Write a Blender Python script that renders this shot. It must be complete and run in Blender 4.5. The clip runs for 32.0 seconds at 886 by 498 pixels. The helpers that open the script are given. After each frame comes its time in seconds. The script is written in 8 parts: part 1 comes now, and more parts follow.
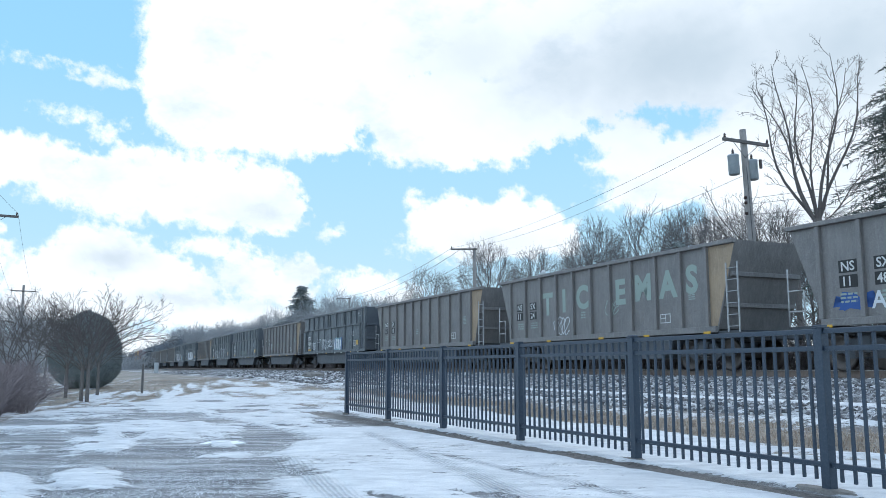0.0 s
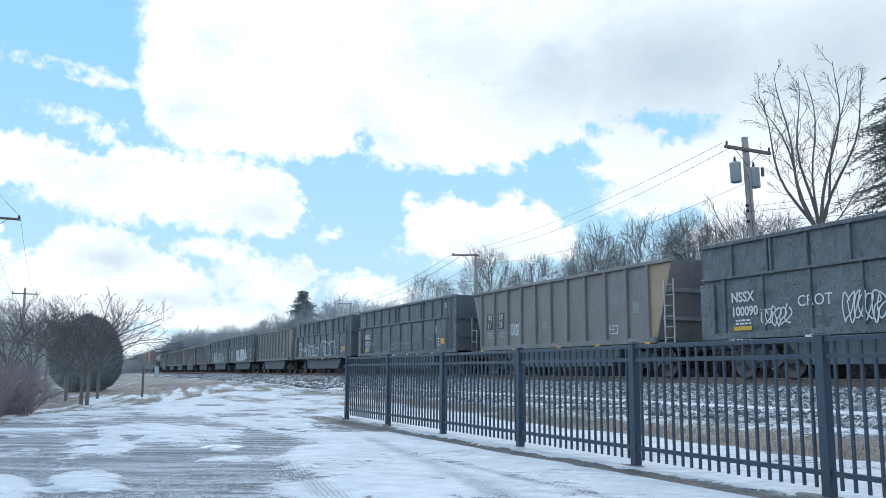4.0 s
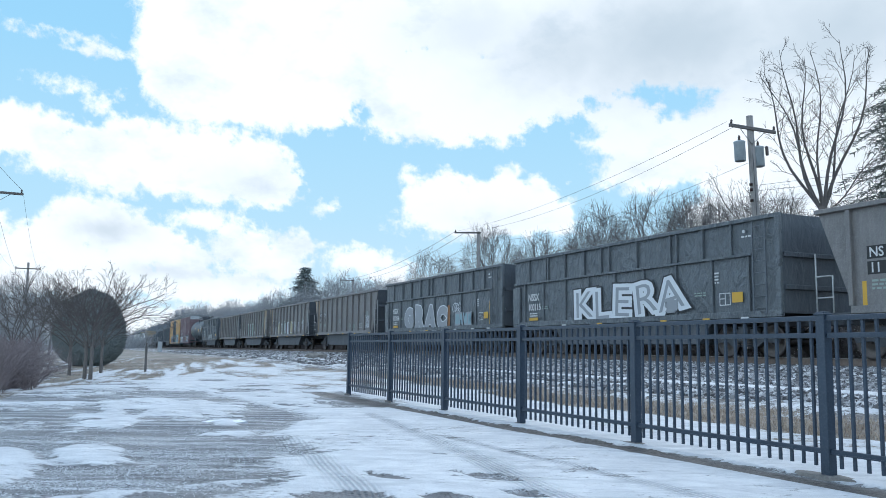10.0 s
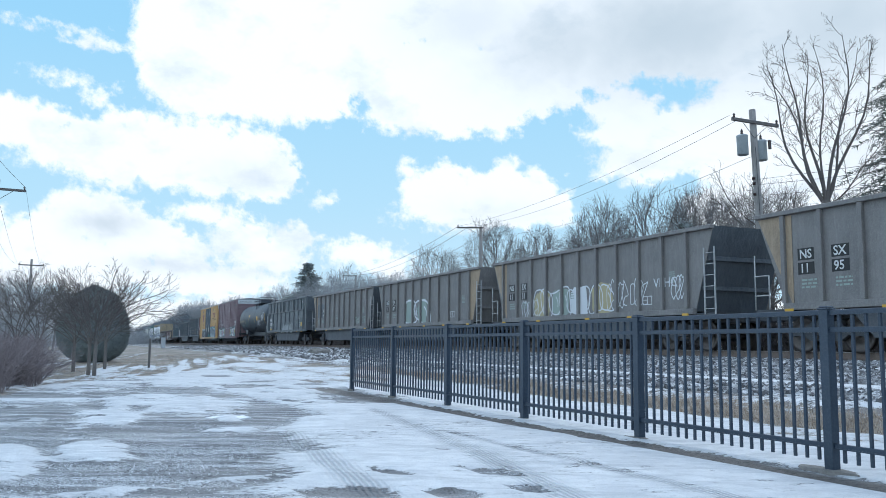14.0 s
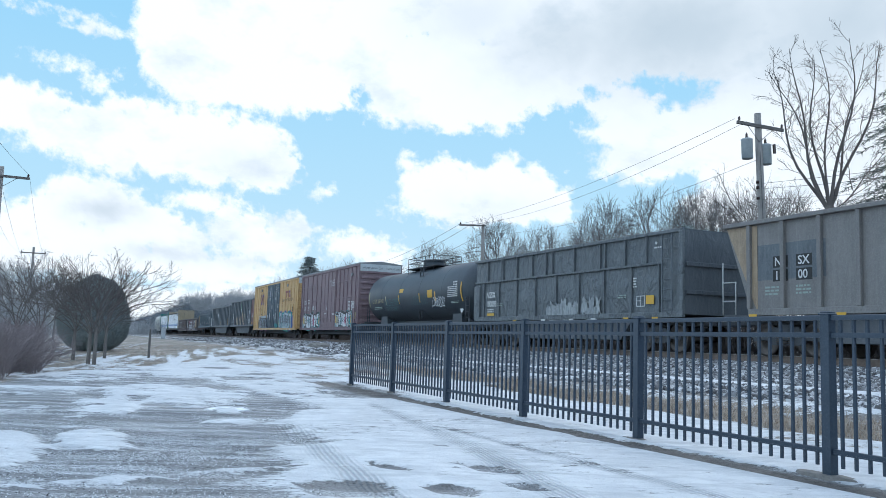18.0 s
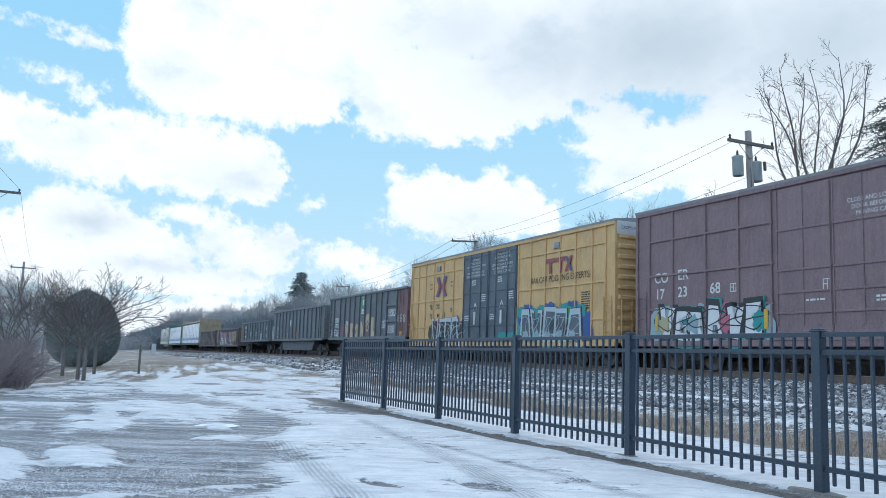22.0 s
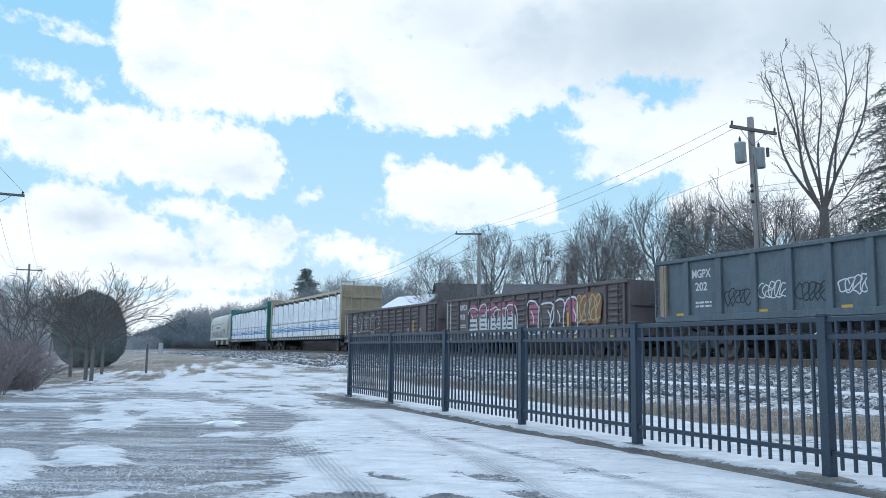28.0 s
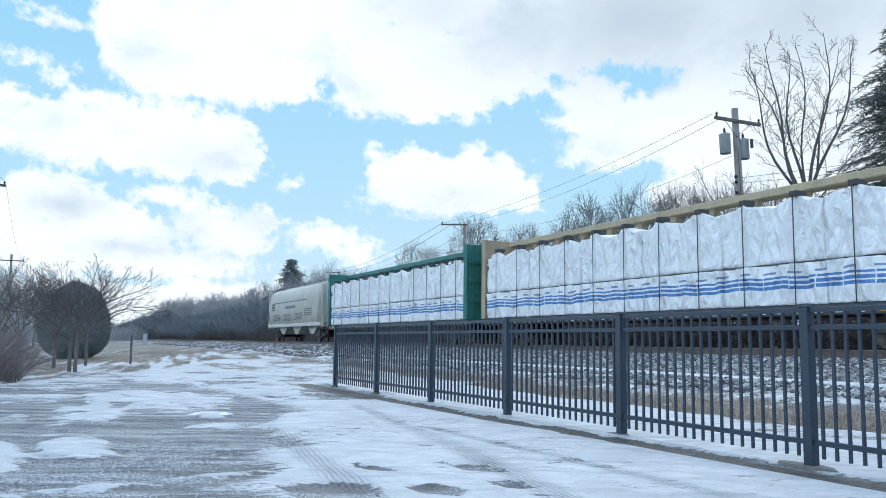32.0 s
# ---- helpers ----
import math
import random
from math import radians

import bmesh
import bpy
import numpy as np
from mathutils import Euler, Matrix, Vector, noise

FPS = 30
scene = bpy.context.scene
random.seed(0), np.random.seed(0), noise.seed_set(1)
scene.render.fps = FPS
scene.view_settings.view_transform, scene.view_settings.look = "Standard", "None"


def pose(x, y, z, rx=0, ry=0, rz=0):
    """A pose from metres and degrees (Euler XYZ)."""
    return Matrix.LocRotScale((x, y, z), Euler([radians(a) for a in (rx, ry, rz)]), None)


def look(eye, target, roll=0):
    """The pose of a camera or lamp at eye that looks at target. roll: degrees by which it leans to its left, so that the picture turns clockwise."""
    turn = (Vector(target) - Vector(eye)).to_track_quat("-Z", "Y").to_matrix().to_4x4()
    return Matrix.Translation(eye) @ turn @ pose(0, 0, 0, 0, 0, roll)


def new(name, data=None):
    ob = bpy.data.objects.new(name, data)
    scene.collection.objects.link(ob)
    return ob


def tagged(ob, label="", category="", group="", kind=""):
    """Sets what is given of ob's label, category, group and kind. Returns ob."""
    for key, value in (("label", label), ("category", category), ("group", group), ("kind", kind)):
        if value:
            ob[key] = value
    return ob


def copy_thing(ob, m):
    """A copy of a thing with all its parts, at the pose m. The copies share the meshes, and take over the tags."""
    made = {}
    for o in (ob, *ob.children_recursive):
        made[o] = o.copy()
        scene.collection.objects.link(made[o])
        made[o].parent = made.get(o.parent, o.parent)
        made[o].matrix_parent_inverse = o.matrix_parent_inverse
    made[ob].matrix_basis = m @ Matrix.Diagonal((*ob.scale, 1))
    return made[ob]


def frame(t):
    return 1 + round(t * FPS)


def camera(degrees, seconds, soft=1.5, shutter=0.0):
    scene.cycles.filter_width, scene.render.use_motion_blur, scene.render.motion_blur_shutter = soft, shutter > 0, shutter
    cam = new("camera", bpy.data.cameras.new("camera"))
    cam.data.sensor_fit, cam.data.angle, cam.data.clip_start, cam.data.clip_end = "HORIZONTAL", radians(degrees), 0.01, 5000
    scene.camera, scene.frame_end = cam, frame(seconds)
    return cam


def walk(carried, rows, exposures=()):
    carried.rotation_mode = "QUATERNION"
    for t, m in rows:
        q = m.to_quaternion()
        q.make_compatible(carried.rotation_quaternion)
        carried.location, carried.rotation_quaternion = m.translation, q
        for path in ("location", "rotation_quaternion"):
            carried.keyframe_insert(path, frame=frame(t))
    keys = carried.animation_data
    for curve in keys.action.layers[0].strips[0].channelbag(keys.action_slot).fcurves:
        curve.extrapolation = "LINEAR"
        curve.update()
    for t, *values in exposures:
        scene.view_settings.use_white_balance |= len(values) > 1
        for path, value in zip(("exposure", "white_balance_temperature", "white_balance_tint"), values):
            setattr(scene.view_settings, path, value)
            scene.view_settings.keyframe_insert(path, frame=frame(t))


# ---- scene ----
cam = camera(55.3, 32, soft=0.55)
PATH = [
    (0, (0.312, -0.464, 0.911), (-1.493, 0.351, 1.187), -0.1),
    (0.5, (0.317, -0.466, 0.908), (-1.489, 0.348, 1.187), -0.1),
    (1, (0.318, -0.466, 0.907), (-1.487, 0.348, 1.189), 0.0),
    (1.5, (0.312, -0.463, 0.906), (-1.492, 0.352, 1.19), 0.2),
    (2, (0.302, -0.457, 0.905), (-1.502, 0.357, 1.192), 0.3),
    (2.5, (0.323, -0.47, 0.907), (-1.481, 0.343, 1.195), 0.3),
    (3, (0.317, -0.46, 0.901), (-1.487, 0.352, 1.19), 0.3),
    (3.5, (0.311, -0.456, 0.904), (-1.494, 0.355, 1.194), 0.3),
    (5.5, (0.315, -0.456, 0.906), (-1.49, 0.356, 1.194), 0.4),
    (6, (0.312, -0.462, 0.908), (-1.494, 0.35, 1.196), 0.4),
    (6.5, (0.316, -0.464, 0.906), (-1.489, 0.347, 1.194), 0.4),
    (7, (0.318, -0.461, 0.906), (-1.489, 0.348, 1.192), 0.6),
    (7.5, (0.312, -0.46, 0.906), (-1.496, 0.349, 1.181), 0.7),
    (8, (0.303, -0.456, 0.906), (-1.507, 0.352, 1.171), 0.7),
    (8.5, (0.301, -0.452, 0.899), (-1.51, 0.355, 1.159), 0.7),
    (9, (0.304, -0.452, 0.9), (-1.508, 0.355, 1.152), 0.7),
    (9.5, (0.315, -0.463, 0.903), (-1.498, 0.346, 1.146), 0.7),
    (10, (0.303, -0.451, 0.899), (-1.511, 0.358, 1.136), 0.7),
    (10.5, (0.308, -0.46, 0.901), (-1.506, 0.35, 1.133), 0.8),
    (11, (0.314, -0.459, 0.902), (-1.5, 0.351, 1.133), 0.7),
    (11.5, (0.316, -0.465, 0.905), (-1.498, 0.346, 1.135), 0.7),
    (12, (0.306, -0.452, 0.902), (-1.509, 0.358, 1.131), 0.6),
    (12.5, (0.303, -0.455, 0.899), (-1.512, 0.354, 1.126), 0.7),
    (13, (0.306, -0.453, 0.902), (-1.51, 0.354, 1.128), 0.6),
    (13.5, (0.307, -0.453, 0.902), (-1.51, 0.352, 1.128), 0.6),
    (14, (0.305, -0.454, 0.906), (-1.512, 0.35, 1.131), 0.5),
    (14.5, (0.316, -0.46, 0.903), (-1.503, 0.341, 1.125), 0.6),
    (16.5, (0.292, -0.45, 0.901), (-1.529, 0.347, 1.119), 1.1),
    (17, (0.299, -0.457, 0.9), (-1.523, 0.34, 1.117), 1.4),
    (17.5, (0.291, -0.452, 0.901), (-1.53, 0.346, 1.115), 1.7),
    (18, (0.304, -0.463, 0.903), (-1.516, 0.338, 1.121), 1.8),
    (18.5, (0.307, -0.455, 0.9), (-1.51, 0.351, 1.124), 2.0),
    (19, (0.301, -0.454, 0.9), (-1.512, 0.36, 1.13), 2.1),
    (19.5, (0.316, -0.473, 0.903), (-1.493, 0.347, 1.142), 2.0),
    (20, (0.306, -0.457, 0.901), (-1.501, 0.363, 1.145), 2.0),
    (20.5, (0.304, -0.464, 0.907), (-1.503, 0.356, 1.157), 2.0),
    (21, (0.309, -0.465, 0.907), (-1.498, 0.354, 1.162), 2.0),
    (21.5, (0.307, -0.46, 0.905), (-1.5, 0.358, 1.16), 2.0),
    (22, (0.305, -0.46, 0.904), (-1.504, 0.355, 1.16), 1.9),
    (22.5, (0.301, -0.458, 0.9), (-1.51, 0.353, 1.155), 1.9),
    (23, (0.314, -0.46, 0.901), (-1.498, 0.348, 1.153), 1.6),
    (23.5, (0.309, -0.46, 0.905), (-1.504, 0.346, 1.157), 1.5),
    (24, (0.308, -0.454, 0.901), (-1.507, 0.348, 1.153), 1.3),
    (24.5, (0.303, -0.457, 0.902), (-1.513, 0.343, 1.152), 1.1),
    (25, (0.312, -0.454, 0.901), (-1.505, 0.344, 1.15), 1.0),
    (25.5, (0.31, -0.457, 0.899), (-1.507, 0.343, 1.148), 0.9),
    (27.5, (0.309, -0.458, 0.899), (-1.506, 0.347, 1.143), 0.7),
    (28, (0.308, -0.453, 0.899), (-1.506, 0.354, 1.139), 0.7),
    (28.5, (0.309, -0.453, 0.899), (-1.504, 0.357, 1.136), 0.7),
    (29, (0.315, -0.46, 0.897), (-1.497, 0.353, 1.131), 0.7),
    (29.5, (0.3, -0.453, 0.903), (-1.512, 0.362, 1.132), 0.7),
    (30, (0.307, -0.451, 0.901), (-1.504, 0.366, 1.129), 0.7),
    (30.5, (0.305, -0.447, 0.9), (-1.505, 0.374, 1.124), 0.7),
    (31, (0.311, -0.456, 0.901), (-1.497, 0.368, 1.122), 0.7),
    (31.5, (0.305, -0.445, 0.899), (-1.501, 0.387, 1.118), 0.7),
    (32, (0.311, -0.456, 0.904), (-1.491, 0.383, 1.122), 0.6),
]
walk(cam, [(t, look(eye, target, roll)) for t, eye, target, roll in PATH], [(0.0, 0.06, 5950.0, 8.0), (6.0, 0.05, 5950.0, 8.0), (12.0, 0.0, 5950.0, 8.0), (32.0, 0.0, 5950.0, 8.0)])

# ---- world, sun, exposure ----
SUN_AZ, SUN_EL = 55.0, 46.0    # azimuth towards the sun, degrees left of +y; elevation
world = bpy.data.worlds.new("world")
scene.world = world
world.use_nodes = True
wn, wl = world.node_tree.nodes, world.node_tree.links
sky = wn.new("ShaderNodeTexSky")
sky.sky_type, sky.sun_disc = "NISHITA", False
sky.sun_elevation, sky.sun_rotation = radians(SUN_EL), radians(-SUN_AZ)
sky.air_density, sky.dust_density, sky.ozone_density = 1.0, 0.4, 2.0
blue = wn.new("ShaderNodeBackground")
blue.inputs["Strength"].default_value = 0.225
wl.new(sky.outputs["Color"], blue.inputs["Color"])
# broken cloud over the whole sky
wtc, wno, wra, wmix = wn.new("ShaderNodeTexCoord"), wn.new("ShaderNodeTexNoise"), wn.new("ShaderNodeValToRGB"), wn.new("ShaderNodeMixShader")
wno.inputs["Scale"].default_value, wno.inputs["Detail"].default_value = 2.2, 7.0
wra.color_ramp.elements[0].position, wra.color_ramp.elements[1].position = 0.44, 0.60
wl.new(wtc.outputs["Generated"], wno.inputs["Vector"])
wl.new(wno.outputs["Fac"], wra.inputs["Fac"])
cloud_bg = wn["Background"]
cloud_bg.inputs["Color"].default_value, cloud_bg.inputs["Strength"].default_value = (0.80, 0.935, 1.03, 1), 1.84
wl.new(wra.outputs["Color"], wmix.inputs["Fac"])
wl.new(blue.outputs["Background"], wmix.inputs[1])
wl.new(cloud_bg.outputs["Background"], wmix.inputs[2])
wl.new(wmix.outputs["Shader"], wn["World Output"].inputs["Surface"])
sun = new("sun", bpy.data.lights.new("sun", "SUN"))
sun.data.energy, sun.data.angle, sun.data.color = 0.7, radians(14.0), (1.0, 0.96, 0.9)
sun_dir = Vector((-math.sin(radians(SUN_AZ)) * math.cos(radians(SUN_EL)), math.cos(radians(SUN_AZ)) * math.cos(radians(SUN_EL)), math.sin(radians(SUN_EL))))
sun.matrix_basis = look(sun_dir * 100, (0, 0, 0))

# ---- materials ----
class Nodes:
    """A material's node tree with short ways to add nodes."""
    def __init__(self, name, rough=0.8, metal=0.0):
        self.mat = bpy.data.materials.new(name)
        self.mat.use_nodes = True
        self.t = self.mat.node_tree
        self.bsdf = self.t.nodes["Principled BSDF"]
        self.bsdf.inputs["Roughness"].default_value = rough
        self.bsdf.inputs["Metallic"].default_value = metal

    def add(self, kind, **inputs):
        n = self.t.nodes.new(kind)
        for k, v in inputs.items():
            self.put(n.inputs[k.replace("_", " ")], v)
        return n

    def put(self, socket, v):
        if hasattr(v, "is_output"):
            self.t.links.new(v, socket)
        elif isinstance(v, tuple) and len(v) == 3 and socket.type == "RGBA":
            socket.default_value = (*v, 1)
        else:
            socket.default_value = v

    def coord(self, which="Object"):
        return self.add("ShaderNodeTexCoord").outputs[which]

    def scaled(self, vec, sx, sy, sz):
        n = self.add("ShaderNodeMapping")
        self.put(n.inputs["Vector"], vec)
        n.inputs["Scale"].default_value = (sx, sy, sz)
        return n.outputs["Vector"]

    def noise(self, vec, scale, detail=4.0, rough=0.55, distort=0.0):
        n = self.add("ShaderNodeTexNoise", Scale=scale, Detail=detail, Roughness=rough, Distortion=distort)
        self.put(n.inputs["Vector"], vec)
        return n.outputs["Fac"]

    def ramp(self, fac, *stops):
        n = self.add("ShaderNodeValToRGB")
        self.put(n.inputs["Fac"], fac)
        e = n.color_ramp.elements
        while len(e) < len(stops):
            e.new(0.5)
        for el, (p, c) in zip(e, stops):
            el.position, el.color = p, (*c, 1) if isinstance(c, tuple) else (c, c, c, 1)
        return n.outputs["Color"]

    def mix(self, fac, a, b, blend="MIX"):
        n = self.t.nodes.new("ShaderNodeMix")
        n.data_type, n.blend_type = "RGBA", blend
        for i, v in ((0, fac), (6, a), (7, b)):
            self.put(n.inputs[i], v)
        return n.outputs[2]

    def math(self, op, a, b=0.0, clamp=False):
        n = self.t.nodes.new("ShaderNodeMath")
        n.operation, n.use_clamp = op, clamp
        self.put(n.inputs[0], a), self.put(n.inputs[1], b)
        return n.outputs[0]

    def bump(self, height, strength=0.3, distance=0.02):
        n = self.add("ShaderNodeBump", Strength=strength, Distance=distance, Height=height)
        self.put(self.bsdf.inputs["Normal"], n.outputs["Normal"])

    def colour(self, v):
        self.put(self.bsdf.inputs["Base Color"], v)
        return self

    def rough(self, v):
        self.put(self.bsdf.inputs["Roughness"], v)


def worn(name, base, dark, light, rough=0.6, metal=0.0, scale=3.0, grain=40.0, bump=0.15, streak=0.0, dent=0.0):
    """A painted or raw surface with large stains, fine grain, rain streaks and a little relief."""
    n = Nodes(name, rough, metal)
    c = n.coord()
    big = n.noise(c, scale, 5, 0.6)
    fine = n.noise(c, grain, 3, 0.6)
    col = n.mix(n.ramp(big, (0.35, 0.0), (0.7, 1.0)), base, dark)
    col = n.mix(n.math("MULTIPLY", n.ramp(fine, (0.45, 0.0), (0.75, 1.0)), 0.5), col, light)
    if streak:
        s = n.noise(n.scaled(c, 4.0, 4.0, 0.25), 2.5, 4, 0.6)
        col = n.mix(n.math("MULTIPLY", n.ramp(s, (0.45, 0.0), (0.72, 1.0)), streak), col, light)
        scuff = n.noise(n.scaled(c, 7.0, 7.0, 1.6), 2.6, 6, 0.72, 0.4)
        col = n.mix(n.math("MULTIPLY", n.ramp(scuff, (0.56, 0.0), (0.66, 1.0)), min(1.0, streak * 1.6)), col, light)
        col = n.mix(n.math("MULTIPLY", n.ramp(scuff, (0.34, 1.0), (0.44, 0.0)), min(1.0, streak * 1.8)), col, dark)
    n.colour(col)
    n.rough(n.math("ADD", n.math("MULTIPLY", fine, 0.25), rough - 0.12))
    if dent:
        wave = n.noise(n.scaled(c, 1.6, 1.6, 0.9), 1.7, 4, 0.55, 0.5)
        n.bump(n.math("ADD", n.math("MULTIPLY", wave, dent), n.math("MULTIPLY", fine, 0.06)), 1.0, 0.12)
    else:
        n.bump(fine, bump, 0.01)
    return n.mat


def plain(name, colour, rough=0.6, metal=0.0):
    n = Nodes(name, rough, metal)
    f = n.noise(n.coord(), 25.0, 3)
    n.colour(n.mix(n.math("MULTIPLY", f, 0.35), colour, tuple(v * 0.6 for v in colour)))
    return n.mat


def grey(v):
    return (v, v, v)

# ---- building helpers ----
def part(name, bm, material, parent=None, label="", smooth=False):
    """One bmesh as one mesh object, under its thing."""
    me = bpy.data.meshes.new(name)
    if smooth:
        for f in bm.faces:
            f.smooth = True
    bm.to_mesh(me)
    bm.free()
    for m in material if isinstance(material, (list, tuple)) else [material]:
        me.materials.append(m)
    ob = new(name, me)
    if parent is not None:
        ob.parent = parent
    return tagged(ob, label)


def bm_box(x0, x1, y0, y1, z0, z1, bevel=0.0, bm=None, mi=0):
    """A box, with bevelled edges where asked, alone or added to bm."""
    own = bmesh.new()
    vs = [own.verts.new((x, y, z)) for x in (x0, x1) for y in (y0, y1) for z in (z0, z1)]
    for q in ((0, 1, 3, 2), (4, 6, 7, 5), (0, 4, 5, 1), (2, 3, 7, 6), (0, 2, 6, 4), (1, 5, 7, 3)):
        own.faces.new([vs[i] for i in q]).material_index = mi
    if bevel:
        bmesh.ops.bevel(own, geom=own.edges[:], offset=bevel, segments=1, affect="EDGES")
    if bm is None:
        return own
    return add_to(bm, own)


def add_to(bm, own):
    me = bpy.data.meshes.new("tmp")
    own.to_mesh(me)
    own.free()
    bm.from_mesh(me)
    bpy.data.meshes.remove(me)
    return bm


def bm_cyl(p, q, r0, r1=None, n=12, bm=None, caps=True, mi=0):
    """A tapered round bar from p to q."""
    r1 = r0 if r1 is None else r1
    bm = bm or bmesh.new()
    p, q = Vector(p), Vector(q)
    d = (q - p).normalized()
    a = d.orthogonal().normalized()
    b = d.cross(a)
    rings = []
    for c, r in ((p, r0), (q, r1)):
        rings.append([bm.verts.new(c + (a * math.cos(2 * math.pi * i / n) + b * math.sin(2 * math.pi * i / n)) * r) for i in range(n)])
    for i in range(n):
        f = bm.faces.new((rings[0][i], rings[0][(i + 1) % n], rings[1][(i + 1) % n], rings[1][i]))
        f.smooth, f.material_index = n > 5, mi
    if caps:
        bm.faces.new(rings[0][::-1]).material_index = mi
        bm.faces.new(rings[1]).material_index = mi
    return bm


def bm_prism(outline, y0, y1, bm=None, mi=0):
    """A plate: an outline in x and z, thick from y0 to y1."""
    bm = bm or bmesh.new()
    front = [bm.verts.new((x, y0, z)) for x, z in outline]
    back = [bm.verts.new((x, y1, z)) for x, z in outline]
    n = len(outline)
    bm.faces.new(front).material_index = mi
    bm.faces.new(back[::-1]).material_index = mi
    for i in range(n):
        bm.faces.new((front[i], back[i], back[(i + 1) % n], front[(i + 1) % n])).material_index = mi
    bmesh.ops.recalc_face_normals(bm, faces=bm.faces[:])
    return bm


def bm_revolve(profile, n=24, axis="x", bm=None):
    """A body of revolution: (along, radius) pairs round an axis through the origin."""
    bm = bm or bmesh.new()
    rings = []
    for a, r in profile:
        ring = []
        for i in range(n):
            c, s = math.cos(2 * math.pi * i / n) * r, math.sin(2 * math.pi * i / n) * r
            ring.append(bm.verts.new((a, c, s) if axis == "x" else (c, a, s) if axis == "y" else (c, s, a)))
        rings.append(ring)
    for u, v in zip(rings, rings[1:]):
        for i in range(n):
            bm.faces.new((u[i], u[(i + 1) % n], v[(i + 1) % n], v[i])).smooth = True
    bm.faces.new(rings[0][::-1]), bm.faces.new(rings[-1])
    bmesh.ops.recalc_face_normals(bm, faces=bm.faces[:])
    return bm


def fbm(x, y, s, o=4):
    return noise.fractal(Vector((x * s, y * s, 3.7)), 1.0, 2.0, o)


def ease(a, b, v):
    v = min(1, max(0, (v - a) / (b - a)))
    return v * v * (3 - 2 * v)

# ---- ground, track ----
RAIL_Z, TRACK_Y, SPEED = 0.95, 18.8, 11.575   # RAIL_Z: the level that the car bodies are drawn from
RAIL_TOP, GEAR = 0.80, -0.15                    # the rail heads, and the running gear on them


def track_y(x):
    """The track's centre line: straight past the lot, bending gently away in the distance."""
    u = -x - 85
    return TRACK_Y + 0.0125 * (math.sqrt(u * u + 400) + u)


def ground_z(x, y):
    d = track_y(x) - y                       # metres this side of the track's centre
    if d > -2.3:
        z = -0.038 + 0.138 * ease(10.8, 8.6, d) + 0.25 * ease(8.8, 3.6, d) + 0.19 * ease(4.4, 2.2, d)
    else:
        z = 0.30 + 0.24 * ease(-8, -2.3, d)
    z -= 0.14 * ease(-17, -29, x) * ease(9, 3, y) * ease(-70, -42, x)
    return z + ease(-34, -60, x) * 0.15 * ease(-12, 10, y) * ease(2.2, 6, d)


def near_line(x, y, x0, y0, x1, y1):
    dx, dy = x1 - x0, y1 - y0
    t = min(1, max(0, ((x - x0) * dx + (y - y0) * dy) / (dx * dx + dy * dy)))
    return math.hypot(x - x0 - t * dx, y - y0 - t * dy)


def oval(x, y, cx, cy, rx, ry, turn=0.0):
    c, s = math.cos(turn), math.sin(turn)
    u, v = (x - cx) * c + (y - cy) * s, -(x - cx) * s + (y - cy) * c
    return 1 - math.hypot(u / rx, v / ry)


BARE = [(-10.03, -1.23), (-10.29, -0.76), (-9.91, -0.44), (-11.17, -0.36), (-12.06, -0.56), (-14.61, -0.06), (-17.03, -0.15), (-18.62, 0.51), (-19.29, 1.33), (-18.42, 2.15), (-15.75, 2.44), (-13.83, 2.78), (-11.25, 2.85), (-10.44, 2.22), (-9.21, 1.61), (-8.79, 1.76), (-8.09, 1.82), (-7.28, 1.84), (-7.26, 1.42), (-6.84, 1.18), (-6.15, 1.11), (-5.72, 1.06), (-5.35, 0.84), (-5.04, 0.99), (-4.51, 0.89), (-1.0, 0.4), (-1.0, -2.4), (-5.0, -2.6)]
PATCHES = [(-7.53, -0.86, 1.3, 0.34, -3.1), (-8.12, -0.12, 0.9, 0.26, 3.1), (-8.22, -0.34, 0.67, 0.16, 3.13), (-10.85, 1.5, 0.5, 0.16, 2.97), (-13.22, 1.48, 1.9, 0.74, 3.0), (-11.78, 0.22, 1.72, 0.29, 3.09), (-14.9, 0.8, 1.3, 0.7, 3.05), (-11.33, -0.2, 1.45, 0.19, 3.12), (-5.76, -0.11, 0.14, 0.1, 3.08), (-9.27, 1.25, 0.27, 0.27, 2.96)]



def inside(x, y, poly):
    """Metres inside a closed outline; negative outside."""
    best, odd = 1e9, False
    for (ax, ay), (bx, by) in zip(poly, poly[1:] + poly[:1]):
        best = min(best, near_line(x, y, ax, ay, bx, by))
        if (ay > y) != (by > y) and x < (bx - ax) * (y - ay) / (by - ay) + ax:
            odd = not odd
    return best if odd else -best


HOLES = [(-5.76, 1.81, 0.2, 0.1), (-5.5, 2.53, 0.3, 0.11), (-4.78, 2.39, 0.14, 0.09), (-6.81, 2.69, 0.12, 0.05), (-5.61, 3.49, 0.1, 0.04), (-4.98, 1.27, 0.25, 0.3), (-4.72, 1.85, 0.2, 0.14)]
TYRES = [(-7.75, 3.13, -3.78, 2.38, 0.17), (-8.37, 3.44, -3.78, 3.42, 0.1), (-8.79, 1.76, -4.61, 1.38, 0.16), (-11.51, 3.68, -7.75, 3.13, 0.12)]


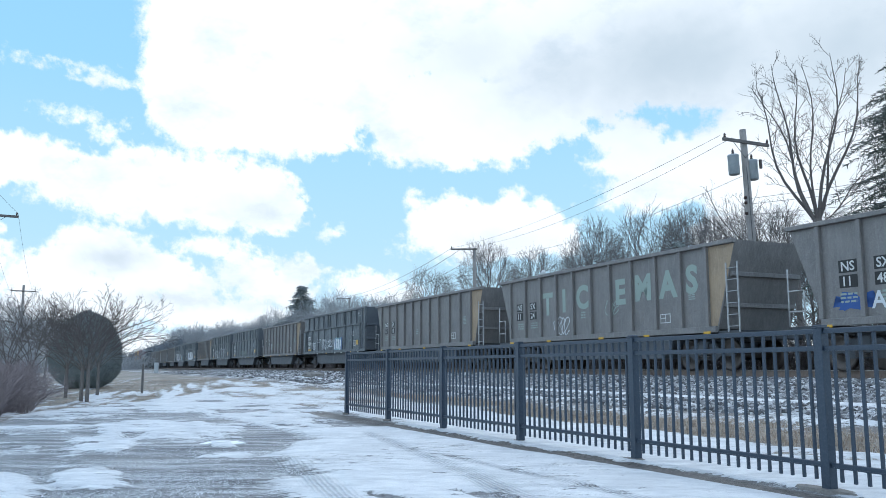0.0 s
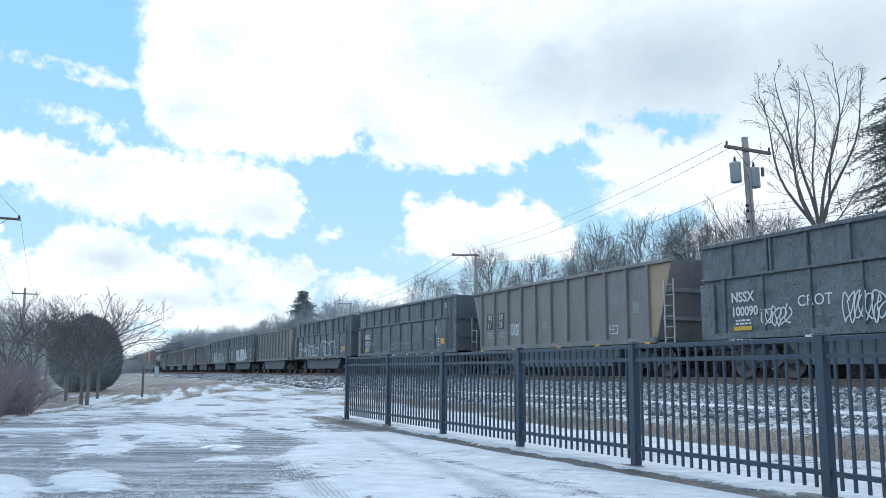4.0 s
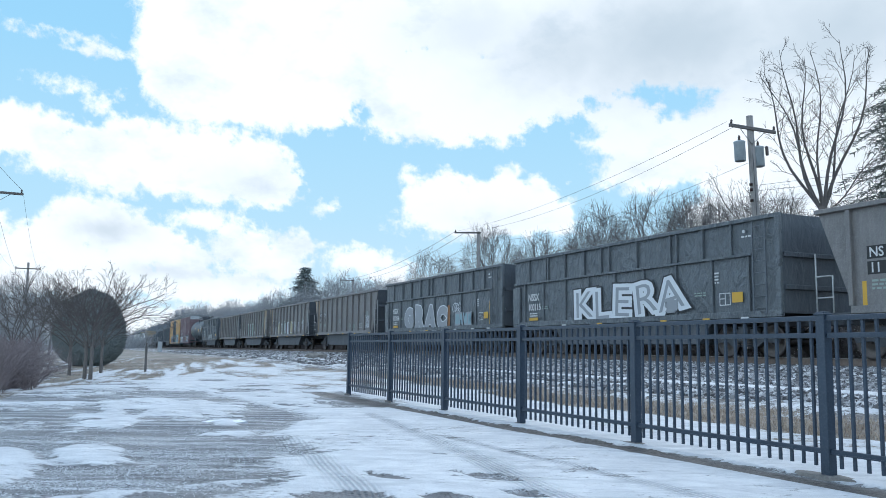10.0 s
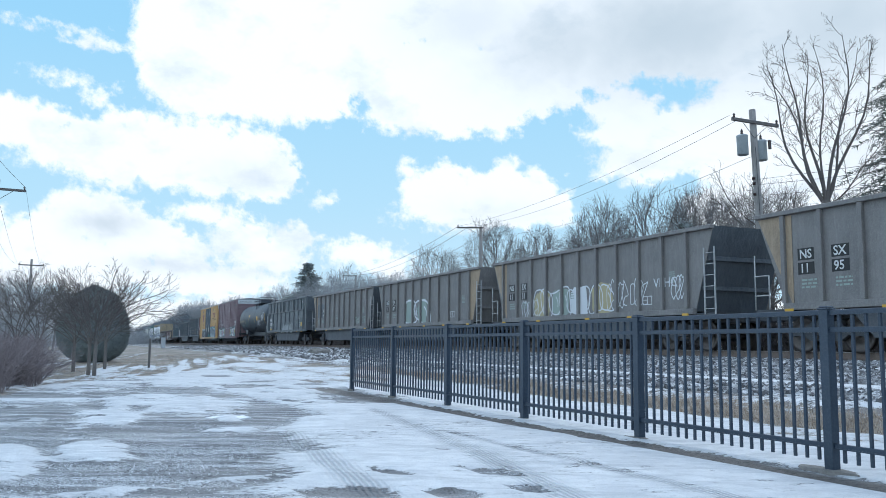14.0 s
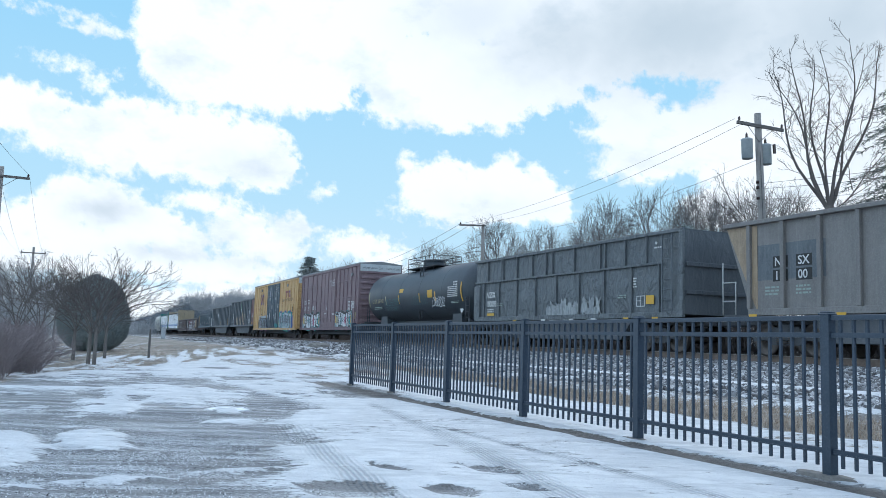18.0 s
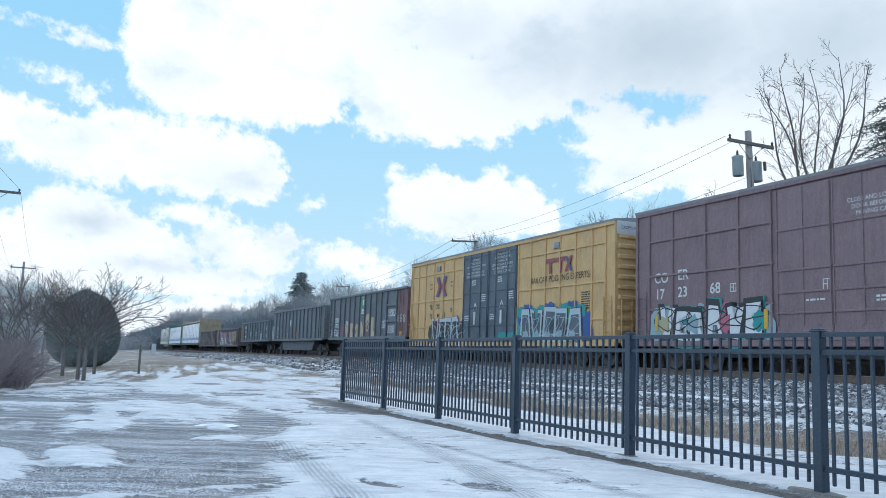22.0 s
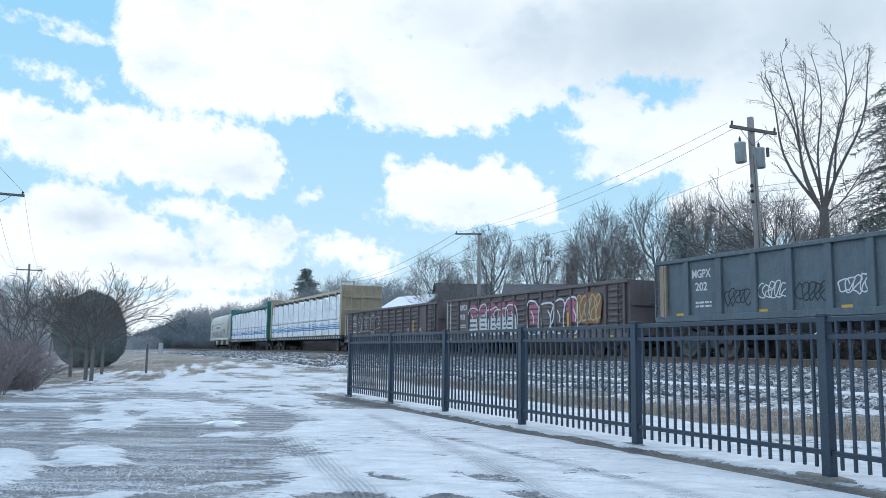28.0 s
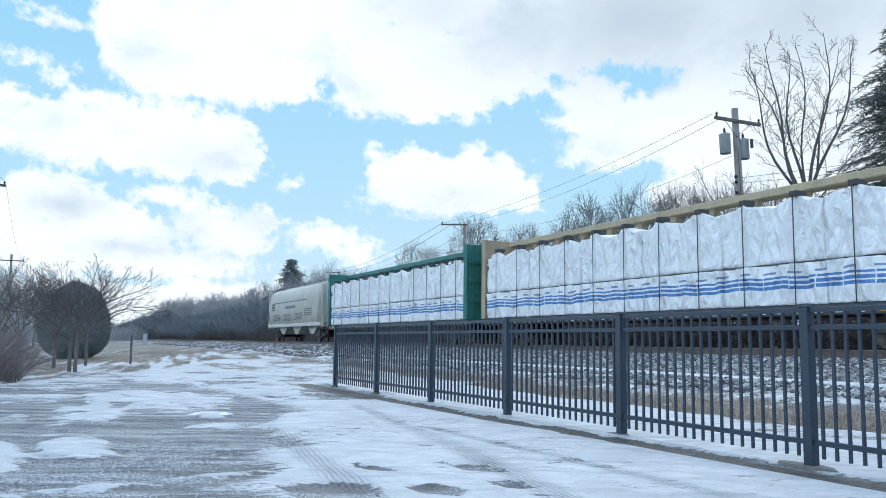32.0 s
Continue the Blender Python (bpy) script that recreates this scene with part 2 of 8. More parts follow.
def cover(x, y):
    """How much snow, grass and stone lie on the ground at a place."""
    w = fbm(x, y, 0.55, 5)
    w2 = fbm(x * 0.35 + 31, y * 1.4 + 9, 0.8, 5)
    w3 = fbm(x + 77, y, 2.6, 4)
    d = track_y(x) - y
    edge = (-24.0 - 2.55 * y if y > -0.7 else -22.2 + 8 * (-0.7 - y)) + 0.7 * w + 0.5 * w3     # the lot's far edge
    if 9.0 < y:
        edge = -37 + 2.4 * w
    if d < 9.3 + 0.35 * w:                            # ballast bed
        s = 1.15 * math.exp(-((d - 6.45 - 0.10 * w) / 0.17) ** 2) + (0.42 + 0.5 * w2) * ease(6.9, 7.6, d) + 0.3 * w3 - 0.12
        if d < -3:
            return 0.35 * w, 0.9, 0.0
        return s, 0.0, 1.0 if d > -3 else 0.0
    if x < edge and y < 16:
        far = ease(7, 15, edge - x)
        streak = fbm(x * 0.5 + 3 * y, y * 0.9 + 17, 0.8, 5)
        s = 0.40 - 0.42 * far + 0.95 * streak * (1 - 0.3 * far) + 0.35 * w3
        if y < 1.5:
            s += 0.16 * ease(-30, -50, x)
        return s, 1.0, 0.0
    if y > 5.35:                                      # beyond the fence
        if x < -17:
            s = 0.68 + 0.6 * w2 + 0.3 * w3 - 0.75 * ease(7.6, 10.4, y)
            return s, 1.0, 0.0
        g = ease(7.75, 8.05, y + 0.35 * w)
        return 0.9 - 1.25 * g + 0.60 * ease(8.5, 9.2, y) + 0.4 * w3 + 0.45 * w2, 1.0, 0.0
    s = 0.74 + 0.25 * w
    s += (1.1 * fbm(1.1 * x - 0.3 * y + 11, 0.18 * x + 0.42 * y + 3, 1.0, 5) - 0.16) * ease(-8.8, -10.8, x) * ease(-23, -18, x) * ease(3.0, 1.4, y)
    bare = inside(x, y, BARE) + 0.30 * w + 0.14 * w3
    u, v = 0.92 * x - 0.4 * y, 0.4 * x + 0.92 * y      # depth from the lot's mouth, and across
    ice = 0.75 * fbm(u * 1.5 + 5, v * 0.3 + 40, 1.0, 5) + 0.35 * w3
    if bare > -0.25:
        keep = ease(-0.22, 0.30, bare)
        left = 0.13 + 0.42 * ice
        for cx, cy, rx, ry, turn in PATCHES:
            left += 0.62 * ease(-0.3, 0.35, oval(x, y, cx, cy, rx, ry, turn) + 0.35 * w3 + 0.2 * w)
        left += 0.6 * ease(0.11, 0.02, near_line(x, y, -5.53, -0.8, -5.95, 1.0) + 0.06 * w3)
        s = s * (1 - keep) + left * keep
    else:
        s -= 0.6 * ease(0.10, 0.45, fbm(x + 9, y * 1.3, 0.8, 5)) * ease(-10.5, -14, x)
    kerb = abs(y - 4.62 - 0.10 * w - 0.03 * w3 - 0.015 * (x + 10))
    s -= 1.9 * ease(0.17 + 0.16 * w, 0.04, kerb) * ease(-19, -16.5, x)
    s -= 0.9 * ease(0.75, 0.1, near_line(x, y, -17.2, 4.9, -13.2, 4.5) + 0.3 * w)
    for cx, cy, rx, ry in HOLES:
        s -= 1.1 * ease(-0.25, 0.35, oval(x, y, cx, cy, rx, ry, 0.35) + 0.45 * w3)
    for ax, ay, bx, by, half in TYRES:
        s -= 0.12 * ease(half, half * 0.4, near_line(x, y, ax, ay, bx, by)) * (0.6 + 0.8 * w3)
    return s, 0.0, 0.0


def spread(a, b, step):
    return [a + step * i for i in range(int(round((b - a) / step)))]


def build_ground():
    xs = [-3000, -1500, -800, -500] + spread(-400, -100, 10) + spread(-100, -60, 2) + spread(-60, -20, 0.4) + spread(-20, -3, 0.085) + spread(-3, 5, 0.3) + spread(5, 45, 4) + [45, 60, 100, 200, 500, 1500, 3000]
    ys = [-3000, -1000, -400, -150, -80, -50, -30] + spread(-20, -4, 1) + spread(-4, 6, 0.085) + spread(6, 24, 0.22) + spread(24, 40, 1) + [40, 50, 70, 100, 160, 300, 600, 1200, 3000]
    verts, faces, snow, grass, stone, tyre, soil = [], [], [], [], [], [], []
    for x in xs:
        for y in ys:
            s, g, r = cover(x, y)
            near = x > -40 and -6 < y < 10
            lift = 0.03 * ease(0.25, 0.75, s) if near else 0.0
            if r and -60 < x and 5.5 < track_y(x) - y < 9.4:
                lift = 0.09 * ease(0.3, 0.7, s)
            verts.append((x, y, ground_z(x, y) + lift - 0.022 + (0.012 * fbm(x, y, 1.2, 3) if near and y < 4.4 else 0)))
            snow.append(s), grass.append(g), stone.append(r)
            soil.append(ease(0.34, 0.2, abs(y - 4.64)) if x > -18 else 0.0)
            tyre.append(max((ease(q[4], q[4] * 0.5, near_line(x, y, *q[:4])) for q in TYRES), default=0.0) if -12 < x < -3 and 0.8 < y < 4 else 0.0)
    n = len(ys)
    for i in range(len(xs) - 1):
        for j in range(n - 1):
            a = i * n + j
            faces.append((a, a + n, a + n + 1, a + 1))
    me = bpy.data.meshes.new("ground")
    me.from_pydata(verts, [], faces)
    me.polygons.foreach_set("use_smooth", [True] * len(faces))
    for name, data in (("snow", snow), ("grass", grass), ("stone", stone), ("tyre", tyre), ("soil", soil)):
        me.attributes.new(name, "FLOAT", "POINT").data.foreach_set("value", data)
    me.materials.append(ground_material())
    return tagged(new("ground", me), "snow-patched asphalt lot, straw grass and gravel", "ground", kind="structure")


def ground_material():
    n = Nodes("ground_mix", 0.85)
    c = n.coord()
    att = {}
    for a in ("snow", "grass", "stone", "tyre", "soil"):
        node = n.add("ShaderNodeAttribute")
        node.attribute_name = a
        att[a] = node.outputs["Fac"]
    f1, f2, f3 = n.noise(c, 3.0, 6, 0.65), n.noise(c, 22.0, 4, 0.7), n.noise(c, 0.6, 4)
    grit, grit2 = n.noise(c, 34.0, 3, 0.75), n.noise(c, 55.0, 3, 0.75)
    turned = n.add("ShaderNodeMapping")
    n.put(turned.inputs["Vector"], c)
    turned.inputs["Rotation"].default_value = (0, 0, radians(23.5))
    across = turned.outputs["Vector"]
    fray = n.noise(n.scaled(across, 1.5, 0.9, 1.0), 15.0, 5, 0.7)
    asphalt = n.mix(n.ramp(f1, (0.3, 0.0), (0.7, 1.0)), (0.10, 0.106, 0.113), (0.18, 0.187, 0.195))
    asphalt = n.mix(n.ramp(grit, (0.38, 1.0), (0.47, 0.0)), asphalt, (0.045, 0.047, 0.05))
    rime = n.noise(n.scaled(across, 2.4, 0.22, 1.0), 1.7, 6, 0.62)
    asphalt = n.mix(n.math("MULTIPLY", n.ramp(grit2, (0.45, 0.0), (0.56, 1.0)), n.ramp(rime, (0.46, 0.03), (0.53, 0.45), (0.62, 1.0))), asphalt, (0.62, 0.65, 0.68))
    straw = n.mix(n.ramp(f2, (0.35, 0.0), (0.65, 1.0)), (0.125, 0.102, 0.078), (0.255, 0.212, 0.165))
    straw = n.mix(n.ramp(f3, (0.42, 0.0), (0.6, 0.8)), straw, (0.15, 0.14, 0.12))
    rock = n.mix(n.ramp(f2, (0.4, 0.0), (0.6, 1.0)), (0.035, 0.033, 0.032), (0.15, 0.14, 0.132))
    gravel = n.mix(n.ramp(f2, (0.36, 0.0), (0.62, 1.0)), (0.022, 0.021, 0.02), (0.11, 0.103, 0.095))
    base = n.mix(att["grass"], n.mix(att["soil"], asphalt, gravel), straw)
    base = n.mix(att["stone"], base, rock)
    white = n.mix(n.ramp(f1, (0.35, 0.0), (0.7, 1.0)), (0.67, 0.69, 0.70), (0.47, 0.495, 0.52))
    patchy = n.noise(c, 1.1, 6, 0.62, 0.6)
    white = n.mix(n.ramp(patchy, (0.48, 0.0), (0.66, 0.6)), white, (0.47, 0.495, 0.515))
    rut = n.noise(n.scaled(across, 2.6, 0.7, 1.0), 2.0, 6, 0.65, 0.8)
    white = n.mix(n.ramp(rut, (0.48, 0.0), (0.62, 0.75)), white, (0.40, 0.425, 0.45))
    speck = n.noise(c, 48.0, 3, 0.7)
    white = n.mix(n.ramp(speck, (0.60, 0.0), (0.72, 0.6)), white, (0.30, 0.31, 0.33))
    wave = n.add("ShaderNodeTexWave", Scale=7.5, Distortion=2.2, Detail=2.0)
    wave.bands_direction = "Y"
    tread = n.add("ShaderNodeMapping")
    n.put(tread.inputs["Vector"], c)
    tread.inputs["Rotation"].default_value = (0, 0, radians(9.0))
    n.put(wave.inputs["Vector"], tread.outputs["Vector"])
    tracks = n.math("MULTIPLY", att["tyre"], wave.outputs["Fac"])
    white = n.mix(n.math("MULTIPLY", tracks, n.ramp(patchy, (0.36, 0.35), (0.6, 0.9))), white, (0.30, 0.32, 0.35))
    frost = n.noise(n.scaled(across, 2.4, 0.7, 1.0), 4.5, 6, 0.72)
    m = n.math("ADD", att["snow"], n.math("MULTIPLY", n.math("SUBTRACT", f1, 0.5), 0.8))
    m = n.math("ADD", m, n.math("MULTIPLY", n.math("SUBTRACT", frost, 0.5), 1.7))
    m = n.math("ADD", m, n.math("MULTIPLY", n.math("SUBTRACT", f2, 0.5), 0.7))
    m = n.math("ADD", m, n.math("MULTIPLY", n.math("SUBTRACT", fray, 0.5), 0.9))
    mask = n.ramp(m, (0.35, 0.0), (0.43, 0.8), (0.56, 1.0))
    n.colour(n.mix(mask, base, white))
    wet = n.ramp(f3, (0.4, 0.45), (0.62, 0.8))
    n.rough(n.mix(mask, wet, (0.5, 0.5, 0.5)))
    h = n.math("ADD", n.math("MULTIPLY", mask, 0.6), n.math("MULTIPLY", n.math("ADD", f2, grit), 0.4))
    h = n.math("SUBTRACT", h, n.math("MULTIPLY", tracks, 0.5))
    h = n.math("ADD", h, n.math("MULTIPLY", rut, 0.6))
    n.bump(h, 0.8, 0.035)
    return n.mat


ground = build_ground()

# ---- sky backdrop: drifting broken cloud, far behind everything ----
# banks of cloud: azimuth left of +y, elevation, half width, half height (degrees)
GREAT = [(83.6, 18.7, 3.4, 3.8), (80.2, 17.9, 4.1, 3.4), (75.7, 17.9, 4.2, 3.3), (71.9, 19.0, 3.9, 2.7), (69.5, 17.4, 3.3, 3.1), (65.9, 17.5, 3.9, 3.4), (62.8, 17.1, 3.5, 3.0), (59.6, 18.5, 3.9, 3.1), (55.8, 20.6, 5.7, 3.7), (50.1, 20.5, 7.3, 3.3), (43.1, 19.5, 8.4, 3.2),
         (40.0, 26.0, 20.0, 5.0), (65.6, 27.5, 24.0, 7.7), (80.1, 22.9, 7.1, 3.8), (85.3, 20.0, 1.6, 1.9), (82.7, 15.7, 2.2, 1.25), (77.9, 15.6, 1.8, 1.3), (74.9, 15.9, 1.5, 1.2)]
RIGHT = [(53.9, 14.9, 3.0, 2.1), (50.6, 13.4, 4.0, 2.1), (52.1, 12.2, 3.5, 1.4), (46.3, 14.4, 3.1, 2.8), (42.6, 14.6, 4.3, 3.8), (39.1, 13.6, 3.7, 5.4), (45.4, 11.3, 3.75, 2.1), (41.4, 9.7, 5.1, 3.1), (47.2, 8.9, 2.8, 1.45), (34.0, 14.0, 6.0, 9.0)]
LEFT = [(92.4, 13.0, 2.35, 1.5), (94.6, 13.1, 2.2, 1.6), (90.5, 12.2, 2.6, 1.55), (87.8, 11.8, 3.0, 1.95), (84.7, 12.2, 3.5, 2.3), (81.5, 12.0, 3.6, 2.5), (78.9, 11.6, 2.8, 2.15), (76.8, 11.4, 1.0, 1.35), (86.3, 13.5, 1.7, 0.9), (88.2, 13.8, 0.75, 0.9), (83.3, 13.4, 1.8, 1.0),
        (80.8, 13.5, 1.8, 1.0), (90.5, 16.1, 0.95, 0.2), (89.2, 15.3, 0.6, 0.3)]
LOW = [(89.2, 8.0, 2.1, 1.5), (87.2, 7.3, 2.35, 1.5), (90.8, 6.9, 1.9, 1.45), (92.2, 6.1, 1.9, 1.7), (85.1, 6.5, 2.05, 1.6), (83.2, 5.5, 2.1, 1.45), (87.5, 5.5, 4.0, 1.4), (82.4, 8.4, 2.2, 0.75), (79.4, 6.6, 2.2, 1.35), (76.1, 6.9, 1.8, 1.0), (77.6, 5.6, 2.6, 1.1), (71.6, 6.0, 2.3, 0.9), (72.6, 6.3, 1.05, 0.55),
       (69.6, 5.1, 1.7, 0.55), (90.7, 4.3, 4.5, 1.2), (82.9, 4.1, 6.3, 0.9), (80.2, 7.9, 1.3, 0.8), (97.0, 7.0, 3.0, 3.0), (100.0, 12.0, 4.0, 3.0), (64.0, 1.2, 40.0, 1.8)]
HEAP = [(67.8, 10.1, 1.15, 1.7), (66.0, 10.2, 1.75, 2.0), (63.9, 9.8, 1.95, 1.7), (62.0, 10.3, 1.9, 2.2), (60.0, 10.0, 1.75, 1.75), (58.5, 9.3, 1.35, 1.15), (63.3, 8.8, 5.2, 1.0), (68.8, 11.8, 0.47, 0.5), (74.3, 9.6, 0.45, 0.26), (93.5, 19.1, 0.4, 0.06), (91.5, 19.0, 0.4, 0.05), (89.9, 18.5, 0.4, 0.06)]
GAPS = [(71.8, 15.9, 0.72, 0.8), (49.6, 16.4, 1.3, 0.62), (50.9, 15.8, 0.66, 0.5), (56.8, 14.9, 1.0, 0.7), (78.8, 14.3, 0.8, 0.45)]
# shaded undersides: azimuth, elevation, half width, half height, depth
SHADED = [(50.5, 20.2, 10, 4.2, 0.98), (41, 20.0, 9, 4.6, 0.9), (58, 20.0, 6, 3.2, 0.8), (64, 21.5, 5, 2.4, 0.5), (79.2, 11.0, 2.6, 0.9, 0.42), (87.9, 7.5, 2.0, 0.9, 0.7), (84.0, 4.9, 3.0, 0.6, 0.5), (79.0, 4.6, 3, 0.5, 0.35), (62.8, 9.0, 3.6, 0.9, 0.28), (54, 12.6, 4, 1.0, 0.2), (38, 12, 6, 4, 0.3)]
SKY_R = 1800.0


def build_sky():
    a0, a1, e0, e1, na, ne = 22.0, 108.0, -2.5, 38.0, 520, 270
    az, el = np.meshgrid(np.linspace(a0, a1, na), np.linspace(e0, e1, ne), indexing="ij")
    grid = [(a, e) for a in az[:, 0] for e in el[0]]

    def field(sa, se, seed, o, h):
        return np.array([noise.fractal(Vector((a * sa, e * se, seed)), h, 2.0, o) for a, e in grid]).reshape(az.shape)
    broad, lobes, fine = field(0.35, 0.45, 1.3, 4, 0.9), field(0.8, 1.0, 5.2, 5, 0.8), field(1.1, 1.4, 7.1, 5, 0.7)
    wa, we = az + 0.55 * broad + 0.40 * fine, el + 0.40 * lobes        # billows push the outlines about
    cover = np.full(az.shape, -2.5)
    for a, e, w, h in GREAT + RIGHT + LEFT + LOW + HEAP:
        d = np.sqrt(((wa - a) / w) ** 2 + ((we - e) / h) ** 2)
        cover = np.maximum(cover, (1 - d) * min(w, h))
    for a, e, w, h in GAPS:
        d = np.sqrt(((wa - a) / w) ** 2 + ((we - e) / h) ** 2)
        cover = np.minimum(cover, (d - 1) * min(w, h))
    cover = np.clip(cover, -1.3, 1.3) + 0.26 * fine + 0.12
    under = np.zeros(az.shape)
    for a, e, w, h, k in SHADED:
        under = np.maximum(under, k * np.exp(-(((wa - a) / w) ** 2 + ((we - e) / h) ** 2)))
    ar, er = np.radians(az), np.radians(el)
    co = np.stack([-np.sin(ar) * np.cos(er), np.cos(ar) * np.cos(er), np.sin(er)], -1).reshape(-1, 3) * SKY_R
    idx = np.arange(na * ne).reshape(na, ne)
    faces = np.stack([idx[:-1, :-1], idx[:-1, 1:], idx[1:, 1:], idx[1:, :-1]], -1).reshape(-1, 4)
    me = bpy.data.meshes.new("sky_backdrop")
    me.from_pydata(co.tolist(), [], faces.tolist())
    me.polygons.foreach_set("use_smooth", [True] * len(faces))
    for name, data in (("cover", cover), ("under", under), ("height", el / 40)):
        me.attributes.new(name, "FLOAT", "POINT").data.foreach_set("value", data.ravel().astype(np.float32))
    n = Nodes("sky_and_cloud")
    cov, und, hei = (n.add("ShaderNodeAttribute") for _ in range(3))
    cov.attribute_name, und.attribute_name, hei.attribute_name = "cover", "under", "height"
    c = n.coord()
    wisps = n.noise(c, 0.012, 8, 0.62)
    small = n.noise(c, 0.05, 6, 0.6)
    m = n.math("ADD", cov.outputs["Fac"], n.math("MULTIPLY", n.math("SUBTRACT", wisps, 0.5), 1.5))
    m = n.math("ADD", m, n.math("MULTIPLY", n.math("SUBTRACT", small, 0.5), 1.0))
    tufts = n.noise(c, 0.14, 5, 0.65)
    m = n.math("ADD", m, n.math("MULTIPLY", n.math("SUBTRACT", tufts, 0.5), 0.45))
    mr = n.add("ShaderNodeMapRange")
    mr.interpolation_type = "SMOOTHSTEP"
    for i, v in enumerate((m, -0.30, 0.45)):
        n.put(mr.inputs[i], v)
    mask = mr.outputs[0]
    air = n.ramp(hei.outputs["Fac"], (0.0, (0.72, 0.86, 0.93)), (0.22, (0.52, 0.77, 0.91)), (0.5, (0.37, 0.68, 0.90)), (1.0, (0.28, 0.57, 0.85)))
    thick = n.math("MULTIPLY", und.outputs["Fac"], n.ramp(n.noise(c, 0.004, 3, 0.5), (0.3, 0.75), (0.7, 1.0)))
    billow = n.ramp(n.noise(n.scaled(c, 1.0, 1.0, 1.7), 0.006, 7, 0.6), (0.28, (0.84, 0.90, 0.945)), (0.46, (1.06, 1.075, 1.08)))
    lit = n.mix(thick, billow, (0.51, 0.60, 0.665))
    col = n.mix(mask, air, lit)
    em = n.add("ShaderNodeEmission", Color=col, Strength=1.0)
    out = n.t.nodes["Material Output"]
    n.t.links.new(em.outputs["Emission"], out.inputs["Surface"])
    n.mat.cycles.emission_sampling = "NONE"
    me.materials.append(n.mat)
    return tagged(new("backdrop", me), "blue winter sky with broken bright white clouds", "sky", kind="structure")


sky_backdrop = build_sky()

# ---- fence along the lot ----
M_FENCE = worn("fence_paint", (0.028, 0.046, 0.072), (0.020, 0.034, 0.055), (0.062, 0.084, 0.11), 0.42, 0.1, 2.0, 60.0, 0.05)
M_CONCRETE = worn("concrete", (0.22, 0.205, 0.185), (0.13, 0.125, 0.115), (0.32, 0.30, 0.28), 0.9, 0, 6.0, 60.0, 0.5)
M_SNOW = worn("snow", (0.80, 0.82, 0.85), (0.70, 0.73, 0.77), (0.86, 0.88, 0.9), 0.55, 0, 4.0, 30.0, 0.4)
FENCE_Y, POST_GAP, FIRST_POST = 5.05, 2.43, 2.68


def build_fence():
    fence = tagged(new("fence"), "dark blue-black metal picket fence along the snowy lot", "fence")
    fence.location = (0, FENCE_Y, 0)
    post_me = rail_me = pick_me = cap_me = None
    for i in range(9):
        x = FIRST_POST - POST_GAP * i
        if post_me is None:
            p = part("post", bm_box(-0.042, 0.042, -0.042, 0.042, -0.06, 1.215, 0.004), M_FENCE, fence)
            b = bm_box(-0.051, 0.051, -0.051, 0.051, 1.208, 1.222, 0.004)
            bm_box(-0.041, 0.041, -0.041, 0.041, 1.220, 1.237, 0.006, b)
            k = part("post_cap", b, M_FENCE, p)
            post_me, cap_me = p.data, k.data
        else:
            p = new("post", post_me)
            p.parent = fence
            k = new("post_cap", cap_me)
            k.parent = p
        p.location = (x, 0, 0)
        if i == 8:
            break
        for z in (1.187, 1.050, 0.150):
            if rail_me is None:
                b = bm_box(-POST_GAP + 0.040, -0.040, -0.020, 0.020, -0.020, 0.020, 0.004)
                bm_box(-POST_GAP + 0.040, -0.040, -0.0245, -0.0195, -0.020, -0.010, 0, b)
                r = part("rail", b, M_FENCE, fence)
                rail_me = r.data
            else:
                r = new("rail", rail_me)
                r.parent = fence
            r.location = (x, 0, z)
        for j in range(1, 20):
            if pick_me is None:
                q = part("picket", bm_box(-0.0118, 0.0118, -0.0118, 0.0118, 0.030, 1.168, 0.002), M_FENCE, fence)
                pick_me = q.data
            else:
                q = new("picket", pick_me)
                q.parent = fence
            q.location = (x - POST_GAP * j / 20, 0, 0)
    return fence


def build_footing(x, r, seed):
    rng = random.Random(seed)
    bm = bmesh.new()
    ring = [(r * 1.35 * (0.7 + 0.6 * rng.random()) * math.cos(a * 0.45), r * 0.45 * (0.8 + 0.4 * rng.random()) * math.sin(a * 0.45)) for a in range(14)]
    top = [bm.verts.new((u, v - 0.03, 0.012)) for u, v in ring]
    low = [bm.verts.new((u * 1.12, v * 1.12 - 0.03, -0.03)) for u, v in ring]
    bm.faces.new(top)
    for i in range(14):
        bm.faces.new((low[i], low[(i + 1) % 14], top[(i + 1) % 14], top[i]))
    ob = part("post_footing", bm, M_CONCRETE)
    ob.location = (x, FENCE_Y, -0.04)
    return tagged(ob, "low rough concrete footing round a fence post", "footing", "fence footings")


build_fence()
for i in range(9):
    build_footing(FIRST_POST - POST_GAP * i, 0.2 if i == 3 else 0.14 if i == 4 else 0.09, i)

# ---- railway track ----
M_STEEL = worn("rail_steel", (0.20, 0.155, 0.13), (0.13, 0.10, 0.085), (0.30, 0.25, 0.21), 0.6, 0.6, 8.0, 60.0, 0.2)
M_TREAD = plain("rail_tread", (0.42, 0.42, 0.43), 0.3, 1.0)
M_TIE = worn("tie_wood", (0.12, 0.10, 0.09), (0.07, 0.06, 0.055), (0.22, 0.20, 0.18), 0.9, 0, 5.0, 50.0, 0.6)


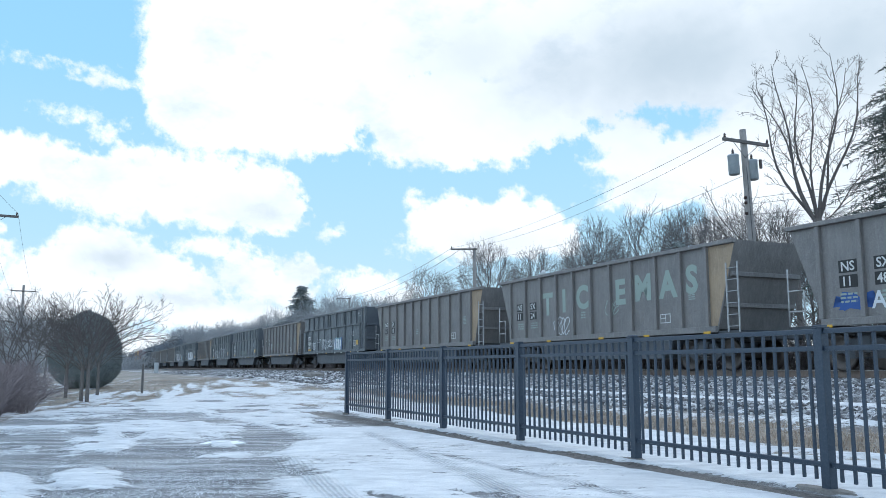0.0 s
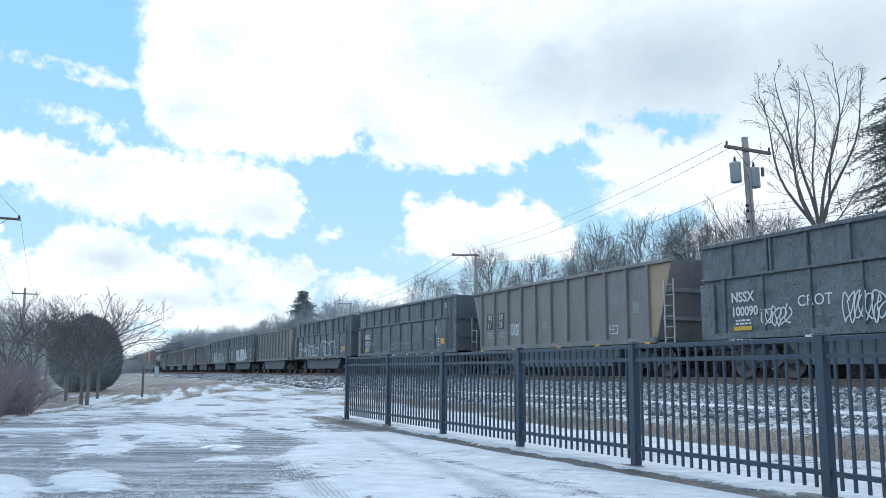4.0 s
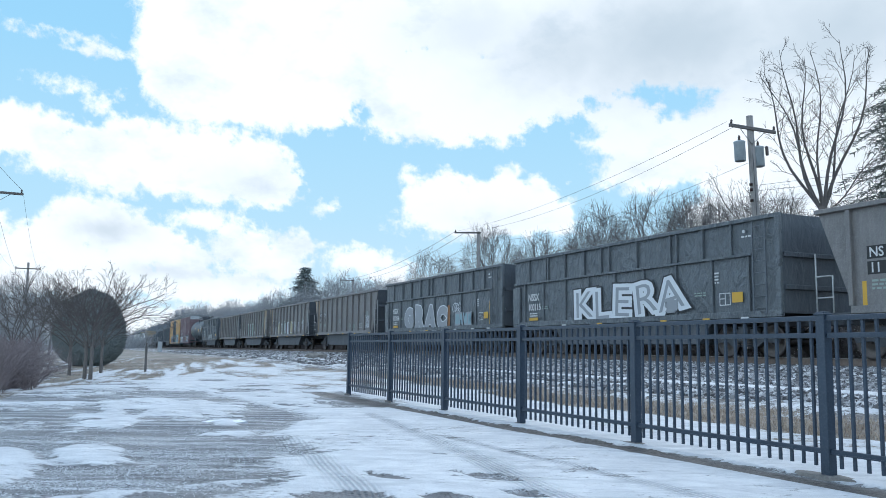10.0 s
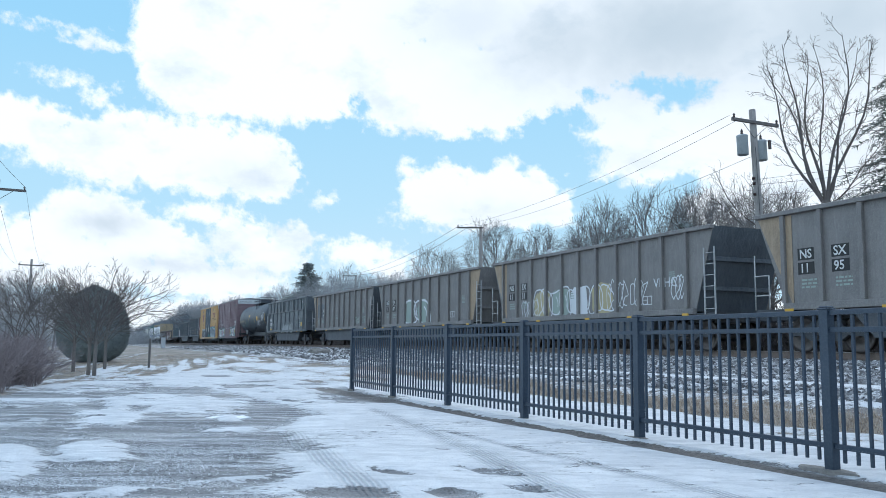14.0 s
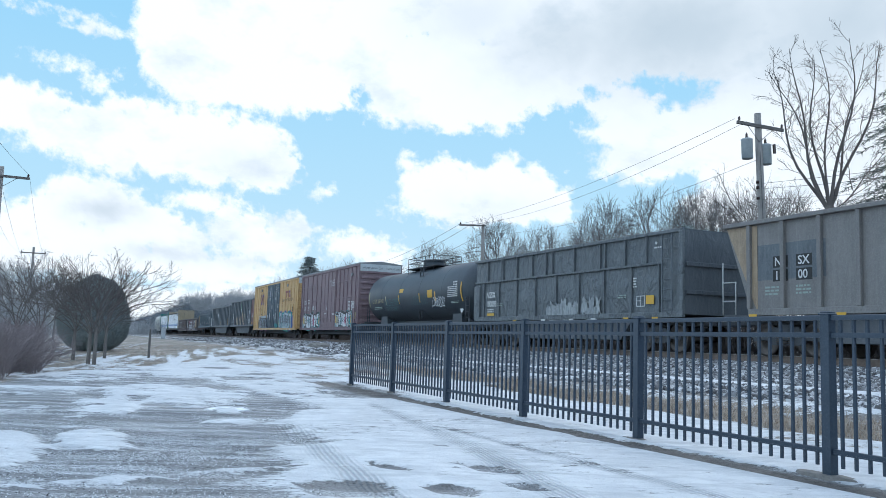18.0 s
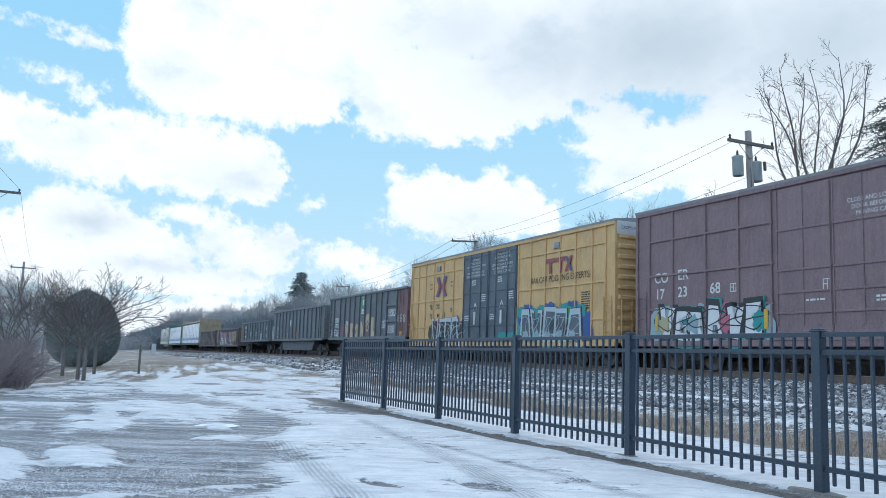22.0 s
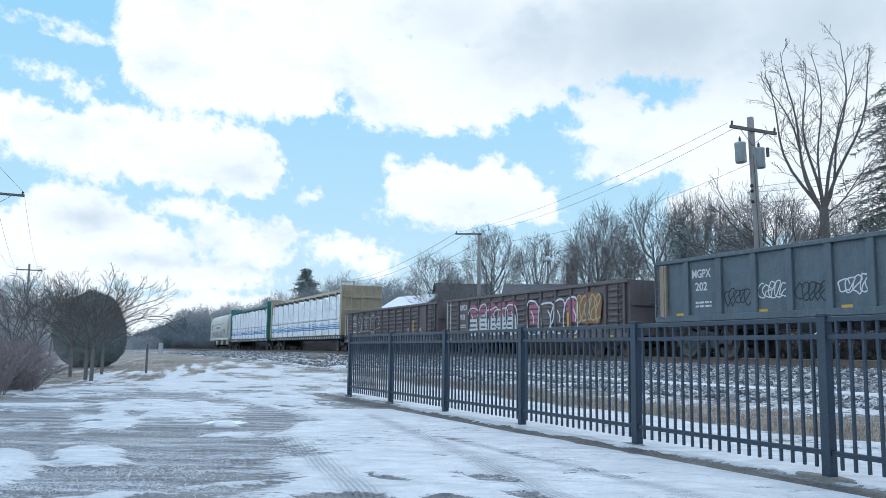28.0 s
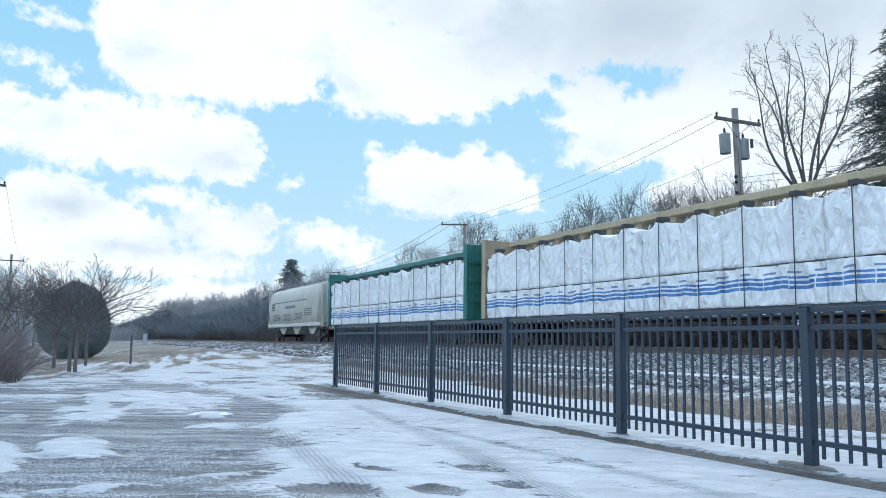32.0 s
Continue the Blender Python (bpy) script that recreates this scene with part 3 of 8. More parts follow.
def stone_material():
    n = Nodes("ballast_stone", 0.9)
    isl = n.add("ShaderNodeNewGeometry").outputs["Random Per Island"]
    f = n.noise(n.coord(), 30.0, 3)
    c = n.ramp(isl, (0.0, (0.05, 0.052, 0.056)), (0.35, (0.18, 0.183, 0.19)), (0.7, (0.42, 0.424, 0.43)), (1.0, (0.80, 0.80, 0.805)))
    n.colour(n.mix(n.math("MULTIPLY", f, 0.5), c, (0.12, 0.10, 0.09)))
    return n.mat


def build_track():
    track = tagged(new("railway_track"), "single railway track on grey stone ballast", "track", kind="structure")
    xs = spread(-640, -60, 10) + [-60, 120, 480]
    for side in (-1, 1):
        for name, w, z0, z1, m in (("rail_foot", 0.075, -0.18, -0.165, M_STEEL), ("rail_web", 0.012, -0.166, -0.03, M_STEEL), ("rail_head", 0.036, -0.032, -0.004, M_STEEL), ("rail_tread", 0.030, -0.004, 0.0, M_TREAD)):
            bm = bmesh.new()
            prev = None
            for x in xs:
                y = track_y(x) + side * 0.75
                ring = [bm.verts.new((x, y + u, RAIL_TOP + v)) for u, v in ((-w, z0), (w, z0), (w, z1), (-w, z1))]
                if prev:
                    for i in range(4):
                        bm.faces.new((prev[i], prev[(i + 1) % 4], ring[(i + 1) % 4], ring[i]))
                prev = ring
            part(name, bm, m, track)
    tie_me = None
    for i in range(290):
        x = 6 - 0.54 * i
        if tie_me is None:
            t = part("tie", bm_box(-0.115, 0.115, -1.3, 1.3, -0.18, 0.0, 0.015), M_TIE, track)
            tie_me = t.data
        else:
            t = new("tie", tie_me)
            t.parent = track
        t.location = (x, track_y(x), RAIL_TOP - 0.185)
        t.rotation_euler = (0, 0, radians(0.8 * math.sin(i * 7.3)))
    return track


def lump(rng, r):
    """The eight corners of one broken stone."""
    return [(sx * r * (0.55 + 0.5 * rng.random()), sy * r * (0.5 + 0.5 * rng.random()), sz * r * (0.4 + 0.45 * rng.random())) for sx in (-1, 1) for sy in (-1, 1) for sz in (-1, 1)]


def build_stones(count, x0, x1, d0, d1, rmin, rmax, seed, name, label):
    rng = random.Random(seed)
    shapes = [lump(rng, 1.0) for _ in range(24)]
    quads = ((0, 1, 3, 2), (4, 6, 7, 5), (0, 4, 5, 1), (2, 3, 7, 6), (0, 2, 6, 4), (1, 5, 7, 3))
    verts, faces = [], []
    while len(faces) < count * 6:
        x, d = rng.uniform(x0, x1), rng.uniform(d0, d1)
        y = track_y(x) - d
        if d > 5 and cover(x, y)[0] > 0.32:
            continue
        r = rng.uniform(rmin, rmax)
        z = ground_z(x, y) - 0.022 + r * 0.25 + (rng.random() * 0.03 if d < 4 else 0)
        e = Euler((rng.random() * 6, rng.random() * 6, rng.random() * 6)).to_matrix()
        b = len(verts)
        for v in rng.choice(shapes):
            w = e @ Vector(v) * r
            verts.append((x + w.x, y + w.y, z + w.z))
        faces.extend(tuple(b + k for k in q) for q in quads)
    me = bpy.data.meshes.new(name)
    me.from_pydata(verts, [], faces)
    me.materials.append(M_STONE)
    return tagged(new(name, me), label, "gravel", kind="stuff")


M_STONE = stone_material()
build_track()
build_stones(46000, -34, -4, 1.2, 8.4, 0.028, 0.066, 5, "ballast", "coarse grey broken stone ballast beside the rails")
build_stones(16000, -110, -34, 1.2, 8.0, 0.045, 0.10, 6, "far_ballast", "grey broken stone ballast further along the track")

# ---- freight cars: shared parts ----
M_DARKSTEEL = worn("running_gear", (0.074, 0.082, 0.092), (0.048, 0.054, 0.062), (0.13, 0.132, 0.135), 0.75, 0.3, 4.0, 40.0, 0.3)
M_WHEEL = worn("wheel_steel", (0.11, 0.095, 0.085), (0.07, 0.062, 0.058), (0.19, 0.17, 0.15), 0.55, 0.7, 5.0, 40.0, 0.2)
M_WHITE = worn("white_stencil", (0.62, 0.63, 0.62), (0.45, 0.46, 0.45), (0.72, 0.73, 0.72), 0.6, 0, 6.0, 40.0, 0.02)
M_BLACKP = plain("black_stencil", (0.02, 0.02, 0.02), 0.6)
M_ORANGE = plain("reflector_yellow", (0.62, 0.36, 0.03), 0.45)
M_REDP = plain("stencil_red", (0.26, 0.07, 0.07), 0.6)
M_LADDER = worn("pale_grey_ladder", (0.42, 0.43, 0.43), (0.25, 0.25, 0.25), (0.55, 0.56, 0.56), 0.6, 0, 6.0, 40.0, 0.05)
M_BLUEP = plain("stencil_blue", (0.09, 0.09, 0.24), 0.6)
MOVERS, WHEELSETS = [], []
SHARED = {}


def shared(name, make, material, parent, key, label=""):
    """A part whose mesh is made once and then used again."""
    if key in SHARED:
        ob = new(name, SHARED[key])
        ob.parent = parent
        return tagged(ob, label)
    ob = part(name, make(), material, parent, label)
    SHARED[key] = ob.data
    return ob


def text_mesh(s, size, fat=0.0, squeeze=1.0):
    cu = bpy.data.curves.new("lettering", "FONT")
    cu.body, cu.size, cu.offset, cu.resolution_u = s, size, fat, 3
    ob = new("lettering", cu)
    me = bpy.data.meshes.new_from_object(ob.evaluated_get(bpy.context.evaluated_depsgraph_get()))
    bpy.data.objects.remove(ob)
    bpy.data.curves.remove(cu)
    me.transform(Matrix.Rotation(radians(90), 4, "X") @ Matrix.Diagonal((squeeze, 1, 1, 1)))
    return me


def letter(s, x, z, size, material, parent, y=-1.507, fat=0.0, squeeze=1.0, name="lettering", label=""):
    """Lettering on the near side of a car: left end x, foot z."""
    key = ("text", s, size, fat, squeeze, material.name)
    if key not in SHARED:
        me = text_mesh(s, size, fat, squeeze)
        me.materials.append(material)
        SHARED[key] = me
    ob = new(name, SHARED[key])
    ob.parent, ob.location = parent, (x, y, z)
    return tagged(ob, label, kind="stuff" if len(s) > 1 else "")


def patch(name, x0, x1, z0, z1, material, parent, y=-1.508, label=""):
    """A thin painted or stuck-on plate on the near side."""
    return part(name, bm_box(x0, x1, y - 0.003, y + 0.003, z0, z1), material, parent, label)


def bars(x0, z0, rows, w, h, material, parent, y=-1.507, name="stencil"):
    """Small writing that cannot be read: rows of short bars."""
    rng = random.Random(int((x0 + 20) * 100))
    bm = bmesh.new()
    for r in range(rows):
        x = x0
        while x < x0 + w:
            d = rng.uniform(0.06, 0.2)
            z = z0 - r * h * 1.9
            bm_box(x, min(x + d, x0 + w), y - 0.002, y + 0.002, z, z + h, 0, bm)
            x += d + 0.04
    return tagged(part(name, bm, material, parent), kind="stuff")


def frame_box(x0, x1, z0, z1, material, parent, y=-1.507):
    bm = bmesh.new()
    t = 0.025
    for a, b, c, d in ((x0, x1, z0, z0 + t), (x0, x1, z1 - t, z1), (x0, x0 + t, z0 + t, z1 - t), (x1 - t, x1, z0 + t, z1 - t), ((x0 + x1) / 2, (x0 + x1) / 2 + t, z0 + t, z1 - t), (x0 + t, (x0 + x1) / 2, (z0 + z1) / 2, (z0 + z1) / 2 + t)):
        bm_box(a, b, y - 0.002, y + 0.002, c, d, 0, bm)
    return part("data_box", bm, material, parent)


def blob(name, cx, cz, rx, rz, material, parent, y, seed, rough=0.25, n=40, label=""):
    """A sprayed patch of paint with an uneven outline."""
    pts = []
    for i in range(n):
        a = 2 * math.pi * i / n
        k = 1 + rough * noise.fractal(Vector((math.cos(a) * 2.2 + seed, math.sin(a) * 2.2, seed * 1.7)), 1, 2, 4)
        pts.append((cx + math.copysign(abs(math.cos(a)) ** 0.6, math.cos(a)) * rx * k, cz + math.copysign(abs(math.sin(a)) ** 0.6, math.sin(a)) * rz * k))
    bm = bmesh.new()
    bm.faces.new([bm.verts.new((x, y, z)) for x, z in pts])
    bmesh.ops.triangulate(bm, faces=bm.faces[:])
    return part(name, bm, material, parent, label)


def scribble(x0, z0, w, h, material, parent, y, seed, loops=9, r=0.018, name="graffiti_tag"):
    """A sprayed line tag: one looping stroke, drawn as a flat ribbon."""
    rng = random.Random(seed)
    pts = []
    for i in range(loops):
        cx = x0 + w * (i + 0.5) / loops
        for a in range(7):
            t = a / 7 * 2 * math.pi + rng.random()
            pts.append((cx + w / loops * (0.62 + 0.3 * rng.random()) * math.cos(t), z0 + h * (0.5 + (0.3 + 0.2 * rng.random()) * math.sin(t))))
    smooth = []
    for p0, p1, p2, p3 in zip([pts[0]] + pts, pts, pts[1:], pts[2:] + [pts[-1]]):
        for k in range(4):
            t = k / 4
            smooth.append(tuple(0.5 * (2 * b + (c - a) * t + (2 * a - 5 * b + 4 * c - d) * t * t + (3 * b - a - 3 * c + d) * t ** 3) for a, b, c, d in zip(p0, p1, p2, p3)))
    return stroke(name, smooth, r, material, parent, y)


def stroke(name, pts, r, material, parent, y, closed=False):
    """One sprayed line of even width along smooth points (x, z)."""
    if closed:
        pts = pts + pts[:1]
    v, k = [], len(pts) - 1
    bm = bmesh.new()
    prev = None
    for i, p in enumerate(pts):
        a, b = pts[max(i - 1, 0)], pts[min(i + 1, k)]
        if closed and i in (0, k):
            a, b = pts[k - 1], pts[1]
        d = Vector((b[0] - a[0], b[1] - a[1]))
        nrm = Vector((-d.y, d.x)).normalized() * r * (1 + 0.25 * noise.noise(Vector((p[0] * 2, p[1] * 2, 4))))
        q = (bm.verts.new((p[0] - nrm.x, y, p[1] - nrm.y)), bm.verts.new((p[0] + nrm.x, y, p[1] + nrm.y)))
        if prev:
            bm.faces.new((prev[0], q[0], q[1], prev[1]))
        prev = q
    return part(name, bm, material, parent)


def bubbles(x0, z0, w, h, count, material, parent, y, seed, r=0.022):
    """A throw-up: fat rounded outlines side by side, each with a short inner line."""
    rng = random.Random(seed)
    step = w / count
    for i in range(count):
        cx, cz = x0 + step * (i + 0.5), z0 + h * 0.5
        rx, rz = step * rng.uniform(0.56, 0.66), h * rng.uniform(0.42, 0.52)
        p1, p2, k1, k2 = rng.uniform(0, 6.28), rng.uniform(0, 6.28), rng.uniform(0.06, 0.2), rng.uniform(0.04, 0.12)
        pts = []
        for a in range(40):
            t = 2 * math.pi * a / 40
            m = 1 + k1 * math.sin(2 * t + p1) + k2 * math.sin(3 * t + p2)
            pts.append((cx + rx * m * math.copysign(abs(math.cos(t)) ** 0.75, math.cos(t)), cz + rz * m * math.copysign(abs(math.sin(t)) ** 0.75, math.sin(t))))
        stroke("graffiti_line", pts, r, material, parent, y, True)
        b = rng.uniform(-0.4, 0.4)
        stroke("graffiti_line", [(cx + rx * (b + 0.35 * math.sin(2.2 * s / 8)), cz + rz * (0.45 - 0.8 * s / 8)) for s in range(9)], r * 0.9, material, parent, y - 0.001)


GLYPHS = [[(0, 0), (0.2, 1), (0.8, 1), (1, 0), (0.7, 0), (0.62, 0.35), (0.38, 0.35), (0.3, 0)], [(0, 0), (0.05, 1), (0.9, 0.95), (0.95, 0.6), (0.7, 0.5), (1, 0.1), (0.75, 0)],
          [(0, 0.05), (0.1, 1), (0.95, 1), (0.9, 0.72), (0.42, 0.7), (0.42, 0.58), (0.85, 0.52), (0.85, 0.34), (0.4, 0.3), (0.95, 0.24), (0.95, 0)], [(0, 1), (0.3, 1), (0.45, 0.5), (0.65, 1), (1, 1), (0.75, 0), (0.3, 0)]]


def piece(x0, z0, w, h, count, fill, edge, shade, parent, y, seed):
    """A sprayed piece of interlocking block shapes that spell nothing: shade, edge and fill of each."""
    rng = random.Random(seed)
    step = w / count
    for i in range(count):
        g = GLYPHS[(i * 3 + seed) % 4]
        lean, sw, zo = rng.uniform(-0.15, 0.15), step * rng.uniform(0.95, 1.15), rng.uniform(-0.06, 0.08) * h
        pts = [(x0 + step * i + u * sw + lean * v * sw + rng.uniform(-0.04, 0.04) * sw, z0 + zo + v * h + rng.uniform(-0.04, 0.04) * h) for u, v in g]
        cx, cz = sum(p[0] for p in pts) / len(pts), sum(p[1] for p in pts) / len(pts)
        for name, m, k, dx, dz, lift in (("graffiti_shade", shade, 1.22, 0.06, -0.05, 0.0), ("graffiti_edge", edge, 1.12, 0, 0, 0.003), ("graffiti_fill", fill, 0.84, 0, 0, 0.006)):
            bm = bmesh.new()
            bm.faces.new([bm.verts.new((cx + (px - cx) * k + dx, y - lift - 0.0005 * i, cz + (pz - cz) * k + dz)) for px, pz in pts])
            bmesh.ops.triangulate(bm, faces=bm.faces[:])
            part(name, bm, m, parent)


def make_wheel():
    return bm_revolve([(-0.07, 0.20), (-0.065, 0.36), (-0.07, 0.42), (-0.065, 0.455), (0.05, 0.45), (0.055, 0.48), (0.085, 0.48), (0.085, 0.40), (0.04, 0.36), (0.05, 0.2), (0.09, 0.13), (0.09, 0.0001)][::1], 28, "y")


def make_side_frame():
    bm = bm_prism([(-1.25, 0.50), (-1.18, 0.60), (-0.62, 0.66), (-0.45, 0.80), (0.45, 0.80), (0.62, 0.66), (1.18, 0.60), (1.25, 0.50), (1.2, 0.40), (0.72, 0.44), (0.50, 0.30), (-0.50, 0.30), (-0.72, 0.44), (-1.2, 0.40)], -0.06, 0.06)
    return bm


def make_springs():
    bm = bmesh.new()
    for x in (-0.22, 0, 0.22):
        for k in range(6):
            bm_cyl((x, -0.09, 0.345 + k * 0.05), (x, -0.09, 0.37 + k * 0.05), 0.085, n=10, bm=bm)
    return bm


def make_bearing():
    return bm_cyl((0, -0.12, 0), (0, 0.08, 0), 0.13, 0.15, 14)


def make_coupler():
    bm = bm_box(-0.05, 0.62, -0.09, 0.09, 0.74, 0.93, 0.02)
    bm_box(0.55, 0.86, -0.16, 0.16, 0.70, 0.98, 0.05, bm)
    return bm


def running_gear(car, half, truck_in, r_scale=1.0):
    """Two trucks, four wheelsets and two couplers under a car."""
    for s in (-1, 1):
        tx = s * (half - truck_in)
        b = shared("bolster", lambda: bm_box(-0.2, 0.2, -1.15, 1.15, 0.42, 0.88, 0.03), M_DARKSTEEL, car, "bolster")
        b.location = (tx, 0, GEAR)
        for side in (-1, 1):
            f = shared("side_frame", make_side_frame, M_DARKSTEEL, car, "side_frame")
            f.location = (tx, side * 1.0, GEAR)
            g = shared("spring_nest", make_springs, M_WHEEL, f, "springs")
            g.rotation_euler = (0, 0, 0 if side < 0 else math.pi)
        for a in (-0.89, 0.89):
            ws = shared("wheelset", lambda: bm_cyl((0, -0.95, 0), (0, 0.95, 0), 0.085, n=12), M_WHEEL, car, "axle")
            ws.location = (tx + a, 0, 0.457 + GEAR)
            WHEELSETS.append((ws, (tx + a, 0, 0.457 + GEAR), car))
            for side in (-1, 1):
                w = shared("wheel", make_wheel, M_WHEEL, ws, "wheel")
                w.location, w.rotation_euler = (0, side * 0.79, 0), (0, 0, 0 if side > 0 else math.pi)
        c = shared("coupler", make_coupler, M_DARKSTEEL, car, "coupler")
        c.location, c.rotation_euler = (s * half, 0, 0), (0, 0, 0 if s > 0 else math.pi)
    u = part("centre_sill", bm_box(-half, half, -0.3, 0.3, 0.72, 1.0, 0.02), M_DARKSTEEL, car)
    return u


def under_clutter(car, seed):
    """Brake tank, valve and rods hung under the frame."""
    rng = random.Random(seed)
    x = rng.uniform(-1.5, 1.5)
    part("brake_reservoir", bm_cyl((x - 0.55, -0.7, 0.78), (x + 0.55, -0.7, 0.78), 0.2, n=14), M_DARKSTEEL, car)
    part("brake_cylinder", bm_cyl((x + 1.1, -0.6, 0.75), (x + 1.6, -0.6, 0.75), 0.14, n=12), M_DARKSTEEL, car)
    part("brake_rod", bm_cyl((-4, -0.35, 0.66), (4, -0.35, 0.66), 0.02, n=6), M_DARKSTEEL, car)


def ladder(car, x, y, z0, z1, w, material, rungs=6, across="x", name="ladder"):
    """Two stiles and their rungs."""
    bm = bmesh.new()
    for k in (0, w):
        if across == "x":
            bm_box(x + k - 0.018, x + k + 0.018, y - 0.02, y + 0.02, z0, z1, 0, bm)
        else:
            bm_box(x - 0.02, x + 0.02, y + k - 0.018, y + k + 0.018, z0, z1, 0, bm)
    lad = part(name, bm, material, car)
    for i in range(rungs):
        z = z0 + (z1 - z0) * (i + 0.5) / rungs
        q = (x + w, y, z) if across == "x" else (x, y + w, z)
        part("rung", bm_cyl((x, y, z), q, 0.013, n=6), material, lad)
    return lad


def start_car(name, label, x0):
    car = tagged(new(name), label, "freight car", "cars of the freight train")
    car.matrix_basis = track_pose(x0)
    MOVERS.append((car, x0))
    return car


def track_pose(x):
    return pose(x, track_y(x), RAIL_Z, 0, 0, math.degrees(math.atan(track_y(x + 1) - track_y(x - 1)) / 2))

# ---- open-top gondolas ----
def paint(name, base, dark, light, streak=0.25, rough=0.6, dent=0.5):
    return worn(name, base, dark, light, rough, 0.0, 1.1, 26.0, 0.12, streak, dent)


M_BROWN = paint("weathered_brown", (0.192, 0.184, 0.177), (0.142, 0.137, 0.134), (0.28, 0.27, 0.258))
# end sheets' between-car shade is put into this darker paint; tubs share it
M_ENDS = paint("shaded_end_paint", (0.082, 0.094, 0.108), (0.056, 0.066, 0.078), (0.13, 0.142, 0.152), 0.2)
M_TAN = paint("rusty_tan", (0.34, 0.255, 0.165), (0.23, 0.175, 0.12), (0.42, 0.33, 0.235), 0.4)
M_BLACKCAR = paint("sooty_black", (0.102, 0.118, 0.128), (0.073, 0.087, 0.097), (0.19, 0.21, 0.218), 0.24, 0.5, 1.8)
M_NAVY = paint("dark_blue_grey", (0.095, 0.128, 0.15), (0.066, 0.092, 0.108), (0.17, 0.205, 0.225), 0.2)
M_GREYBLK = paint("charcoal", (0.112, 0.130, 0.145), (0.078, 0.092, 0.105), (0.20, 0.22, 0.235), 0.3)
M_REDBROWN = paint("dull_dark_brown", (0.130, 0.104, 0.102), (0.088, 0.073, 0.074), (0.20, 0.168, 0.16), 0.2)
M_RUSTRED = paint("rust_red", (0.185, 0.105, 0.105), (0.12, 0.072, 0.074), (0.26, 0.165, 0.155), 0.3)
M_FADED = plain("faded_green_grey", (0.30, 0.37, 0.33), 0.7)
M_TAGW = plain("spray_white", (0.66, 0.69, 0.71), 0.6)
M_TAGPALE = plain("spray_pale_grey_blue", (0.42, 0.50, 0.54), 0.6)
M_TAGB = plain("spray_black", (0.03, 0.032, 0.035), 0.6)
M_TAGC = plain("spray_pale_blue", (0.26, 0.38, 0.42), 0.6)
M_TAGY = plain("spray_cream", (0.42, 0.37, 0.22), 0.6)
M_TAGTAN = paint("sprayed_tan", (0.50, 0.40, 0.25), (0.36, 0.28, 0.18), (0.62, 0.54, 0.4), 0.35)
M_TAGP = plain("spray_pink", (0.45, 0.13, 0.2), 0.6)
M_TAGT = plain("spray_teal", (0.03, 0.27, 0.27), 0.6)
M_TAGFAINT = plain("spray_faint_teal", (0.06, 0.145, 0.155), 0.6)
M_TAGU = plain("spray_blue", (0.03, 0.09, 0.3), 0.6)
M_TAGG = plain("spray_green", (0.05, 0.33, 0.12), 0.6)
M_SCRAPE = paint("scraped_pale_metal", (0.30, 0.325, 0.335), (0.13, 0.148, 0.155), (0.46, 0.49, 0.49), 0.6)
M_SILVER = plain("spray_silver", (0.28, 0.30, 0.32), 0.45)
M_PURPLE = plain("spray_dull_purple", (0.20, 0.07, 0.16), 0.6)
M_TAGO = plain("spray_rust", (0.28, 0.13, 0.05), 0.6)


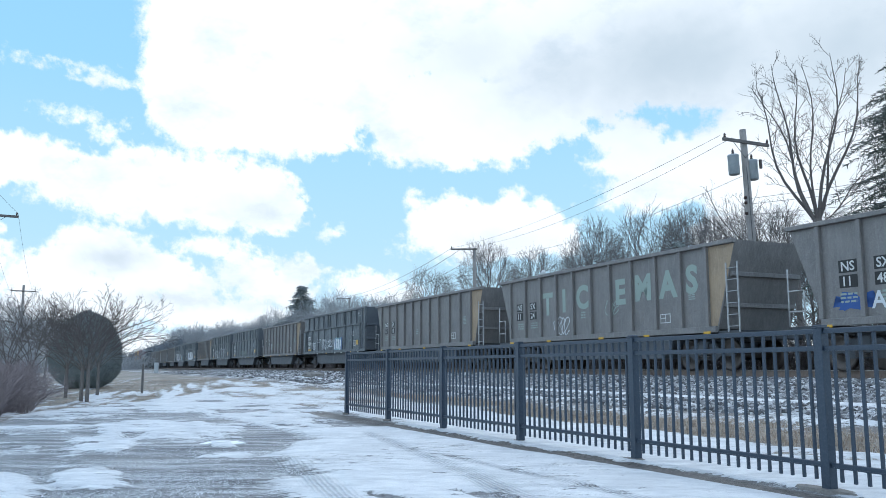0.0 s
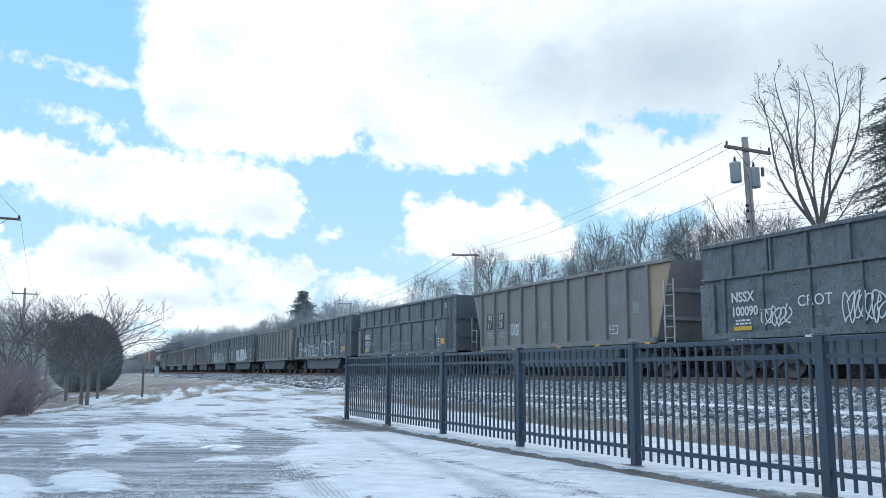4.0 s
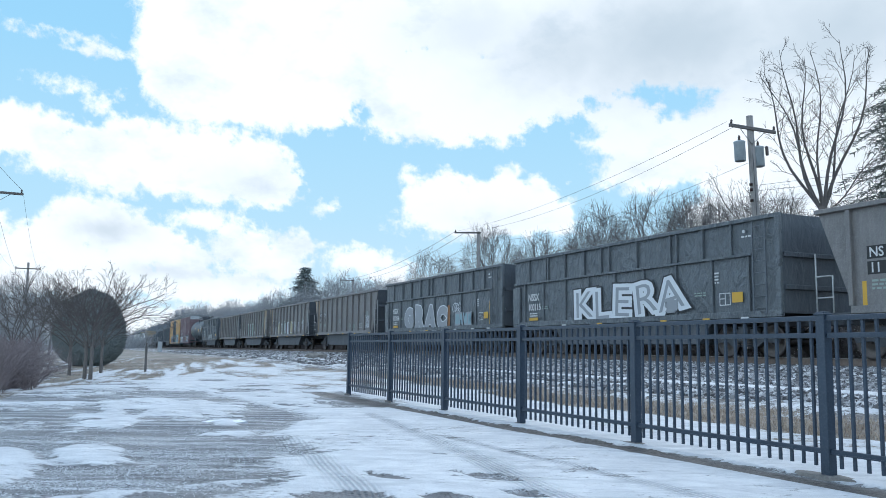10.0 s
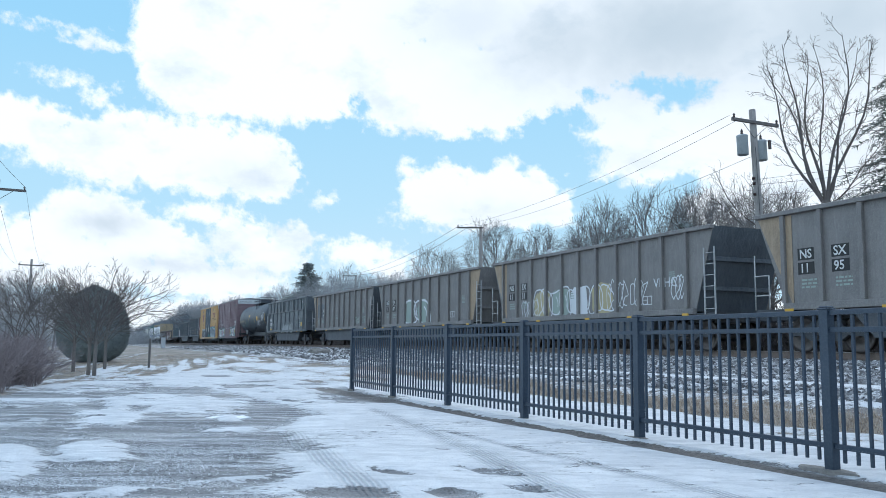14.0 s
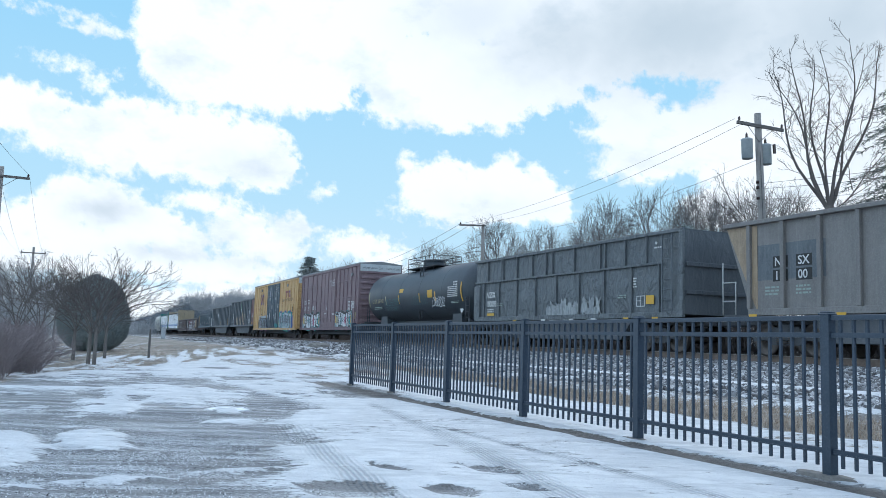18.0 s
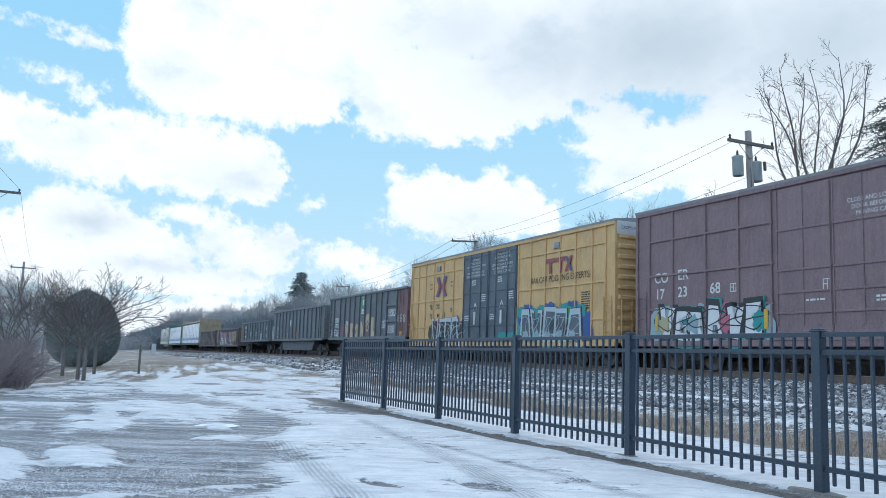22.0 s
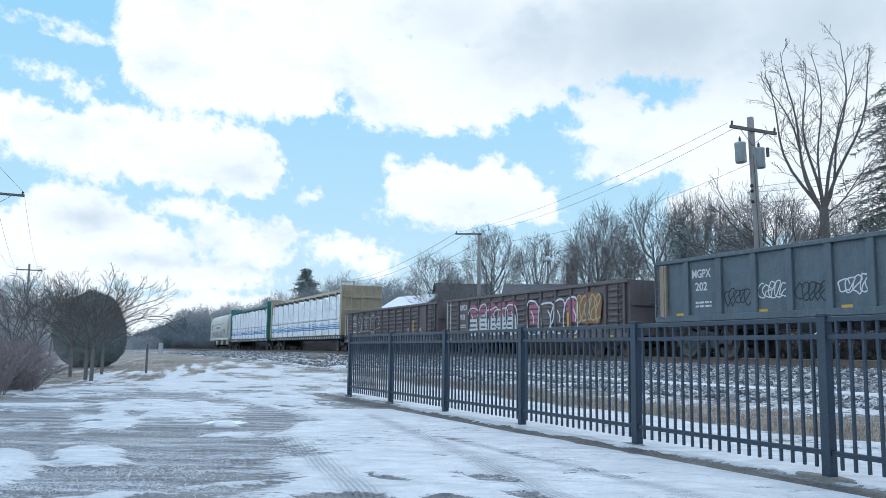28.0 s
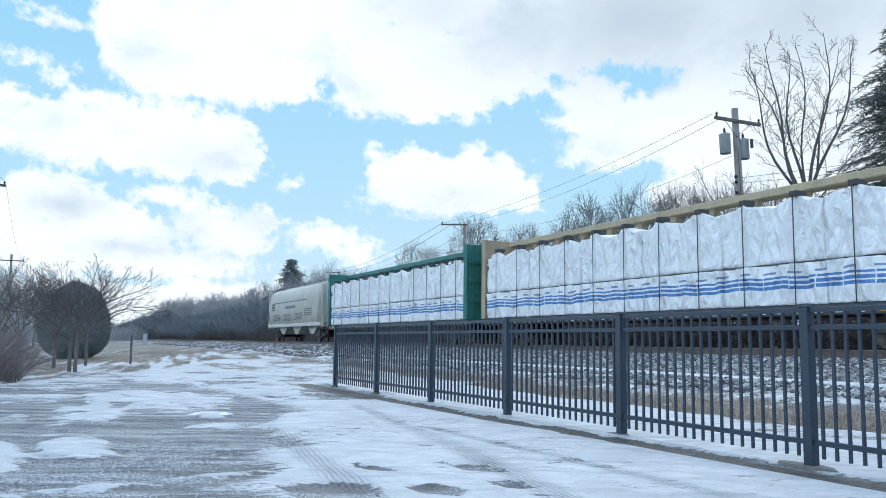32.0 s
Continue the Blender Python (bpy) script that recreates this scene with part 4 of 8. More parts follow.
def gondola(label, x0, L, top, mat, stakes, slant=0.0, end_mat=None, last_mat=None, width=0.11, sill=1.06, truck_in=1.9, deep=0.11, nose=0.0):
    """An open-top car: sheets, chords, sills and stakes; slant, nose: how far the foot of the rear and of the front sheet is drawn in."""
    car = start_car("gondola_car", label, x0)
    h = L / 2
    running_gear(car, h, truck_in)
    under_clutter(car, int(-x0))
    out = -1.55 + deep                      # face of the side sheets
    for s in (-1, 1):
        part("side_sheet", bm_prism([(-h + slant, sill), (h - nose, sill), (h, top), (-h, top)], s * -out - 0.012, s * -out + 0.012), mat, car)
        y0, y1 = (-1.56, out + 0.03) if s < 0 else (-out - 0.03, 1.56)
        part("top_chord", bm_box(-h - 0.02, h + 0.02, y0, y1, top - 0.09, top + 0.03, 0.012), mat, car)
        part("side_sill", bm_box(-h + slant, h - nose, y0, y1, sill - 0.10, sill + 0.09, 0.012), mat, car)
    part("rear_end_sheet", bm_prism([(-h + slant, sill), (-h + slant + 0.03, sill), (-h + 0.03, top), (-h, top)], out + 0.012, -out - 0.012), end_mat or mat, car)
    part("front_end_sheet", bm_prism([(h - nose - 0.03, sill), (h - nose, sill), (h, top), (h - 0.03, top)], out + 0.012, -out - 0.012), end_mat or mat, car)
    if top > 3:
        part("tub", bm_prism([(-h + 3.6, 0.22), (h - 3.6, 0.22), (h - 2.9, 0.96), (-h + 2.9, 0.96)], -1.30, 1.30), M_ENDS, car, "low-slung dark tub floor")
    part("floor", bm_box(-h + slant, h - nose - 0.03, out + 0.012, -out - 0.012, sill + 0.02, sill + 0.06), M_DARKSTEEL, car)
    for z in (1.7, 2.6) if top > 3 else (1.6,):
        xe = h - nose * (top - z - 0.07) / (top - sill)
        part("end_rib", bm_box(xe - 0.05, xe + 0.07, out + 0.05, -out - 0.05, z, z + 0.14, 0.015), end_mat or mat, car)
    for x in stakes:
        for s in (-1, 1):
            y = -1.545 if s < 0 else -out + 0.012
            zb = sill + 0.09
            if slant and x < -h + slant:
                zb = sill + (top - sill) * (-h + slant - x) / slant + 0.05
            k = shared("stake", lambda: bm_box(-width / 2, width / 2, 0, deep - 0.017, zb, top - 0.09, 0.012), mat, car, ("stake", width, deep, round(zb, 2), top, mat.name))
            k.location = (x, y, 0)
    if last_mat:
        part("corner_panel", bm_prism([(h - 1.3, sill + 0.1), (h - nose - 0.02, sill + 0.1), (h - 0.04, top - 0.1), (h - 1.3, top - 0.1)], out - 0.02, out - 0.013), last_mat, car, "rusty tan end panel")
    if nose:
        part("front_platform", bm_box(h - nose, h + 0.05, -1.45, 1.45, 0.92, 1.0, 0.01), M_DARKSTEEL, car)
    if slant:
        part("rear_corner_panel", bm_prism([(-h + slant + 0.02, sill + 0.1), (-h + slant + 0.08, sill + 0.1), (-h + slant + 0.08, top - 0.1), (-h + 0.06, top - 0.1)], out - 0.02, out - 0.013), mat, car)
        bm = bmesh.new()
        for a, b in (((-h - 0.1, -1.46, 1.0), (-h - 0.1, -1.46, 2.55)), ((-h + 0.42, -1.46, 1.0), (-h + 0.42, -1.46, 1.95)), ((-h - 0.1, -1.46, 1.95), (-h + 0.42, -1.46, 1.95)), ((-h - 0.1, -1.46, 1.4), (-h + 0.42, -1.46, 1.4))):
            bm_cyl(a, b, 0.02, n=6, bm=bm)
        part("handrail", bm, M_LADDER, car)
        part("end_platform", bm_box(-h - 0.1, -h + slant, -1.45, 1.45, 0.92, 1.0, 0.01), M_DARKSTEEL, car)
        part("brake_wheel", bm_cyl((-h + 0.45, -0.5, 1.75), (-h + 0.5, -0.5, 1.75), 0.28, n=18), M_DARKSTEEL, car)
    return car, out - 0.016


def brown_car(x0, num, tan=False, reflect=False, L=14.5, label=None, nx=0.0):
    st = [-6.25, -5.0, -3.75, -2.55, -1.35, -0.15, 1.05, 2.3, 3.6, 4.85, 6.05]
    x0 -= 0.18
    car, y = gondola(label or "weathered brown steel coal gondola with rib stakes", x0, L, 3.65, M_BROWN, st, 1.0, M_BROWN if tan else M_ENDS, M_TAN if tan else None, 0.13, deep=0.13, nose=0.85)
    h = L / 2
    if num in ("1100", "1195", "1131"):
        part("rear_corner_plate", bm_prism([(-h + 1.23, 1.12), (-h + 1.27, 1.12), (-h + 1.27, 3.54), (-h + 0.07, 3.54)], y - 0.012, y - 0.006), M_TAN, car, "tan slanted corner plate")
    ladder(car, h - 0.40, y - 0.02, 0.95, 3.0, 0.46, M_LADDER, 6)
    for sx, word in ((-5.75 + nx, num[:2]), (-4.65 + nx * 0.3, num[2:])):
        patch("number_panel", sx - 0.06, sx + 0.48, 1.90, 2.22, M_BLACKP, car, y)
        patch("mark_panel", sx - 0.06, sx + 0.48, 2.28, 2.60, M_BLACKP, car, y)
        letter(word, sx, 1.95, 0.335, M_WHITE, car, y - 0.005, 0.006)
    letter("NS", -5.75 + nx, 2.33, 0.335, M_WHITE, car, y - 0.005, 0.006)
    letter("SX", -4.65 + nx * 0.3, 2.33, 0.335, M_WHITE, car, y - 0.005, 0.006)
    bars(-5.7, 1.72, 3, 0.5, 0.05, M_FADED, car, y - 0.003)
    bars(-4.6, 1.72, 3, 0.5, 0.05, M_FADED, car, y - 0.003)
    bars(-0.9, 1.95, 3, 0.35, 0.05, M_FADED, car, y - 0.003)
    frame_box(3.75, 4.25, 1.35, 1.65, M_WHITE, car, y - 0.003)
    bars(5.15, 2.35, 6, 0.3, 0.035, M_FADED, car, y - 0.003)
    if reflect:
        for x in (-7.0 + 0.9, -3.9, -1.5, 1.1, 3.4, 5.95):
            patch("reflector", x + 0.12, x + 0.24, 1.12, 1.75 if x < 5 else 2.3, M_ORANGE, car, y)
    else:
        for x in (-6.2, -3.2, 0.4, 3.0, 5.9):
            patch("reflector", x, x + 0.3, 0.93, 1.0, M_ORANGE, car, -1.563)
    return car, y


def black_car(x0, num, L=15.0, yellow=True):
    car, y = gondola("sooty black two-tier steel gondola with dented sides", x0, L, 3.80, M_BLACKCAR, [], 0.0, M_ENDS, None, deep=0.10)
    h = L / 2
    rng = random.Random(int(num))
    part("belt_rail", bm_box(-h + 0.03, h - 1.05, -1.565, y, 2.72, 2.80, 0.012), M_BLACKCAR, car)
    for x in (-6.2, -4.85, -4.7, -3.45, -2.1, -0.98, -0.48, 1.13, 2.88, 3.2, 4.41, 5.63):
        s = shared("upper_stake", lambda: bm_box(-0.04, 0.04, -0.075, 0.012, 2.80, 3.71, 0.012), M_BLACKCAR, car, "blk_up")
        s.location = (x, y, 0)
    for x in (-6.55, -5.05, -3.4, -1.8, -0.15, 1.5, 3.15, 4.8, 6.3):
        s = shared("lower_stake", lambda: bm_box(-0.035, 0.035, -0.075, 0.012, 1.09, 2.72, 0.012), M_BLACKCAR, car, "blk_low")
        s.location = (x, y, 0)
    for i in range(8):                       # bulged lower plates
        xa, xb = (-6.5, -5.0, -3.35, -1.75, -0.1, 1.55, 3.2, 4.85)[i], (-5.1, -3.45, -1.85, -0.2, 1.45, 3.1, 4.75, 6.25)[i]
        bm = bmesh.new()
        nx, nz = 9, 9
        g = [[bm.verts.new((xa + (xb - xa) * a / nx, y - 0.004 - 0.035 * math.sin(math.pi * a / nx) * math.sin(math.pi * b / nz) - 0.035 * noise.noise(Vector((xa + a * 0.9, b * 0.8, float(num) * 0.01))), 1.10 + 1.6 * b / nz)) for b in range(nz + 1)] for a in range(nx + 1)]
        for a in range(nx):
            for b in range(nz):
                bm.faces.new((g[a][b], g[a + 1][b], g[a + 1][b + 1], g[a][b + 1])).smooth = True
        bmesh.ops.recalc_face_normals(bm, faces=bm.faces[:])
        part("side_plate", bm, M_BLACKCAR, car)
    part("corner_box", bm_box(-h - 0.02, -h + 0.55, -1.57, y, 1.05, 2.62, 0.02), M_BLACKCAR, car)
    part("corner_post", bm_box(h - 0.16, h + 0.02, -1.57, y, 1.0, 3.74, 0.02), M_BLACKCAR, car)
    ladder(car, h - 0.98, y - 0.09, 1.05, 3.7, 0.48, M_GREYBLK, 8)
    letter("NSSX", -6.25, 2.02, 0.40, M_WHITE, car, y - 0.075, 0.010, 0.92)
    letter(num, -6.25, 1.62, 0.37, M_WHITE, car, y - 0.075, 0.010, 0.92)
    bars(-6.1, 1.46, 2, 0.6, 0.05, M_WHITE, car, y - 0.075)
    patch("reflector", -6.2, -5.5, 1.2, 1.32, M_ORANGE, car, y - 0.05)
    bars(-5.2, 1.72, 2, 0.5, 0.04, M_FADED, car, y - 0.045)
    bars(4.0, 1.75, 2, 0.5, 0.04, M_FADED, car, y - 0.045)
    bars(4.9, 2.3, 4, 0.2, 0.05, M_WHITE, car, y - 0.045)
    frame_box(5.1, 5.55, 1.35, 1.72, M_WHITE, car, y - 0.05)
    if yellow:
        patch("reflector", 5.62, 6.05, 1.42, 1.72, M_ORANGE, car, y - 0.05)
    for x in (-3.6, -1.2, 0.9, 2.4, 4.4, 6.0):
        patch("reflector", x, x + 0.3, 0.92, 0.99, M_ORANGE if rng.random() < 0.6 else M_WHITE, car, -1.563)
    part("marker", bm_cyl((h - 1.35, y - 0.03, 3.45), (h - 1.35, y - 0.06, 3.45), 0.05, n=10), M_WHITE, car)
    bars(h - 1.5, 3.28, 1, 0.4, 0.05, M_WHITE, car, y - 0.005)
    return car, y


def throw_up(car, words, x, z, size, fill, edge, y, step, seed, fat=0.09, line=None, wide=1.12):
    """Fat sprayed letters that lean and jostle, each with an outline, a fill and a line inside."""
    rng = random.Random(seed)
    for i, ch in enumerate(words):
        k, turn = rng.uniform(0.9, 1.1), radians(rng.uniform(-9, 9))
        m = Matrix.Translation((x + i * step + rng.uniform(-0.05, 0.05), 0, z + rng.uniform(-0.06, 0.08))) @ Matrix.Rotation(turn, 4, "Y")
        for name, mat, f, lift in (("graffiti_outline", edge, fat + 0.05, 0.0), ("graffiti_fill", fill, fat, 0.004), ("graffiti_line", line or edge, -0.012, 0.008)):
            ob = letter(ch, 0, 0, size * k, mat, car, 0, f, wide, name)
            ob.matrix_basis = m @ Matrix.Translation((0, y - lift - 0.0006 * i, 0))


def build_gondolas():
    # brown and black coal cars, front of the train first
    c, y = brown_car(-9.05, "1148", nx=0.1)
    blob("graffiti_patch", -5.3, 1.55, 0.55, 0.2, M_TAGU, c, y - 0.004, 3.0, 0.6)
    letter("A", -4.8, 1.35, 0.6, M_TAGW, c, y - 0.008, 0.01)
    c, y = brown_car(-25.56, "1124", True, label="weathered brown coal gondola with huge pale letters")
    for ch, x, z in (("T", -3.62, 2.05), ("I", -2.2, 2.1), ("C", -1.2, 2.15), ("E", 1.3, 2.15), ("M", 2.42, 2.2), ("A", 3.78, 2.2), ("S", 5.05, 2.25)):
        letter(ch, x, z, 1.18, M_FADED, c, y - 0.004, 0.05, 1.0, "graffiti_fill")
    scribble(-2.75, 1.12, 1.0, 0.85, M_TAGW, c, y - 0.005, 4, 4)
    scribble(0.75, 1.7, 0.7, 0.6, M_FADED, c, y - 0.005, 5, 3)
    c, y = brown_car(-41.84, "1113", True)
    c, y = black_car(-58.73, "100090")
    piece(0.7, 1.15, 1.8, 0.8, 4, M_TAGW, M_TAGC, M_TAGU, c, y - 0.08, 3)
    scribble(-0.9, 1.3, 1.3, 0.65, M_TAGW, c, y - 0.08, 7, 5)
    scribble(-5.1, 1.25, 1.0, 0.6, M_TAGW, c, y - 0.05, 8, 6)
    scribble(-2.4, 1.2, 1.2, 0.9, M_TAGW, c, y - 0.05, 9, 7)
    letter("CROT", -3.85, 1.75, 0.42, M_TAGW, c, y - 0.05, 0.0)
    c, y = brown_car(-74.75, "1178", True)
    scribble(-3.6, 1.5, 0.9, 0.6, M_TAGW, c, y - 0.005, 12, 5)
    c, y = black_car(-91.4, "100132")
    scribble(-2.0, 1.2, 3.5, 0.5, M_FADED, c, y - 0.05, 14, 12)
    c, y = black_car(-108.05, "100119")
    bubbles(-3.75, 1.05, 2.3, 1.0, 4, M_TAGW, c, y - 0.085, 21, 0.026)
    bubbles(-1.35, 1.15, 0.85, 0.7, 1, M_TAGW, c, y - 0.085, 22, 0.026)
    bubbles(0.2, 1.05, 3.6, 1.15, 3, M_TAGW, c, y - 0.085, 23, 0.034)
    scribble(-4.75, 1.5, 0.9, 0.4, M_TAGW, c, y - 0.08, 24, 6, 0.014)
    scribble(-6.8, 2.9, 0.6, 0.6, M_TAGO, c, y - 0.01, 25, 3, 0.02)
    c, y = brown_car(-124.0, "1104", True, True)
    scribble(-0.8, 1.35, 0.4, 0.4, M_FADED, c, y - 0.005, 27, 3)
    c, y = black_car(-140.15, "100115")
    throw_up(c, "KLERA", -2.75, 1.14, 1.42, M_TAGW, M_TAGB, y - 0.085, 1.26, 401, 0.12, M_SILVER, 1.4)
    blob("graffiti_patch", 2.95, 1.45, 0.3, 0.22, M_SILVER, c, y - 0.098, 402.0, 0.5)
    c, y = black_car(-156.2, "100136")
    throw_up(c, "GRAC", -4.2, 1.12, 1.4, M_SILVER, M_TAGW, y - 0.085, 1.5, 403, 0.14, M_SILVER)
    for k in range(4):
        blob("graffiti_patch", -3.2 + k * 1.35, 1.95, 0.16, 0.2, M_TAGO, c, y - 0.08, 7.0 + k)
    blob("graffiti_patch", 1.6, 1.55, 0.28, 0.6, M_TAGO, c, y - 0.048, 6.0)
    piece(2.5, 1.15, 1.9, 0.6, 4, M_TAGC, M_SILVER, M_TAGB, c, y - 0.08, 5)
    scribble(2.2, 1.8, 0.9, 0.5, M_TAGW, c, y - 0.05, 33, 4)
    patch("reflector", 6.2, 6.33, 1.15, 2.2, M_ORANGE, c, y - 0.05)
    c, y = brown_car(-172.55, "1195")
    scribble(4.9, 1.25, 0.8, 0.9, M_TAGW, c, y - 0.005, 35, 5)
    scribble(1.5, 1.1, 1.2, 0.6, M_FADED, c, y - 0.005, 36, 6)
    patch("reflector", 5.72, 5.86, 1.1, 2.2, M_ORANGE, c, y)
    patch("reflector", 3.25, 3.35, 1.1, 1.6, M_ORANGE, c, y)
    c, y = brown_car(-188.85, "1131", False)
    for i, (x, m) in enumerate(((-3.3, M_TAGY), (-1.9, M_FADED), (-0.6, M_TAGW), (0.9, M_TAGY))):
        blob("graffiti_patch", x + 0.4, 1.65, 0.62, 0.55, m, c, y - 0.004, 9.0 + i)
        bubbles(x - 0.3, 1.1, 1.4, 1.15, 2, M_TAGW, c, y - 0.007, 40 + i, 0.026)
    scribble(-4.6, 1.1, 1.3, 0.8, M_TAGW, c, y - 0.007, 46, 5)
    scribble(1.7, 1.15, 1.2, 1.2, M_TAGW, c, y - 0.007, 47, 5)
    letter("VRHC", 4.35, 1.9, 0.45, M_TAGW, c, y - 0.006)
    scribble(3.1, 1.2, 0.9, 1.1, M_TAGW, c, y - 0.007, 48, 4)
    scribble(5.3, 1.4, 0.6, 0.9, M_TAGW, c, y - 0.007, 49, 3)
    c, y = brown_car(-204.7, "1107", True)
    for i, x in enumerate((-2.3, -0.5)):
        blob("graffiti_patch", x + 0.5, 1.75, 0.6, 0.75, M_FADED, c, y - 0.004, 19.0 + i)
        bubbles(x - 0.3, 1.1, 1.7, 1.3, 1, M_TAGW, c, y - 0.007, 52 + i, 0.05)
    for x in (-6.35, -3.85):
        patch("reflector", x, x + 0.12, 1.1, 1.75, M_ORANGE, c, y)
    c, y = brown_car(-220.2, "1100", False, nx=0.4)
    patch("repaint_patch", -6.0, -3.6, 1.95, 2.95, M_GREYBLK, c, y + 0.004, "blue-grey repainted patch")
    for i, x in enumerate((3.3, 4.1, 5.1)):
        scribble(x, 1.3, 0.7, 0.5, M_FADED, c, y - 0.006, 56 + i, 4)
    c, y = black_car(-236.97, "100093")
    for i, x in enumerate((-0.15, 0.9, 2.4)):
        for k in range(5):
            blob("bare_scrape", x - 0.5 + 0.25 * k + 0.06 * math.sin(7.0 * i + k), 1.28 + 0.16 * math.sin(3.1 * k + i), 0.16 + 0.05 * math.sin(k * 2.0 + i), 0.20 + 0.14 * abs(math.sin(1.9 * k + 2.0 * i)), M_SCRAPE, c, y - 0.078 - 0.001 * k, 61.0 + i * 5 + k, 0.75, 60)

    # dark gondola with a red rear panel and a green poster-like patch
    st = [-7.28, -6.47, -5.05, -4.02, -2.95, -1.93, -0.9, 0.15, 1.2, 2.25, 3.2, 4.15, 5.79]
    c, y = gondola("charcoal rib-sided gondola with a dull red end panel", -305.95, 14.75, 3.9, M_GREYBLK, st, 0.0, M_RUSTRED, None)
    h = 14.75 / 2
    part("corner_panel", bm_box(h - 1.5, h - 0.01, y - 0.003, y + 0.003, 1.1, 3.8), M_RUSTRED, c, "dull red end panel")
    for z in (1.95, 2.9):
        part("end_bay_rib", bm_box(4.15, 5.75, -1.545, y, z, z + 0.12, 0.012), M_GREYBLK, c)
        part("end_bay_rib", bm_box(-h, -6.5, -1.545, y, z, z + 0.12, 0.012), M_GREYBLK, c)
    ladder(c, 6.35, y - 0.07, 1.05, 3.75, 0.5, M_RUSTRED, 8)
    letter("SSEX", -6.2, 2.2, 0.42, M_WHITE, c, y - 0.004, 0.012, 0.92)
    letter("100761", -6.25, 1.82, 0.38, M_WHITE, c, y - 0.004, 0.012, 0.85)
    patch("poster", -0.58, 0.08, 2.62, 3.72, M_TAGW, c, y, "green and white painted panel")
    patch("poster_field", -0.54, 0.04, 2.92, 3.68, M_TAGG, c, y - 0.005)
    blob("poster_mark", -0.25, 3.36, 0.16, 0.2, M_TAGW, c, y - 0.01, 66.0, 0.5)
    bars(-0.48, 2.78, 2, 0.44, 0.04, M_TAGG, c, y - 0.005)
    for i, (ch, x, z, size, wide) in enumerate((("V", -3.72, 1.15, 1.0, 0.7), ("K", -2.68, 1.15, 1.05, 0.75), ("S", -1.68, 1.15, 1.15, 0.85), ("N", -0.62, 1.12, 1.3, 0.72), ("8", 0.42, 1.5, 1.35, 0.85), ("L", 1.5, 1.12, 1.5, 1.0))):
        throw_up(c, ch, x, z, size, M_TAGTAN, M_RUSTRED, y - 0.006, 1.0, 70 + i, 0.15, M_TAGTAN, wide)
    scribble(-3.75, 1.95, 0.6, 0.32, M_TAGW, c, y - 0.007, 80, 4)
    scribble(-4.8, 1.25, 0.55, 0.7, M_TAGP, c, y - 0.007, 81, 5)
    for i, (x, z) in enumerate(((4.3, 1.3), (4.4, 2.25), (-6.2, 1.2), (-7.3, 1.2), (5.95, 1.9), (3.2, 1.6))):
        scribble(x, z, 1.1, 0.5, M_TAGW, c, y - 0.006, 90 + i, 5)
    patch("reflector", 6.1, 6.35 + 0.4, 1.15, 1.4, M_ORANGE, c, y - 0.006)

    # black car with broad panels
    st = [-7.0, -5.75, -4.6, -3.4, -2.25, -1.1, 0.05, 1.2, 2.35, 3.5, 4.7, 5.9]
    c, y = gondola("black smooth-sided coal gondola with broad ribs", -323.05, 16.3, 3.55, M_GREYBLK, st, 0.0, M_GREYBLK, None, 0.16)
    ladder(c, 7.0, y - 0.07, 1.05, 3.45, 0.5, M_DARKSTEEL, 7)
    ladder(c, -8.1, y - 0.07, 1.05, 2.3, 0.4, M_WHITE, 4)
    letter("DJNX", -6.6, 1.95, 0.36, M_WHITE, c, y - 0.004)
    letter("4126", -6.6, 1.6, 0.36, M_WHITE, c, y - 0.004)
    bars(-6.6, 1.4, 2, 0.6, 0.05, M_WHITE, c, y - 0.004)
    patch("poster", -2.15, -1.75, 2.2, 2.7, M_WHITE, c, y)
    for x in (-7.4, -5.0, -2.9, 0.15, 6.7):
        patch("reflector", x, x + 0.12, 1.1, 1.65 if x < 6 else 2.2, M_ORANGE, c, y)

    # low dark-blue gondola
    st = [-5.45, -4.0, -2.6, -1.3, 0.0, 1.25, 2.5, 3.75, 5.05, 6.3]
    c, y = gondola("dark blue-grey gondola with hat-section ribs", -339.45, 13.9, 2.92, M_NAVY, st, 0.0, M_NAVY, None, 0.22, truck_in=1.7)
    h = 13.9 / 2
    part("rusty_post", bm_box(-h + 0.25, -h + 0.55, -1.56, y, 1.05, 2.8, 0.01), M_TAN, c, "rusty corner post")
    ladder(c, -h + 0.02, y - 0.09, 1.05, 2.8, 0.45, M_GREYBLK, 6)
    ladder(c, h - 0.55, y - 0.07, 1.05, 2.8, 0.45, M_GREYBLK, 6)
    letter("MGPX", -5.25, 2.3, 0.36, M_WHITE, c, y - 0.004, 0.008, 0.85)
    letter("202", -5.1, 1.9, 0.36, M_WHITE, c, y - 0.004, 0.008)
    bars(-5.1, 1.5, 2, 0.7, 0.06, M_WHITE, c, y - 0.004)
    for i, x in enumerate((-3.8, -2.45, -1.1, 0.3)):
        scribble(x, 1.35 + 0.1 * (i % 2), 1.0, 0.55, M_TAGW if i % 2 else M_TAGB, c, y - 0.005, 110 + i, 5)
    scribble(2.75, 1.1, 0.9, 0.7, M_TAGW, c, y - 0.006, 117, 4, 0.035)
    scribble(2.6, 1.4, 1.0, 0.6, M_TAGP, c, y - 0.004, 118, 4, 0.02)
    letter("WIGR!", 4.35, 2.0, 0.62, M_TAGW, c, y - 0.006, 0.004, 0.72, "graffiti_tag")
    frame_box(5.15, 5.55, 1.35, 1.65, M_WHITE, c, y - 0.004)
